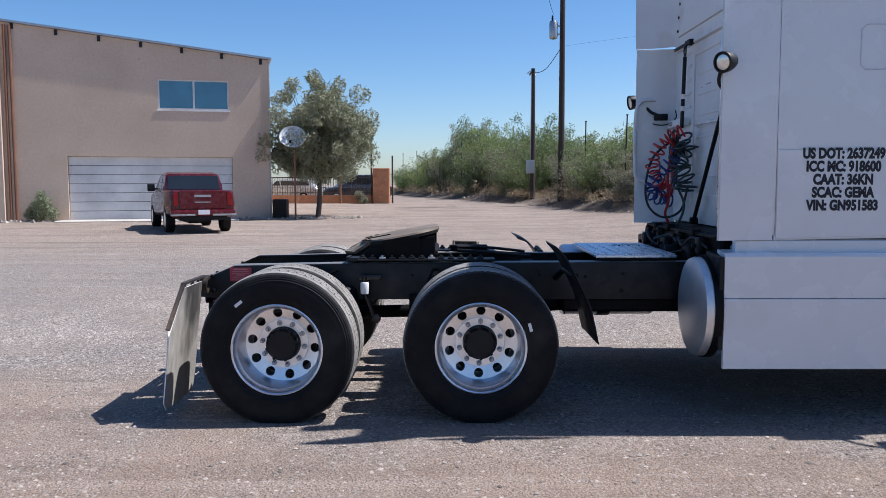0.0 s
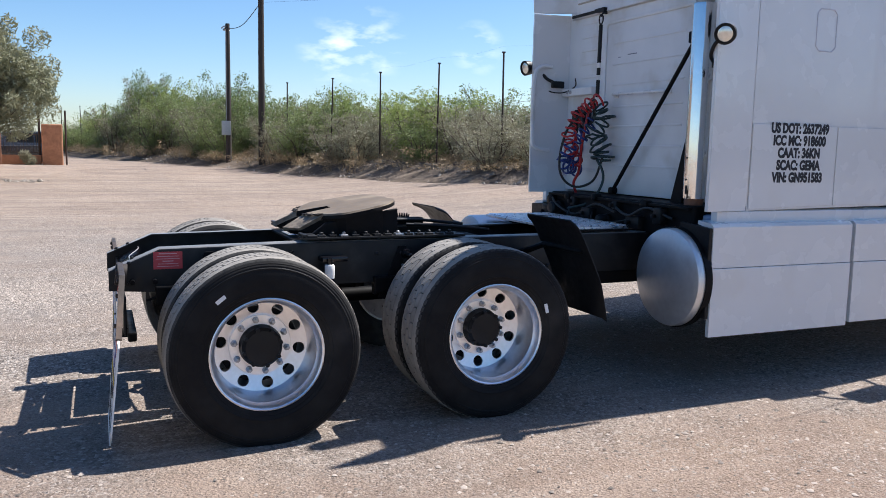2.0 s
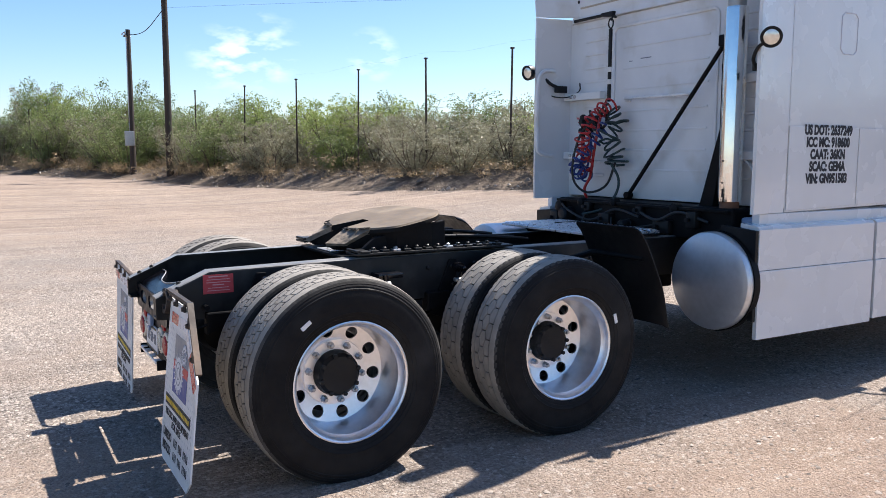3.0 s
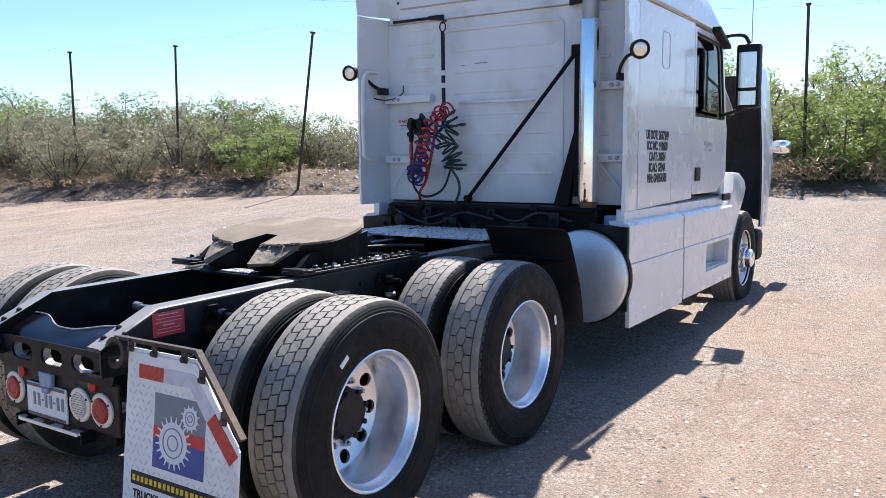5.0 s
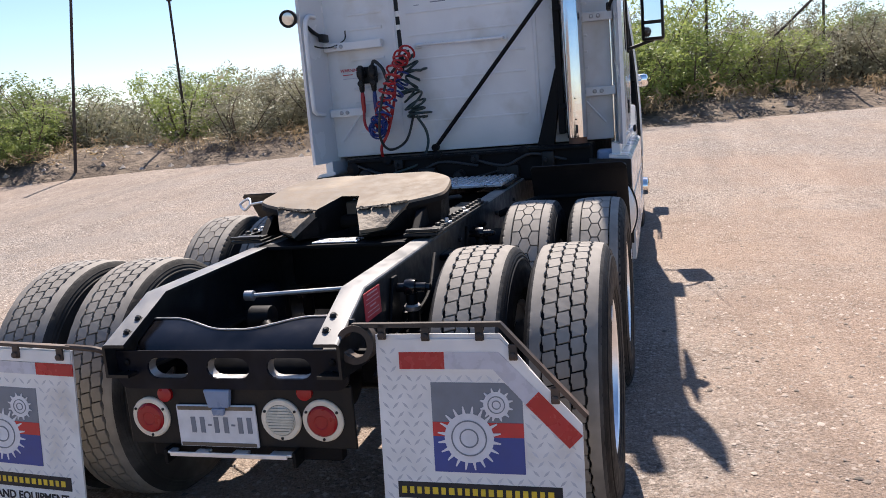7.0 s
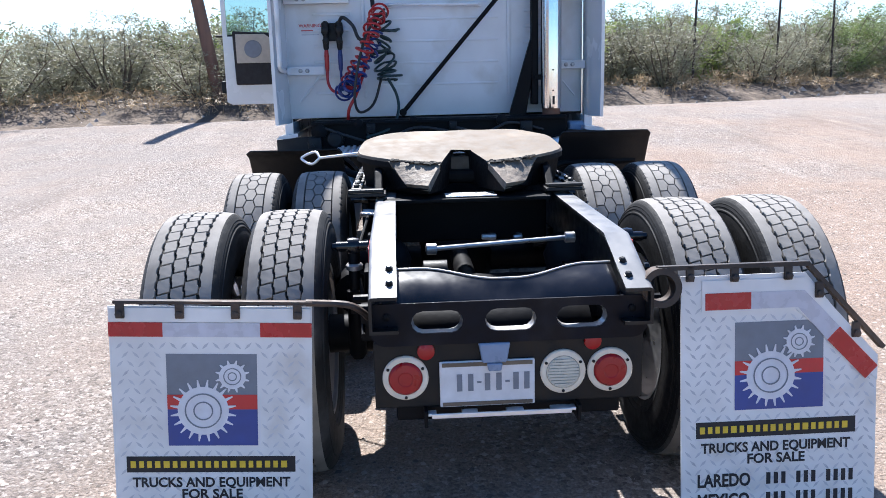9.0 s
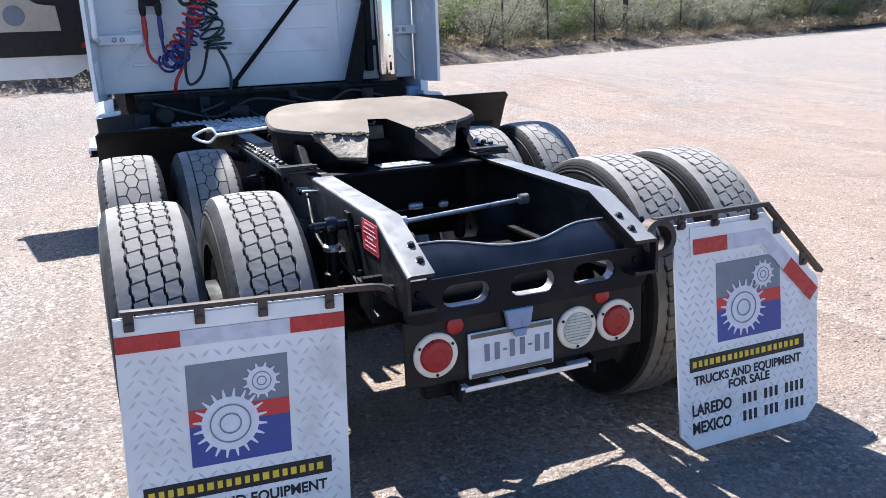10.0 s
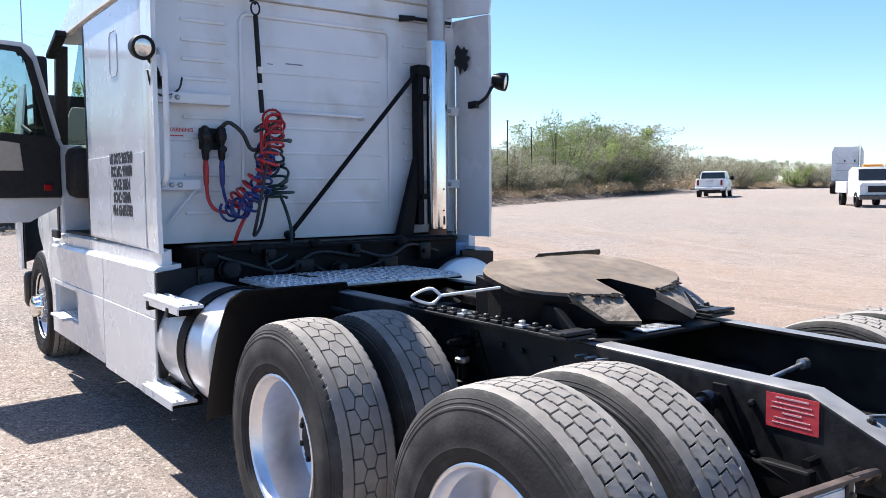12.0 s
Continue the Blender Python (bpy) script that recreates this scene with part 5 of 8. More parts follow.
def brick_tread():
    """Three rows of blocks between four wavy grooves, with thin slanting cross cuts."""
    n = 56
    st = 2 * math.pi / n
    vs, fs = [], []
    shoulder_rings(vs, fs, n, 0.0055, 0.0014, 1)
    edge = (-0.070, -0.0232, 0.0232, 0.070)
    r_ = random.Random(7)
    for c in range(3):
        h0, h1 = edge[c] + 0.0019, edge[c + 1] - 0.0019
        for i in range(n):
            a = i * st + (0.0, 0.42, 0.84)[c] * st
            sk = 0.16 * st
            j = lambda: r_.uniform(-0.0006, 0.0006)
            poly = [(a + 0.05 * st, h0 + 0.0045 + j()), (a + 0.40 * st, h0 + 0.0030 + j()), (a + 0.47 * st, h0 - 0.0008 + j()), (a + 0.945 * st, h0 + j()),
                    (a + 0.945 * st + sk, h1 - 0.0045 + j()), (a + 0.60 * st + sk, h1 - 0.0030 + j()), (a + 0.53 * st + sk, h1 + 0.0008 + j()), (a + 0.05 * st + sk, h1 + j())]
            block(vs, fs, poly, 0.015)
    return tread_data(vs, fs, n)


def hex_tread():
    """Three rows of interlocking hexagons, the outer two cut off straight, between solid shoulders."""
    n = 36
    st = 2 * math.pi / n
    vs, fs = [], []
    shoulder_rings(vs, fs, n * 2, 0.0006, 0.006, 2)
    g = 0.0016
    for i in range(n):
        a = i * st
        block(vs, fs, [(a - 0.47 * st, -0.015), (a - 0.47 * st, 0.015), (a, 0.029), (a + 0.47 * st, 0.015), (a + 0.47 * st, -0.015), (a, -0.029)], 0.012, 0.0016)
        for s in (-1, 1):
            c = a + 0.5 * st
            block(vs, fs, [(c - 0.47 * st, s * (0.029 + 2 * g)), (c, s * (0.015 + 2 * g)), (c + 0.47 * st, s * (0.029 + 2 * g)), (c + 0.47 * st, s * 0.0665), (c - 0.47 * st, s * 0.0665)], 0.012, 0.0016)
    return tread_data(vs, fs, n * 2)


def tyre_mesh():
    """Carcass: bead, bulging sidewall with moulded rings, rounded shoulder, floor of the grooves."""
    bm = B()
    half = [(0.284, 0.108), (0.292, 0.119), (0.303, 0.128), (0.316, 0.134), (0.322, 0.1345), (0.325, 0.138), (0.340, 0.1425), (0.343, 0.1455), (0.347, 0.1445), (0.372, 0.147), (0.402, 0.147), (0.428, 0.1445), (0.446, 0.140), (0.449, 0.1415), (0.454, 0.1405), (0.457, 0.1365), (0.463, 0.1348), (0.466, 0.1355), (0.469, 0.1338), (0.475, 0.1305), (0.478, 0.131), (0.481, 0.1285), (0.487, 0.1255), (0.492, 0.1215), (0.4945, 0.118)]
    prof = [(r, -h) for r, h in half] + [(R_TYRE - 0.0165, -0.095), (R_TYRE - 0.0135, -0.06), (R_TYRE - 0.0135, 0.06), (R_TYRE - 0.0165, 0.095)] + [(r, h) for r, h in half[::-1]]
    lathe(bm, prof, 96, "y", closed=True)
    me = bpy.data.meshes.new("tyre")
    bmesh.ops.recalc_face_normals(bm, faces=bm.faces)
    bm.to_mesh(me)
    bm.free()
    me.materials.append(M_RUBBER)
    me.polygons.foreach_set("use_smooth", [True] * len(me.polygons))
    me.set_sharp_from_angle(angle=radians(28))
    return me


def loaded(me, turn, zc):
    """A copy of a tyre's mesh turned by some degrees and pressed flat on the ground, zc below its middle."""
    me = me.copy()
    me.transform(Matrix.Rotation(radians(turn), 4, "Y"))
    n = len(me.vertices)
    co = np.empty(n * 3, np.float32)
    me.vertices.foreach_get("co", co)
    co = co.reshape(n, 3)
    low = np.clip((-co[:, 2] - 0.30) / (zc - 0.30), 0, None)
    swell = np.clip(low, 0, 1) ** 2 * np.exp(-(co[:, 0] / 0.22) ** 2) * 0.012
    co[:, 1] += np.sign(co[:, 1]) * swell * np.clip((np.abs(co[:, 1]) - 0.06) / 0.08, 0, 1)
    co[:, 2] = np.maximum(co[:, 2], -zc + 0.01 * np.clip((0.512 - np.hypot(co[:, 0], co[:, 2])), 0, 0.03))
    me.vertices.foreach_set("co", co.reshape(-1))
    me.update()
    return me


def holed_disc(bm, r0, r1, h0, h1, n, rc, rh, k=20):
    """A wheel disc between two radii, dished from h0 to h1, with n round hand holes."""
    for s in range(n):
        a0 = 2 * math.pi * s / n
        half = math.pi / n
        side = [(-1 + 2 * i / 6, -1) for i in range(6)] + [(1, -1 + 2 * i / 6) for i in range(6)]
        side += [(-u, -w) for u, w in side]
        inner, outer, back = [], [], []
        for u, w in side:
            L = math.hypot(u, w)
            ro = rc + w * ((r1 - rc) if w > 0 else (rc - r0))
            for lst, th, r, dh in ((inner, rh * u / L / rc, rc + rh * w / L, 0), (outer, u * half, ro, 0), (back, rh * u / L / rc, rc + rh * w / L, 0.014)):
                h = h0 + (h1 - h0) * (r - r0) / (r1 - r0) + dh
                lst.append(bm.verts.new((r * math.cos(a0 + th), h, r * math.sin(a0 + th))))
        k = len(side)
        for i in range(k):
            j = (i + 1) % k
            bm.faces.new((outer[i], outer[j], inner[j], inner[i]))
            bm.faces.new((inner[i], inner[j], back[j], back[i]))


def rim_mesh():
    """Outer dual rim, outward to -y: lip, barrel, disc with ten hand holes."""
    bm = B()
    lathe(bm, [(0.288, -0.112), (0.297, -0.122), (0.299, -0.128), (0.293, -0.131), (0.286, -0.125), (0.281, -0.110), (0.276, -0.096), (0.266, -0.083), (0.259, -0.05), (0.254, 0.04), (0.251, 0.112), (0.257, 0.12), (0.265, 0.0)], 72, "y", closed=True)
    holed_disc(bm, 0.168, 0.253, 0.108, 0.086, 10, 0.211, 0.0310)
    lathe(bm, [(0.169, 0.109), (0.164, 0.093), (0.10, 0.093), (0.10, 0.112), (0.169, 0.112)], 60, "y", closed=True)
    bmesh.ops.remove_doubles(bm, verts=bm.verts, dist=0.0006)
    me = bpy.data.meshes.new("rim")
    bmesh.ops.recalc_face_normals(bm, faces=bm.faces)
    bm.to_mesh(me)
    bm.free()
    me.materials.append(M_ALU)
    me.polygons.foreach_set("use_smooth", [True] * len(me.polygons))
    me.set_sharp_from_angle(angle=radians(20))
    return me


def nut_mesh():
    bm = B()
    lathe(bm, [(0.019, 0.0), (0.019, -0.004), (0.0165, -0.005), (0.0165, -0.024), (0.011, -0.027), (0.009, -0.040), (0.002, -0.041)], 6, "y")
    me = bpy.data.meshes.new("lug_nut")
    bmesh.ops.recalc_face_normals(bm, faces=bm.faces)
    bm.to_mesh(me)
    bm.free()
    me.materials.append(M_STEEL)
    return me


ME_TYRE, ME_RIM, ME_NUT = tyre_mesh(), rim_mesh(), nut_mesh()
ME_TYRE_DUSTY = ME_TYRE.copy()
ME_TYRE_DUSTY.materials[0] = M_RUBBERDUST
ME_BRICK, ME_HEX = brick_tread(), hex_tread()


def drive_wheel(x, y, tread, outer, turn, chalk=None):
    """One wheel of a dual pair; outward is -y unless turned."""
    zc = 0.482 if x < 1 else 0.492
    w = part("wheel", B(), None, truck, m=pose(x, y, zc, 0, 0, 180 if y > 0 else 0))
    sp = Matrix.Rotation(radians(turn), 4, "Y")
    part("tyre", loaded(ME_TYRE_DUSTY if y > 0 else ME_TYRE, turn, zc), None, w, "dusty black rubber truck tyre" if y > 0 else "black rubber truck tyre")
    part("tread", loaded(ME_BRICK if tread == "brick" else ME_HEX, turn, zc), None, w, "dusty block tread")
    if outer:
        part("rim", ME_RIM, None, w, "polished aluminium rim with ten hand holes", sp)
        bm = B()
        lathe(bm, [(0.116, 0.104), (0.116, 0.084), (0.112, 0.072), (0.108, 0.040), (0.098, 0.030), (0.092, 0.022), (0.03, 0.018), (0.01, 0.018)], 40, "y")
        for i in range(8):
            a = 2 * math.pi * (i + 0.5) / 8
            lathe(bm, [(0.012, 0.034), (0.012, 0.016), (0.004, 0.013)], 6, "y", (0.10 * math.cos(a), 0, 0.10 * math.sin(a)))
        part("hub", bm, M_PLASTIC, w, "black axle hub with bolts", sp, 35)
        for i in range(10):
            a = 2 * math.pi * i / 10
            part("lug_nut", ME_NUT, None, w, "", sp @ Matrix.Translation((0.1425 * math.cos(a), 0.094, 0.1425 * math.sin(a))))
        bm = B()
        lathe(bm, [(0.02, 0.14), (0.21, 0.14), (0.215, 0.15), (0.215, 0.3), (0.02, 0.3)], 40, "y")
        part("brake_drum", bm, M_BLACK, w, smooth=35)
        if chalk:
            a, rr, lean = chalk
            bm = B()
            q = Matrix.Translation((rr * math.cos(a), -0.1475, rr * math.sin(a))) @ Matrix.Rotation(-radians(lean), 4, "Y")
            box(bm, -0.028, 0.028, -0.002, 0.002, -0.010, 0.010, 0.0, q)
            part("chalk_mark", bm, M_FLAPW, w, "white chalk mark")
    else:
        bm = B()
        lathe(bm, [(0.290, -0.112), (0.296, -0.128), (0.282, -0.125), (0.265, -0.08), (0.258, 0.05), (0.265, 0.08), (0.282, 0.125), (0.296, 0.128), (0.290, 0.112)], 48, "y")
        part("rim", bm, M_STEEL, w, smooth=35)


YO, YI = 1.083, 0.740
drive_wheel(0, -YO, "brick", True, 8, (math.radians(128), 0.385, 38))
drive_wheel(0, -YI, "brick", False, 3)
drive_wheel(1.32, -YO, "hex", True, 20, (math.radians(24), 0.345, 105))
drive_wheel(1.32, -YI, "hex", False, 11)
drive_wheel(0, YO, "brick", True, 15)
drive_wheel(0, YI, "brick", False, 6)
drive_wheel(1.32, YO, "hex", True, 2)
drive_wheel(1.32, YI, "hex", False, 9)


def steer_wheel(y):
    w = part("wheel", B(), None, truck, m=pose(6.45, y, 0.492, 0, 0, 180 if y > 0 else 0))
    part("tyre", loaded(ME_TYRE, 0, 0.492), None, w, "black rubber truck tyre")
    part("tread", loaded(ME_BRICK, 0, 0.492), None, w)
    bm = B()
    lathe(bm, [(0.300, -0.112), (0.309, -0.128), (0.294, -0.125), (0.280, -0.09), (0.262, -0.05), (0.257, -0.02), (0.25, -0.05), (0.17, -0.10), (0.10, -0.11), (0.10, 0.0), (0.27, 0.02)], 60, "y", closed=True)
    part("rim", bm, M_ALU, w, smooth=35)
    bm = B()
    lathe(bm, [(0.12, -0.08), (0.115, -0.14), (0.10, -0.15), (0.095, -0.20), (0.06, -0.22), (0.01, -0.222)], 32, "y")
    part("hub", bm, M_CHROME, w, "chrome hub cover", smooth=35)
    for i in range(10):
        a = 2 * math.pi * i / 10
        part("lug_nut", ME_NUT, None, w, "", Matrix.Translation((0.1425 * math.cos(a), -0.105, 0.1425 * math.sin(a))))


steer_wheel(-1.05)
steer_wheel(1.05)


# -- chassis --
def rail(s):
    top = [(6.3, 0.995), (0.4, 0.972), (-0.47, 0.956), (-0.745, 0.836)]
    bm = B()
    # a C section with a rounded upper edge, run along the rail
    loops = []
    for (x, zt), zb in zip(top, (0.70, 0.70, 0.701, 0.72)):
        prof = [(0.345, zt)] + [(0.417 + 0.015 * math.sin(q), zt - 0.015 + 0.015 * math.cos(q)) for q in np.linspace(0, math.pi / 2, 6)] + [(0.432, zb), (0.345, zb), (0.345, zb + 0.011), (0.422, zb + 0.011), (0.422, zt - 0.011), (0.345, zt - 0.011)]
        loops.append([bm.verts.new((x, s * y, z)) for y, z in prof])
    k = len(loops[0])
    for A, C in zip(loops, loops[1:]):
        for i in range(k):
            bm.faces.new((A[i], A[(i + 1) % k], C[(i + 1) % k], C[i]))
    bm.faces.new(loops[0])
    bm.faces.new(loops[-1])
    bmesh.ops.recalc_face_normals(bm, faces=bm.faces)
    r = part("frame_rail", bm, M_RAIL, truck, "black painted steel frame rail, top coloured paler for dust and sunlight", smooth=28)
    # upward faces coloured paler, for dust and for sunlight on the flange
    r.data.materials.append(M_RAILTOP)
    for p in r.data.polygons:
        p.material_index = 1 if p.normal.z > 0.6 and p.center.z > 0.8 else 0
    for x, z in ((-0.615, 0.895), (-0.685, 0.865)):
        b = B()
        lathe(b, [(0.015, 0.0), (0.015, 0.003), (0.011, 0.004), (0.011, 0.010), (0.006, 0.014)], 6, "z", (0, 0, 0))
        bmesh.ops.transform(b, matrix=Matrix.Translation((x, s * 0.368, z - 0.004)) @ Matrix.Rotation(radians(-24), 4, "Y"), verts=b.verts)
        part("bolt", b, M_RAIL, r)
    rr = random.Random(5 + s)
    for x in (-0.62, -0.30, -0.12, 0.55, 0.7, 0.85, 1.0, 1.15, 1.3, 1.45, 1.8, 2.1, 2.4):
        for z in (0.76, 0.88):
            if rr.random() < 0.75:
                b = B()
                lathe(b, [(0.012, s * 0.431), (0.012, s * 0.446), (0.005, s * 0.449)], 6, "y", (x + rr.uniform(-0.02, 0.02), 0, z + rr.uniform(-0.02, 0.02)))
                part("rivet", b, M_RAIL, r)
    # warning sticker with bars for its small print
    st = B()
    box(st, -0.505, -0.345, s * 0.4325, s * 0.4345, 0.835, 0.935, 0.0)
    k = part("sticker", st, M_STICK, r, "red warning sticker with pale print")
    for i in range(6):
        b = B()
        w = (0.05, 0.06, 0.065, 0.03, 0.055, 0.06)[i]
        box(b, -0.425 - w, -0.425 + w, s * 0.4343, s * 0.4354, 0.925 - i * 0.0145 - 0.003, 0.925 - i * 0.0145 + (0.002 if i in (0, 3) else 0.0))
        part("print_bar", b, M_STICKINK, k)


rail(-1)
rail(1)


def chassis():
    # dished rear crossmember
    bm = B()
    rows = []
    for i in range(33):
        y = -0.345 + 0.69 * i / 32
        u = abs(y) / 0.345
        e = (1 - math.cos(math.pi * min(1, max(0, (u - 0.08) / 0.72)))) / 2
        xe, ze = -0.618 + 0.066 * e, 0.851 + 0.025 * e
        rows.append([(xe + 0.010, y, ze - 0.022), (xe + 0.004, y, ze - 0.006), (xe - 0.003, y, ze - 0.001), (xe - 0.010, y, ze - 0.005), (xe - 0.030 - 0.015 * e, y, ze - 0.022 + 0.003 * e), (-0.664, y, 0.815 + 0.010 * e), (-0.680, y, 0.802 + 0.004 * e), (-0.688, y, 0.796), (-0.691, y, 0.788)])
    lip = [(r_[2][0], r_[2][1], r_[2][2] + 0.002) for r_ in rows]
    sheet(bm, rows, 0.008)
    rc = part("rear_crossmember", bm, M_GLOSSBLK, truck, "dished glossy black rear crossmember", smooth=50)
    # pale tube that paints the sun's highlight on the rounded lip
    bm = B()
    tube(bm, lip, 0.0035, 8)
    part("worn_lip", bm, M_PIPE, rc, "pale strip painting the sun's highlight along the lip", smooth=60)
    # end plate: one sheet with three rounded slots and rounded lower corners
    bm = B()
    x0, x1 = -0.693, -0.681
    arc = lambda yc, zc, r, q0, q1: [(yc + r * math.cos(q), zc + r * math.sin(q)) for q in np.linspace(q0, q1, 7)]
    loops = [[(-0.43, 0.800), (0.43, 0.800)] + arc(0.385, 0.710, 0.045, 0, -math.pi / 2) + arc(-0.385, 0.710, 0.045, -math.pi / 2, -math.pi)]
    for yc in (-0.225, -0.0025, 0.225):
        loops.append(arc(yc + 0.044, 0.738, 0.036, math.pi / 2, -math.pi / 2) + arc(yc - 0.044, 0.738, 0.036, -math.pi / 2, -math.pi * 1.5))
    edges = []
    for lp_ in loops:
        vs = [bm.verts.new((x0, y, z)) for y, z in lp_]
        edges += [bm.edges.new((vs[i], vs[(i + 1) % len(vs)])) for i in range(len(vs))]
    bmesh.ops.triangle_fill(bm, edges=edges, use_beauty=True)
    ext = bmesh.ops.extrude_face_region(bm, geom=bm.faces[:])
    bmesh.ops.translate(bm, verts=[g for g in ext["geom"] if isinstance(g, bmesh.types.BMVert)], vec=(x1 - x0, 0, 0))
    bmesh.ops.recalc_face_normals(bm, faces=bm.faces)
    pl = part("rear_plate", bm, M_ENDPLATE, truck, "black end plate with three slots")
    for y, z in ((0.38, 0.76), (0.38, 0.72), (-0.38, 0.76), (-0.38, 0.72)):
        b = B()
        lathe(b, [(0.012, -0.69), (0.012, -0.700), (0.004, -0.703)], 8, "x", (0, y, z))
        part("bolt", b, M_BLACK, pl)
    # formed lips round the slots, sunlight put into their bright colour
    for lp_ in loops[1:]:
        b = B()
        yc = sum(p[0] for p in lp_) / len(lp_)
        ring_at = lambda x, g: [(x, yc + (y - yc) * g, 0.738 + (z - 0.738) * g) for y, z in lp_]
        rows = [ring_at(-0.683, 1.0), ring_at(-0.672, 0.985), ring_at(-0.652, 0.93), ring_at(-0.649, 0.98), ring_at(-0.672, 1.06), ring_at(-0.683, 1.07)]
        sheet(b, rows, 0, True)
        part("slot_lip", b, M_PIPE, pl, "slot lip, coloured bright for the sun on it", smooth=50)
    # light panel
    bm = B()
    box(bm, -0.672, -0.655, -0.425, 0.425, 0.455, 0.672, 0.005)
    lp = part("light_panel", bm, M_PLASTIC, truck, "dusty black tail light panel")
    for y, lens, nm in ((0.328, M_LENSRED, "tail_light"), (-0.318, M_LENSRED, "tail_light"), (-0.168, M_LENSWHITE, "reverse_light")):
        z = 0.556
        b = B()
        lathe(b, [(0.072, -0.672), (0.072, -0.679), (0.068, -0.683), (0.054, -0.684), (0.052, -0.676), (0.05, -0.672)], 40, "x", (0, y, z))
        bz = part("bezel", b, M_BEZEL, lp, "cream mounting ring", smooth=35)
        for i in range(3):
            a = 2 * math.pi * i / 3 - math.pi / 2
            lathe_b = B()
            lathe(lathe_b, [(0.005, -0.6835), (0.005, -0.6865), (0.002, -0.687)], 8, "x", (0, y + 0.0625 * math.cos(a), z + 0.0625 * math.sin(a)))
            part("screw", lathe_b, M_PLASTIC, bz)
        b = B()
        if nm == "tail_light":
            lathe(b, [(0.053, -0.678), (0.052, -0.686), (0.046, -0.692), (0.024, -0.695), (0.021, -0.693), (0.01, -0.6935)], 36, "x", (0, y, z))
        else:
            lathe(b, [(0.053, -0.678), (0.052, -0.685), (0.01, -0.687)], 36, "x", (0, y, z))
            for i in range(9):
                zz = -0.04 + i * 0.01
                w = math.sqrt(max(0.0, 0.049 ** 2 - zz * zz))
                rb = B()
                box(rb, -0.690, -0.6855, y - w, y + w, z + zz - 0.003, z + zz + 0.003)
                part("lens_rib", rb, lens, bz)
        part(nm, b, lens, lp, "red round tail light" if nm == "tail_light" else "clear ribbed reversing light", smooth=30)
    for y, z in ((0.262, 0.640), (-0.262, 0.652)):
        b = B()
        lathe(b, [(0.028, -0.672), (0.027, -0.682), (0.015, -0.687), (0.004, -0.688)], 20, "x", (0, y, z))
        part("marker_light", b, M_LENSRED, lp, "small dull red marker light", smooth=40)
    b = B()
    box(b, -0.684, -0.674, -0.078, 0.222, 0.455, 0.605, 0.004)
    np_ = part("number_plate", b, M_PLATE, truck, "white number plate in a bracket")
    for z0, z1 in ((0.588, 0.601), (0.459, 0.471)):
        b = B()
        box(b, -0.6865, -0.6845, -0.07, 0.214, z0, z1)
        part("plate_band", b, M_GREASE, np_)
    # the characters as plain bars
    for i, yy in enumerate((0.160, 0.125, 0.072, 0.036, -0.018, -0.052)):
        b = B()
        box(b, -0.6865, -0.6845, yy - 0.0085, yy + 0.0085, 0.507, 0.563, 0.0)
        part("character_bar", b, M_LOGOGREY, np_)
    for yy in (0.098, 0.009):
        b = B()
        box(b, -0.6865, -0.6845, yy - 0.007, yy + 0.007, 0.532, 0.538)
        part("dash_bar", b, M_LOGOGREY, np_)
    b = B()
    prism(b, [(0.012, 0.60), (0.088, 0.60), (0.10, 0.665), (0.0, 0.665)], -0.70, -0.676, "x", 0.006)
    prism(b, [(0.03, 0.575), (0.07, 0.575), (0.075, 0.60), (0.025, 0.60)], -0.704, -0.69, "x", 0.004)
    part("plate_lamp", b, M_BLUEPL, truck, "bluish clear plate lamp housing")
    # tow step
    b = B()
    for a, c in ((0.262, 0.235), (0.155, 0.105), (0.015, -0.04), (-0.125, -0.205)):
        box(b, -0.708, -0.678, min(a, c), max(a, c), 0.436, 0.446, 0.002)
    box(b, -0.714, -0.707, -0.19, 0.25, 0.430, 0.446, 0.002)
    part("step_bar", b, M_TANK, truck, "bright slotted step bar")
    b = B()
    for y in (-0.215, 0.268):
        box(b, -0.712, -0.60, y - 0.006, y + 0.006, 0.40, 0.455, 0.003)
    box(b, -0.65, -0.60, -0.36, 0.36, 0.40, 0.455, 0.01)
    part("step_bracket", b, M_BLACK, truck)
    # axles, springs, shafts
    for x in (0, 1.32):
        b = B()
        tube(b, [(x, -0.62, 0.5), (x, 0.62, 0.5)], 0.075, 14)
        lathe(b, [(0.03, -0.22), (0.12, -0.17), (0.2, -0.06), (0.21, 0.05), (0.14, 0.16), (0.05, 0.2)], 24, "x", (x, 0.03, 0.5))
        part("axle_housing", b, M_BLACK, truck, smooth=40)
        for s in (-1, 1):
            b = B()
            lathe(b, [(0.05, 0.56), (0.12, 0.57), (0.135, 0.62), (0.12, 0.66), (0.135, 0.72), (0.11, 0.78), (0.09, 0.8)], 22, "z", (x + 0.32, s * 0.42, 0))
            part("air_spring", b, M_RUBBER, truck, smooth=50)
            b = B()
            prism(b, [(x - 0.5, 0.62), (x - 0.42, 0.66), (x + 0.1, 0.5), (x + 0.42, 0.52), (x + 0.42, 0.57), (x + 0.1, 0.56), (x - 0.35, 0.74), (x - 0.5, 0.74)], s * 0.40, s * 0.47, "y", 0.008)
            part("trailing_arm", b, M_BLACK, truck)
    b = B()
    tube(b, [(1.3, 0.02, 0.55), (3.6, 0.0, 0.72)], 0.055, 14)
    tube(b, [(0.2, 0.02, 0.53), (1.15, 0.02, 0.55)], 0.05, 14)
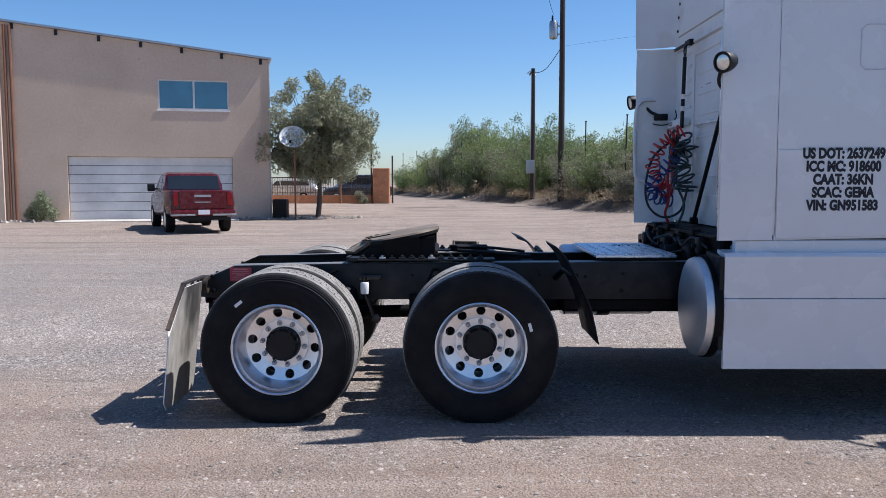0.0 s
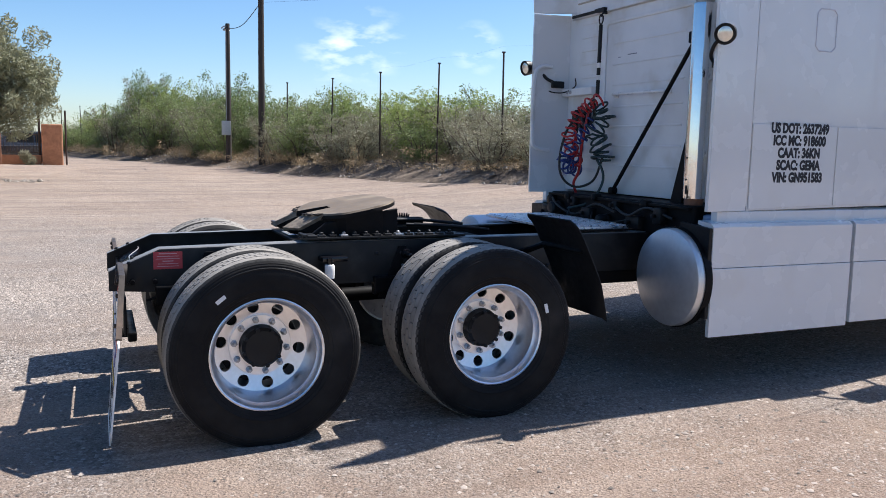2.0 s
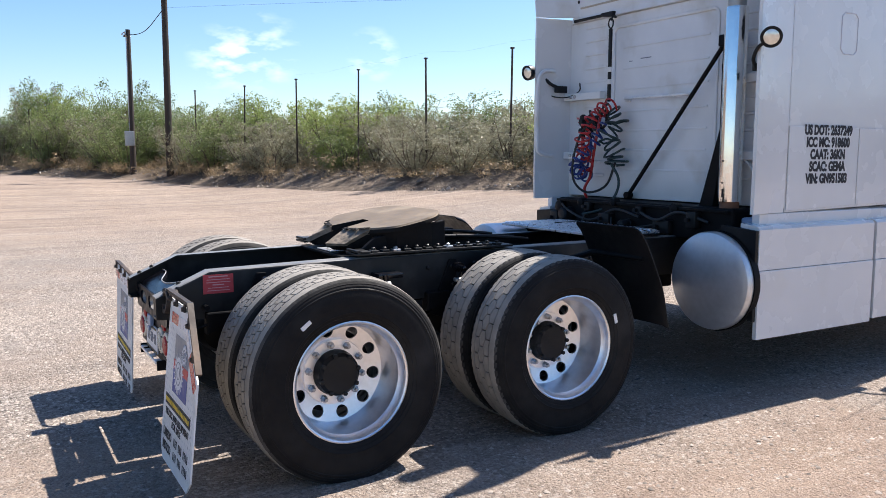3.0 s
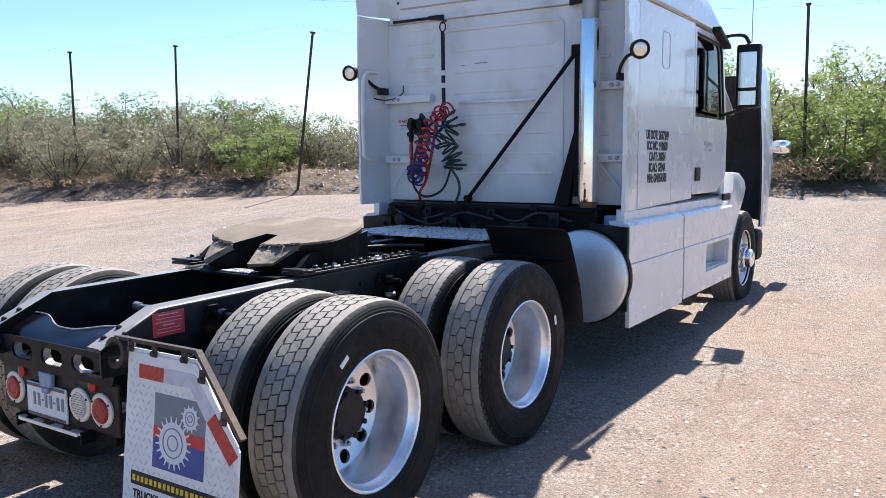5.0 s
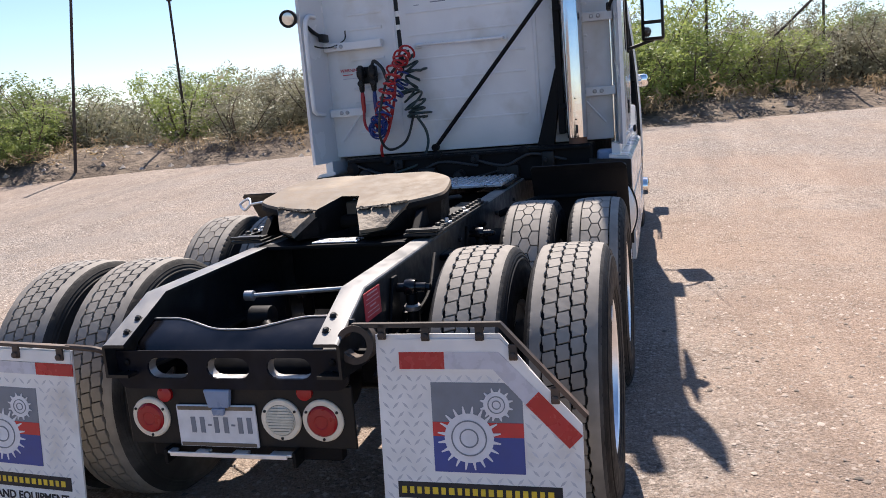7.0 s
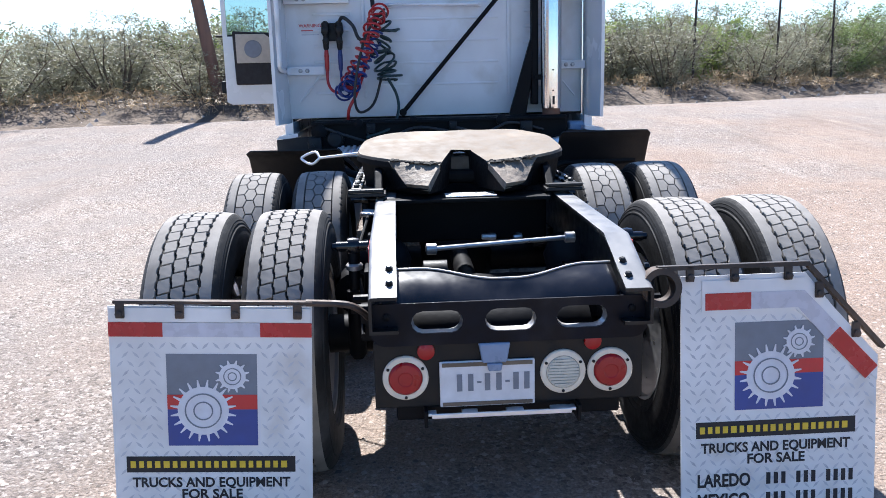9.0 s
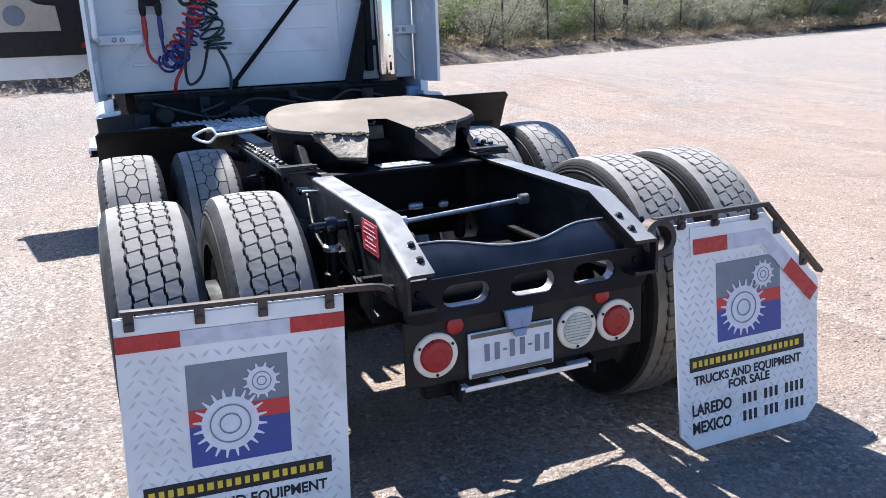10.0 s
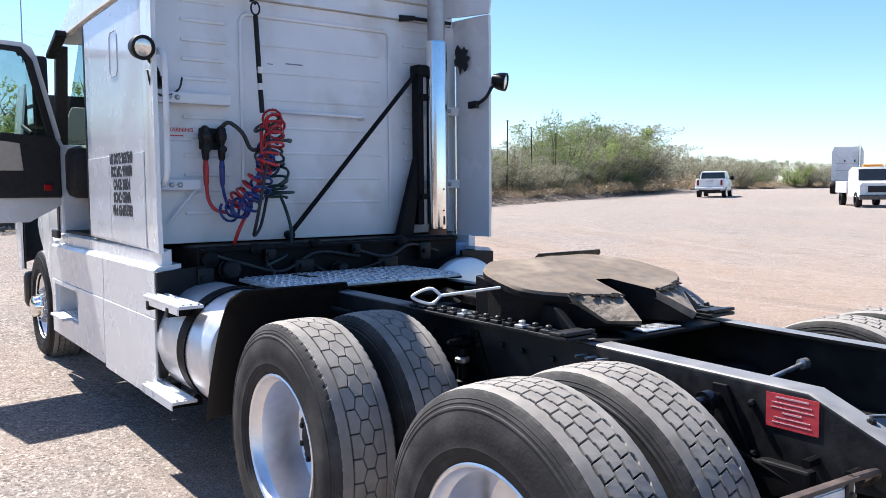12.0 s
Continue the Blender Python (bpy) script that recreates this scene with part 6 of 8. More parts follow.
    part("drive_shaft", b, M_BLACK, truck, smooth=50)
    for x in (0.62, 1.75, 2.6):
        b = B()
        box(b, x - 0.05, x + 0.05, -0.345, 0.345, 0.74, 0.93, 0.01)
        part("crossmember", b, M_BLACK, truck)
    b = B()
    tube(b, [(-0.107, 0.215, 0.847), (-0.031, -0.325, 0.859)], 0.009, 10)
    for x, y, z in ((-0.107, 0.215, 0.847), (-0.031, -0.325, 0.859)):
        lathe(b, [(0.01, -0.022), (0.021, -0.018), (0.021, 0.018), (0.01, 0.022)], 14, "y", (x, y, z))
    tube(b, [(-0.031, -0.32, 0.859), (-0.025, -0.345, 0.862)], 0.012, 8)
    part("torque_rod", b, M_STEEL, truck, "thin steel rod across the frame", smooth=40)
    b = B()
    lathe(b, [(0.02, -0.05), (0.05, -0.045), (0.05, 0.045), (0.02, 0.05)], 18, "y", (-0.05, 0.2, 0.74))
    tube(b, spline([(-0.05, 0.2, 0.74), (-0.15, 0.1, 0.7), (-0.1, 0.0, 0.66)]), 0.022, 10)
    tube(b, spline([(-0.1, 0.14, 0.70), (-0.2, 0.1, 0.74), (-0.25, 0.0, 0.68), (-0.2, -0.1, 0.65)]), 0.012, 8)
    for x, y, z, w in ((0.51, -0.07, 0.768, 0.035), (0.50, -0.20, 0.765, 0.022)):
        c = B()
        lathe(c, [(0.004, -w), (0.016, -w + 0.004), (0.018, 0.0), (0.014, w - 0.004), (0.004, w)], 12, "y", (x, y, z))
        part("valve_body", c, M_TANK, truck, "bright cast valve body", smooth=40)
    part("height_valve", b, M_PLASTIC, truck, "black valve and air line", smooth=40)
    # black tank and box added to fill the dark band below the rails
    b = B()
    lathe(b, [(0.02, 2.02), (0.09, 2.05), (0.115, 2.09), (0.115, 2.66), (0.09, 2.70), (0.02, 2.73)], 24, "x", (0, -0.22, 0.69))
    part("air_tank", b, M_BLACK, truck, "added black tank filling the dark under the frame", smooth=40)
    b = B()
    box(b, 1.95, 2.95, -0.40, 0.40, 0.60, 0.705, 0.02)
    part("subframe", b, M_BLACK, truck, "added black box filling the dark under the frame")
    # tank and plate added to keep sunlight off the ground behind the bay
    b = B()
    lathe(b, [(0.02, -0.33), (0.10, -0.31), (0.12, -0.27), (0.12, 0.27), (0.10, 0.31), (0.02, 0.33)], 24, "y", (-0.38, 0, 0.60))
    part("air_tank", b, M_BLACK, truck, "added black tank blocking light through the frame", smooth=40)
    b = B()
    box(b, -0.12, 0.26, -0.34, 0.34, 0.62, 0.66, 0.01)
    part("axle_bracket", b, M_BLACK, truck)
    for i in range(3):
        b = B()
        tube(b, [(0.27 + i * 0.05, 0.43, 0.925), (0.27 + i * 0.05, 0.46, 0.928), (0.275 + i * 0.05, 0.485, 0.928)], 0.006, 8)
        part("air_fitting", b, M_STEEL, truck, smooth=50)
    # a strut with a pale sleeve between the axles
    b = B()
    tube(b, [(0.50, -0.55, 0.88), (0.51, -0.55, 0.74), (0.56, -0.55, 0.60)], 0.017, 10)
    lathe(b, [(0.012, -0.03), (0.03, -0.026), (0.034, 0.0), (0.03, 0.026), (0.012, 0.03)], 14, "y", (0.585, -0.55, 0.575))
    box(b, 0.46, 0.62, -0.545, -0.435, 0.855, 0.885, 0.006)
    ls = part("load_strut", b, M_GLOSSBLK, truck, "black strut with a pale sleeve", smooth=40)
    b = B()
    lathe(b, [(0.020, 0.755), (0.029, 0.758), (0.031, 0.79), (0.031, 0.835), (0.026, 0.842), (0.012, 0.843)], 16, "z", (0.503, -0.55, 0))
    part("sleeve", b, M_FLAPW, ls, "pale plastic sleeve", smooth=40)
    # shock absorbers outside the rails
    for s in (-1, 1):
        for x in (-0.19, 1.02):
            b = B()
            lathe(b, [(0.02, 0.46), (0.032, 0.48), (0.032, 0.72), (0.022, 0.725), (0.022, 0.88), (0.012, 0.9)], 14, "z", (x, s * 0.50, 0))
            sh = part("shock_absorber", b, M_BLACK, truck, "black shock absorber", smooth=40)
            b = B()
            tube(b, [(x, s * 0.432, 0.885), (x, s * 0.56, 0.885)], 0.018, 12)
            lathe(b, [(0.01, -0.02), (0.03, -0.02), (0.033, 0.0), (0.03, 0.02), (0.01, 0.02)], 16, "y", (x, s * 0.5, 0.885))
            lathe(b, [(0.014, s * 0.55), (0.014, s * 0.575), (0.005, s * 0.58)], 6, "y", (x, 0, 0.885))
            part("shock_pin", b, M_GLOSSBLK, sh, "glossy black rubber bush and pin", smooth=40)
            b = B()
            lathe(b, [(0.020, 0.795), (0.030, 0.80), (0.032, 0.815), (0.026, 0.822), (0.010, 0.825)], 14, "z", (x, s * 0.50, 0))
            part("dust_cap", b, M_PIPE, sh, "pale metal dust cap", smooth=40)
            b = B()
            lo, hi = sorted((s * 0.4335, s * 0.446))
            prism(b, [(x + 0.02, 0.93), (x - 0.03, 0.93), (x - 0.17, 0.60), (x - 0.10, 0.58), (x + 0.05, 0.60)], lo, hi, "y", 0.003)
            part("shock_bracket", b, M_BLACK, sh, "black bracket plate bolted to the rail")
        b = B()
        for x in (-0.62, -0.5):
            tube(b, [(x, s * 0.43, 0.77), (x, s * 0.49, 0.77)], 0.014, 8)
        box(b, -0.15, 0.0, s * 0.45 - 0.02, s * 0.45 + 0.02, 0.5, 0.78, 0.008)
        tube(b, spline([(0.3, s * 0.46, 0.92), (0.0, s * 0.5, 0.80), (-0.3, s * 0.47, 0.74), (-0.55, s * 0.46, 0.66)], 6), 0.007, 8)
        part("brake_line", b, M_BLACK, truck, "black brake lines and brackets", smooth=40)
        b = B()
        lathe(b, [(0.03, -0.1), (0.085, -0.09), (0.085, -0.02), (0.09, 0.0), (0.085, 0.02), (0.085, 0.09), (0.03, 0.1)], 22, "x", (0.24, s * 0.52, 0.62))
        part("brake_chamber", b, M_BLACK, truck, smooth=40)


chassis()


# -- fifth wheel --
def fifth_wheel():
    fw = part("fifth_wheel", B(), None, truck, "greasy steel fifth wheel coupling, tilted back")
    fw.matrix_basis = Matrix.Translation((0.03, 0.04, 0))
    zt = lambda x: 1.120 + 0.18 * (x - 0.45)
    half = [(1.0, 0.0), (1.0, 0.24), (0.985, 0.31), (0.92, 0.40), (0.84, 0.45), (0.72, 0.472), (0.61, 0.470), (0.55, 0.415), (0.485, 0.315), (0.425, 0.10), (0.62, 0.045), (0.71, 0.035), (0.725, 0.0)]
    arc = [(p.x, p.y) for p in spline([(x, y, 0) for x, y in half[:8]], 4)]
    half = arc + half[8:]
    pts = half + [(x, -y) for x, y in half[-2:0:-1]]
    bm = B()
    top = [bm.verts.new((x, y, zt(x) - 0.011)) for x, y in pts]
    rim = [bm.verts.new((0.75 + (x - 0.75) * 0.985, y * 0.985, zt(x) + 0.004 * noise.noise((x * 9, y * 9, 0)))) for x, y in pts]
    bot = [bm.verts.new((x, y, zt(x) - 0.034)) for x, y in pts]
    k = len(pts)
    bm.faces.new(rim)
    bm.faces.new(bot[::-1])
    for i in range(k):
        j = (i + 1) % k
        bm.faces.new((rim[i], rim[j], top[j], top[i]))
        bm.faces.new((top[i], top[j], bot[j], bot[i]))
    bmesh.ops.triangulate(bm, faces=[f for f in bm.faces if len(f.verts) > 4])
    tp = part("top_plate", bm, M_GREASE, fw, "worn brown greasy top plate, sides blackened for shade", smooth=30)
    # side and under faces coloured black, their shade painted in
    tp.data.materials.append(M_GREASESHADE)
    for p in tp.data.polygons:
        p.material_index = 0 if p.normal.z > 0.25 else 1
    for s in (-1, 1):
        A, Bq, C, D = (0.50, 0.335), (0.43, 0.102), (0.275, 0.165), (0.36, 0.262)
        rows = []
        for f in (0, 0.12, 0.35, 0.7, 1.0):
            row = []
            for g in np.linspace(0, 1, 13):
                bulge = -0.02 * math.sin(math.pi * g)
                ax, ay = A[0] + (Bq[0] - A[0]) * g + bulge * (1 - f), A[1] + (Bq[1] - A[1]) * g
                dx, dy = D[0] + (C[0] - D[0]) * g, D[1] + (C[1] - D[1]) * g
                z = zt(ax) - 0.006 - (zt(ax) - 1.040) * f ** 1.1
                wob = 0.010 * noise.noise((ax * 30, ay * 40, f * 9 + s)) * math.sin(math.pi * min(1, f + 0.2))
                row.append((ax + (dx - ax) * f + wob, s * (ay + (dy - ay) * f), z + wob))
            rows.append(row)
        b = B()
        sheet(b, rows, 0.03)
        part("ramp", b, M_RAMP, fw, "sloping ramp caked with grease", smooth=35)
        b = B()
        prism(b, [(0.40, 1.0), (0.98, 1.0), (0.98, zt(0.98) - 0.05), (0.50, zt(0.50) - 0.05)], s * 0.36, s * 0.395, "y", 0.006)
        part("side_bracket", b, M_BLACK, fw)
        # skirts below the ramp and along the throat, black for grease and shade
        b = B()
        line = [(0.72, 0.03), (0.62, 0.052), (0.43, 0.108), (0.282, 0.17), (0.365, 0.258), (0.495, 0.325), (0.605, 0.46), (0.74, 0.462), (0.86, 0.43)]
        hs = [zt(0.72), zt(0.62), zt(0.43), 1.045, 1.045, zt(0.5), zt(0.6), zt(0.74), zt(0.86)]
        sheet(b, [[(x + 0.004, s * (y - 0.004), h - 0.03) for (x, y), h in zip(line, hs)], [(x + (0.05 if 2 < i < 5 else 0.02), s * y * 0.95, 0.99) for i, (x, y) in enumerate(line)]], 0.008)
        part("skirt", b, M_GREASESHADE, fw, "skirt plate, black with grease and painted shade")
        # slack grease lumps along the edge of the ramp
        r = random.Random(40 + s)
        b = B()
        for _ in range(26):
            g = r.random()
            x, y = 0.49 - 0.065 * g - 0.02 * math.sin(3.14 * g) + r.uniform(-0.014, 0.014), s * (0.32 - 0.21 * g)
            lathe(b, [(0.002, 0), (r.uniform(0.008, 0.018), 0.003), (0.006, 0.008), (0.001, 0.009)], 7, "z", (x, y, zt(x) - 0.004))
        part("grease", b, M_GREASESHADE, fw, "black grease lumps")["kind"] = "stuff"
        # slide rail with its teeth
        b = B()
        box(b, 0.33, 1.42, s * 0.345 if s > 0 else -0.505, 0.505 if s > 0 else s * 0.345, 0.986, 1.0, 0.003)
        sr = part("slide_rail", b, M_RAIL, fw, "black toothed slide rail")
        for i in range(13):
            x = 0.45 + i * 0.072
            b = B()
            box(b, x - 0.024, x + 0.024, s * 0.475 - 0.024, s * 0.475 + 0.024, 1.0, 1.014, 0.004)
            lathe(b, [(0.013, 1.014), (0.013, 1.026), (0.006, 1.03)], 6, "z", (x, s * 0.475, 0))
            part("tooth", b, M_STEEL if i in (2, 7) else M_RAIL, sr)
        b = B()
        box(b, 0.36, 0.42, s * 0.43 - 0.075, s * 0.43 + 0.075, 1.0, 1.012, 0.003)
        box(b, 0.33, 0.355, s * 0.43 - 0.075, s * 0.43 + 0.075, 1.004, 1.018, 0.003)
        part("end_stop", b, M_RAIL, sr)
    b = B()
    box(b, 0.60, 1.0, -0.35, 0.35, 1.0, 1.06, 0.02)
    lathe(b, [(0.04, -0.42), (0.055, -0.4), (0.055, 0.4), (0.04, 0.42)], 16, "y", (0.78, 0, 1.06))
    part("saddle", b, M_GREASESHADE, fw)
    b = B()
    box(b, 0.30, 0.50, -0.36, 0.36, 0.955, 0.972, 0.004)
    part("cross_plate", b, M_BLACK, fw)
    b = B()
    box(b, 0.32, 0.42, -0.13, 0.09, 0.975, 0.981, 0.002)
    part("shim", b, M_HEXGREY, fw, "bright steel shim under the coupling")
    b = B()
    prism(b, [(-0.07, 1.02), (0.07, 1.02), (0.06, 1.12), (-0.06, 1.12)], 0.66, 0.72, "x", 0.008)
    part("lock_jaw", b, M_GREASE, fw)
    b = B()
    at = lambda u, v: Vector((0.858 + 0.54 * u + 0.40 * v, 0.668 + 0.84 * u - 0.26 * v, 1.113 - 0.03 * u + 0.88 * v))
    tube(b, [(0.70, 0.42, 1.148), at(0, 0)], 0.0065, 8)
    tube(b, spline([at(0, 0), at(0.03, 0.030), at(0.065, 0.027), at(0.108, 0.006), at(0.108, -0.006), at(0.065, -0.027), at(0.03, -0.030), at(0, 0)], 3), 0.0065, 8)
    part("release_handle", b, M_TANK, fw, "bent steel release handle", smooth=60)
    b = B()
    tube(b, coil([(1.12, 0.38, 1.05), (1.32, 0.30, 1.05)], 0.022, 12, 10), 0.005, 5)
    box(b, 1.1, 1.4, 0.2, 0.28, 1.0, 1.05, 0.008)
    part("release_spring", b, M_GREASESHADE, fw, "greasy black release spring")
    for i, (y, z) in enumerate(((0.15, 1.04), (-0.1, 1.03), (-0.25, 1.045))):
        b = B()
        tube(b, spline([(1.15, y, z), (1.4, y * 1.3, z - 0.01), (1.7, y * 1.1, 1.0)], 5), 0.012, 7)
        part("air_line", b, M_PLASTIC, fw, smooth=60)


fifth_wheel()


# -- mud flaps --
def gear(bm, cy, cz, r, n, x0, x1, s):
    pts = []
    for i in range(n):
        for f, rr in ((0.0, 0.77), (0.30, 0.77), (0.44, 1.0), (0.56, 1.0), (0.70, 0.77)):
            a = 2 * math.pi * (i + f) / n
            pts.append((cy + r * rr * math.cos(a), cz + r * rr * math.sin(a)))
    prism(bm, pts, x0, x1, "x")


def ring(bm, cy, cz, r, w, x0, x1):
    lathe(bm, [(r - w, x0), (r, x0), (r, x1), (r - w, x1)], 40, "x", (0, cy, cz), True)


def diamond_lugs(poly_test, y0, y1, z0, z1, x0, x1):
    """Printed diamond-plate pattern: small slanted lozenges in a weave."""
    bm = B()
    st = 0.032
    i = 0
    z = z0
    while z < z1:
        y = y0 + (0.5 * st if i % 2 else 0)
        j = 0
        while y < y1:
            if poly_test(y, z):
                a = radians(45 if (i + j) % 2 else -45)
                u, v = Vector((math.cos(a), math.sin(a))), Vector((-math.sin(a), math.cos(a)))
                L, W = 0.0158, 0.0042
                vs = []
                for p in (u * L, v * W, -u * L, -v * W):
                    vs.append(bm.verts.new((x0, y + p.x, z + p.y)))
                bm.faces.new(vs)
            y += st
            j += 1
        z += st * 0.9
        i += 1
    return bm


def flap(side):
    """side 1: square flap; side -1: flap with a cut corner on its rusty-edged holder."""
    X = -0.69
    f = part("mud_flap", B(), None, truck, "white diamond-plate print mud flap with gear logo")
    if side > 0:
        y0, y1, zt, zb = 0.603, 1.208, 0.815, 0.06
        poly = [(y0 + 0.03, zb), (y1 - 0.03, zb), (y1, zb + 0.03), (y1, zt), (y0, zt), (y0, zb + 0.03)]
        inside = lambda y, z: y0 + 0.02 < y < y1 - 0.02 and zb + 0.03 < z < 0.72 and not (0.755 < y < 1.055 and 0.36 < z < 0.68)
        ly0, ly1, lz0, lz1 = 0.770, 1.042, 0.375, 0.668
    else:
        y0, y1, zt, zb = -1.165, -0.535, 0.85, 0.05
        poly = [(y0 + 0.06, zb), (y1 - 0.06, zb), (y1, zb + 0.06), (y1, zt), (-0.93, zt), (y0, 0.56), (y0, zb + 0.06)]
        inside = lambda y, z: y0 + 0.015 < y < y1 - 0.015 and zb + 0.04 < z < 0.80 and z < 0.69 + (y + 1.0) * 1.15 and not (-1.0 < y < -0.695 and 0.40 < z < 0.71) and not (z > 0.72 and y < -0.6)
        ly0, ly1, lz0, lz1 = -0.99, -0.706, 0.42, 0.70
    xb, xf = X, X + 0.008
    bm = B()
    prism(bm, poly, xb, xf, "x")
    sh = part("flap_sheet", bm, M_FLAPW, f, "white plastic sheet, dirty on the wheel side")
    sh.data.materials.append(M_FLAPDIRT)
    for p in sh.data.polygons:
        p.material_index = 1 if p.normal.x > 0.9 else 0
    part("diamond_print", diamond_lugs(inside, y0, y1, zb, zt, xb - 0.0008, xb), M_LUG, f, "grey diamond-plate print")
    e = lambda k: (xb - 0.0012 * k, xb - 0.0012 * (k - 1))
    # logo
    a, c = e(1)
    b = B()
    box(b, a, c, ly0, ly1, lz0, lz1)
    part("logo_field", b, M_LOGOGREY, f, "grey logo field")
    hz = lz1 - lz0
    a, c = e(2)
    b = B()
    box(b, a, c, ly0, ly1, lz0 + hz * 0.40, lz0 + hz * 0.56)
    part("logo_band", b, M_LOGORED, f, "red logo band")
    b = B()
    box(b, a, c, ly0, ly1, lz0, lz0 + hz * 0.40)
    part("logo_band", b, M_LOGOBLUE, f, "blue logo band")
    a, c = e(3)
    gy, gzz = (ly0 + ly1) / 2 + 0.028, lz0 + hz * 0.385
    sy, sz = (ly0 + ly1) / 2 - 0.062, lz0 + hz * 0.76
    b = B()
    gear(b, gy, gzz, 0.100, 20, a, c, 1)
    part("gear", b, M_LOGOWHITE, f, "large silver gear")
    b = B()
    gear(b, sy, sz, 0.052, 12, a - 0.0006, c, 1)
    part("gear", b, M_LOGOWHITE, f, "small silver gear")
    a, c = e(4.6)
    for q in ((gy, gzz, 0.056, 0.004), (gy, gzz, 0.030, 0.004), (sy, sz, 0.027, 0.003), (sy, sz, 0.014, 0.003)):
        b = B()
        ring(b, *q, a, c)
        part("gear_ring", b, M_LOGOGREY, f)
    # lettering, with a bar for the web name and for the numbers
    a, c = e(1)
    b = B()
    yc = (ly0 + ly1) / 2 + 0.008
    zy = lz0 - 0.062
    box(b, a, c, yc - 0.258, yc + 0.258, zy - 0.026, zy + 0.026)
    part("web_name_field", b, M_INK, f, "black name strip")
    a2, c2 = e(2)
    b = B()
    r = random.Random(3)
    y = yc + 0.246
    while y > yc - 0.24:
        w = r.choice((0.016, 0.018, 0.014))
        b = B()
        box(b, a2, c2, y - w, y, zy - 0.011, zy + 0.011)
        part("name_bar", b, M_YELLOW, f)
        y -= w + 0.010
    mt = lambda z: Matrix(((0, 0, -1, xb - 0.0012), (-1, 0, 0, yc), (0, 1, 0, z), (0, 0, 0, 1)))
    letters("lettering", "TRUCKS AND EQUIPMENT", 0.044, mt(zy - 0.074), M_INK, f, squeeze=0.92, bold=0.024)
    letters("lettering", "FOR SALE", 0.044, mt(zy - 0.113), M_INK, f, bold=0.024)
    for txt, z, n in (("LAREDO", zy - 0.185, 10), ("MEXICO", zy - 0.250, 10)):
        m = Matrix(((0, 0, -1, xb - 0.0012), (-1, 0, 0, yc + 0.255), (0, 1, 0, z), (0, 0, 0, 1)))
        letters("lettering", txt, 0.058, m, M_INK, f, "LEFT", 0.78, bold=0.028)
        b = B()
        for i in range(n + 2):
            y = yc + 0.03 - i * 0.0245
            if i not in (3, 7):
                b = B()
                box(b, xb - 0.0012, xb, y - 0.0135, y, z + 0.001, z + 0.039)
                part("number_bar", b, M_INK, f)
    # reflective strip and holder
    a, c = xb - 0.004, xb - 0.0005
    if side > 0:
        b = B()
        box(b, a, c, y0 + 0.004, y1 - 0.004, 0.768, 0.812, 0.001)
        part("top_strip", b, M_FLAPW, f, "white plastic top strip")
        for p, q, mm, nm in ((y1 - 0.16, y1, M_RED, "red_reflector"), (y0 + 0.155, y1 - 0.16, M_GREYREF, "silver_reflector"), (y0, y0 + 0.155, M_RED, "red_reflector")):
            b = B()
            box(b, a, c, p, q, 0.722, 0.766)
            part(nm, b, mm, f)
        b = B()
        box(b, xb - 0.013, xb + 0.013, 0.60, 1.19, 0.824, 0.835, 0.003)
        tube(b, spline([(X, 0.62, 0.829), (X, 0.50, 0.825), (X + 0.02, 0.455, 0.80), (X + 0.06, 0.435, 0.77)], 5), 0.011, 8)
        hb = part("hanger_bar", b, M_HANGER, f, "rusty black steel flap hanger", smooth=40)
        spots = ((1.170, 0.8), (0.995, 0.8), (0.83, 0.8), (0.645, 0.8))
    else:
        # strip along the top, then down the cut corner
        b = B()
        prism(b, [(-0.60, 0.735), (-0.60, 0.835), (-0.93, 0.835), (-1.165, 0.58), (-1.165, 0.50), (-0.90, 0.735)], a, c, "x")
        part("top_strip", b, M_FLAPW, f, "stained white plastic top strip")
        a2 = a - 0.0015
        b = B()
        box(b, a2, a, -0.755, -0.61, 0.742, 0.795)
        part("red_reflector", b, M_RED, f)
        b = B()
        prism(b, [(-0.755, 0.742), (-0.755, 0.795), (-0.925, 0.795), (-1.04, 0.675), (-1.0, 0.635), (-0.905, 0.742)], a2, a, "x")
        part("silver_reflector", b, M_GREYREF, f)
        b = B()
        prism(b, [(-1.04, 0.675), (-1.0, 0.635), (-1.125, 0.505), (-1.165, 0.545)], a2, a, "x")
        part("red_reflector", b, M_RED, f)
        b = B()
        prism(b, [(-0.46, 0.872), (-0.46, 0.886), (-0.935, 0.886), (-1.185, 0.61), (-1.175, 0.60), (-0.93, 0.872)], xb - 0.014, xb + 0.014, "x")
        lathe(b, [(0.042, -0.03), (0.062, -0.03), (0.062, 0.03), (0.042, 0.03)], 28, "x", (X + 0.01, -0.47, 0.82), True)
        hb = part("hanger_bar", b, M_HANGER, f, "rusty black flap hanger with a spring coil", smooth=40)
        spots = ((-0.56, 0.855), (-0.70, 0.85), (-0.87, 0.85), (-0.97, 0.79), (-1.09, 0.66))
    for y, z in spots:
        b = B()
        box(b, xb - 0.014, xb - 0.003, y - 0.013, y + 0.013, z - 0.02, z + 0.03, 0.003)
        lathe(b, [(0.011, xb - 0.014), (0.011, xb - 0.022), (0.004, xb - 0.024)], 10, "x", (0, y, z - 0.006))
        part("clip", b, M_HANGER, hb)
    # hang it with a slight lean
    piv = Vector((X, 0, 0.83))
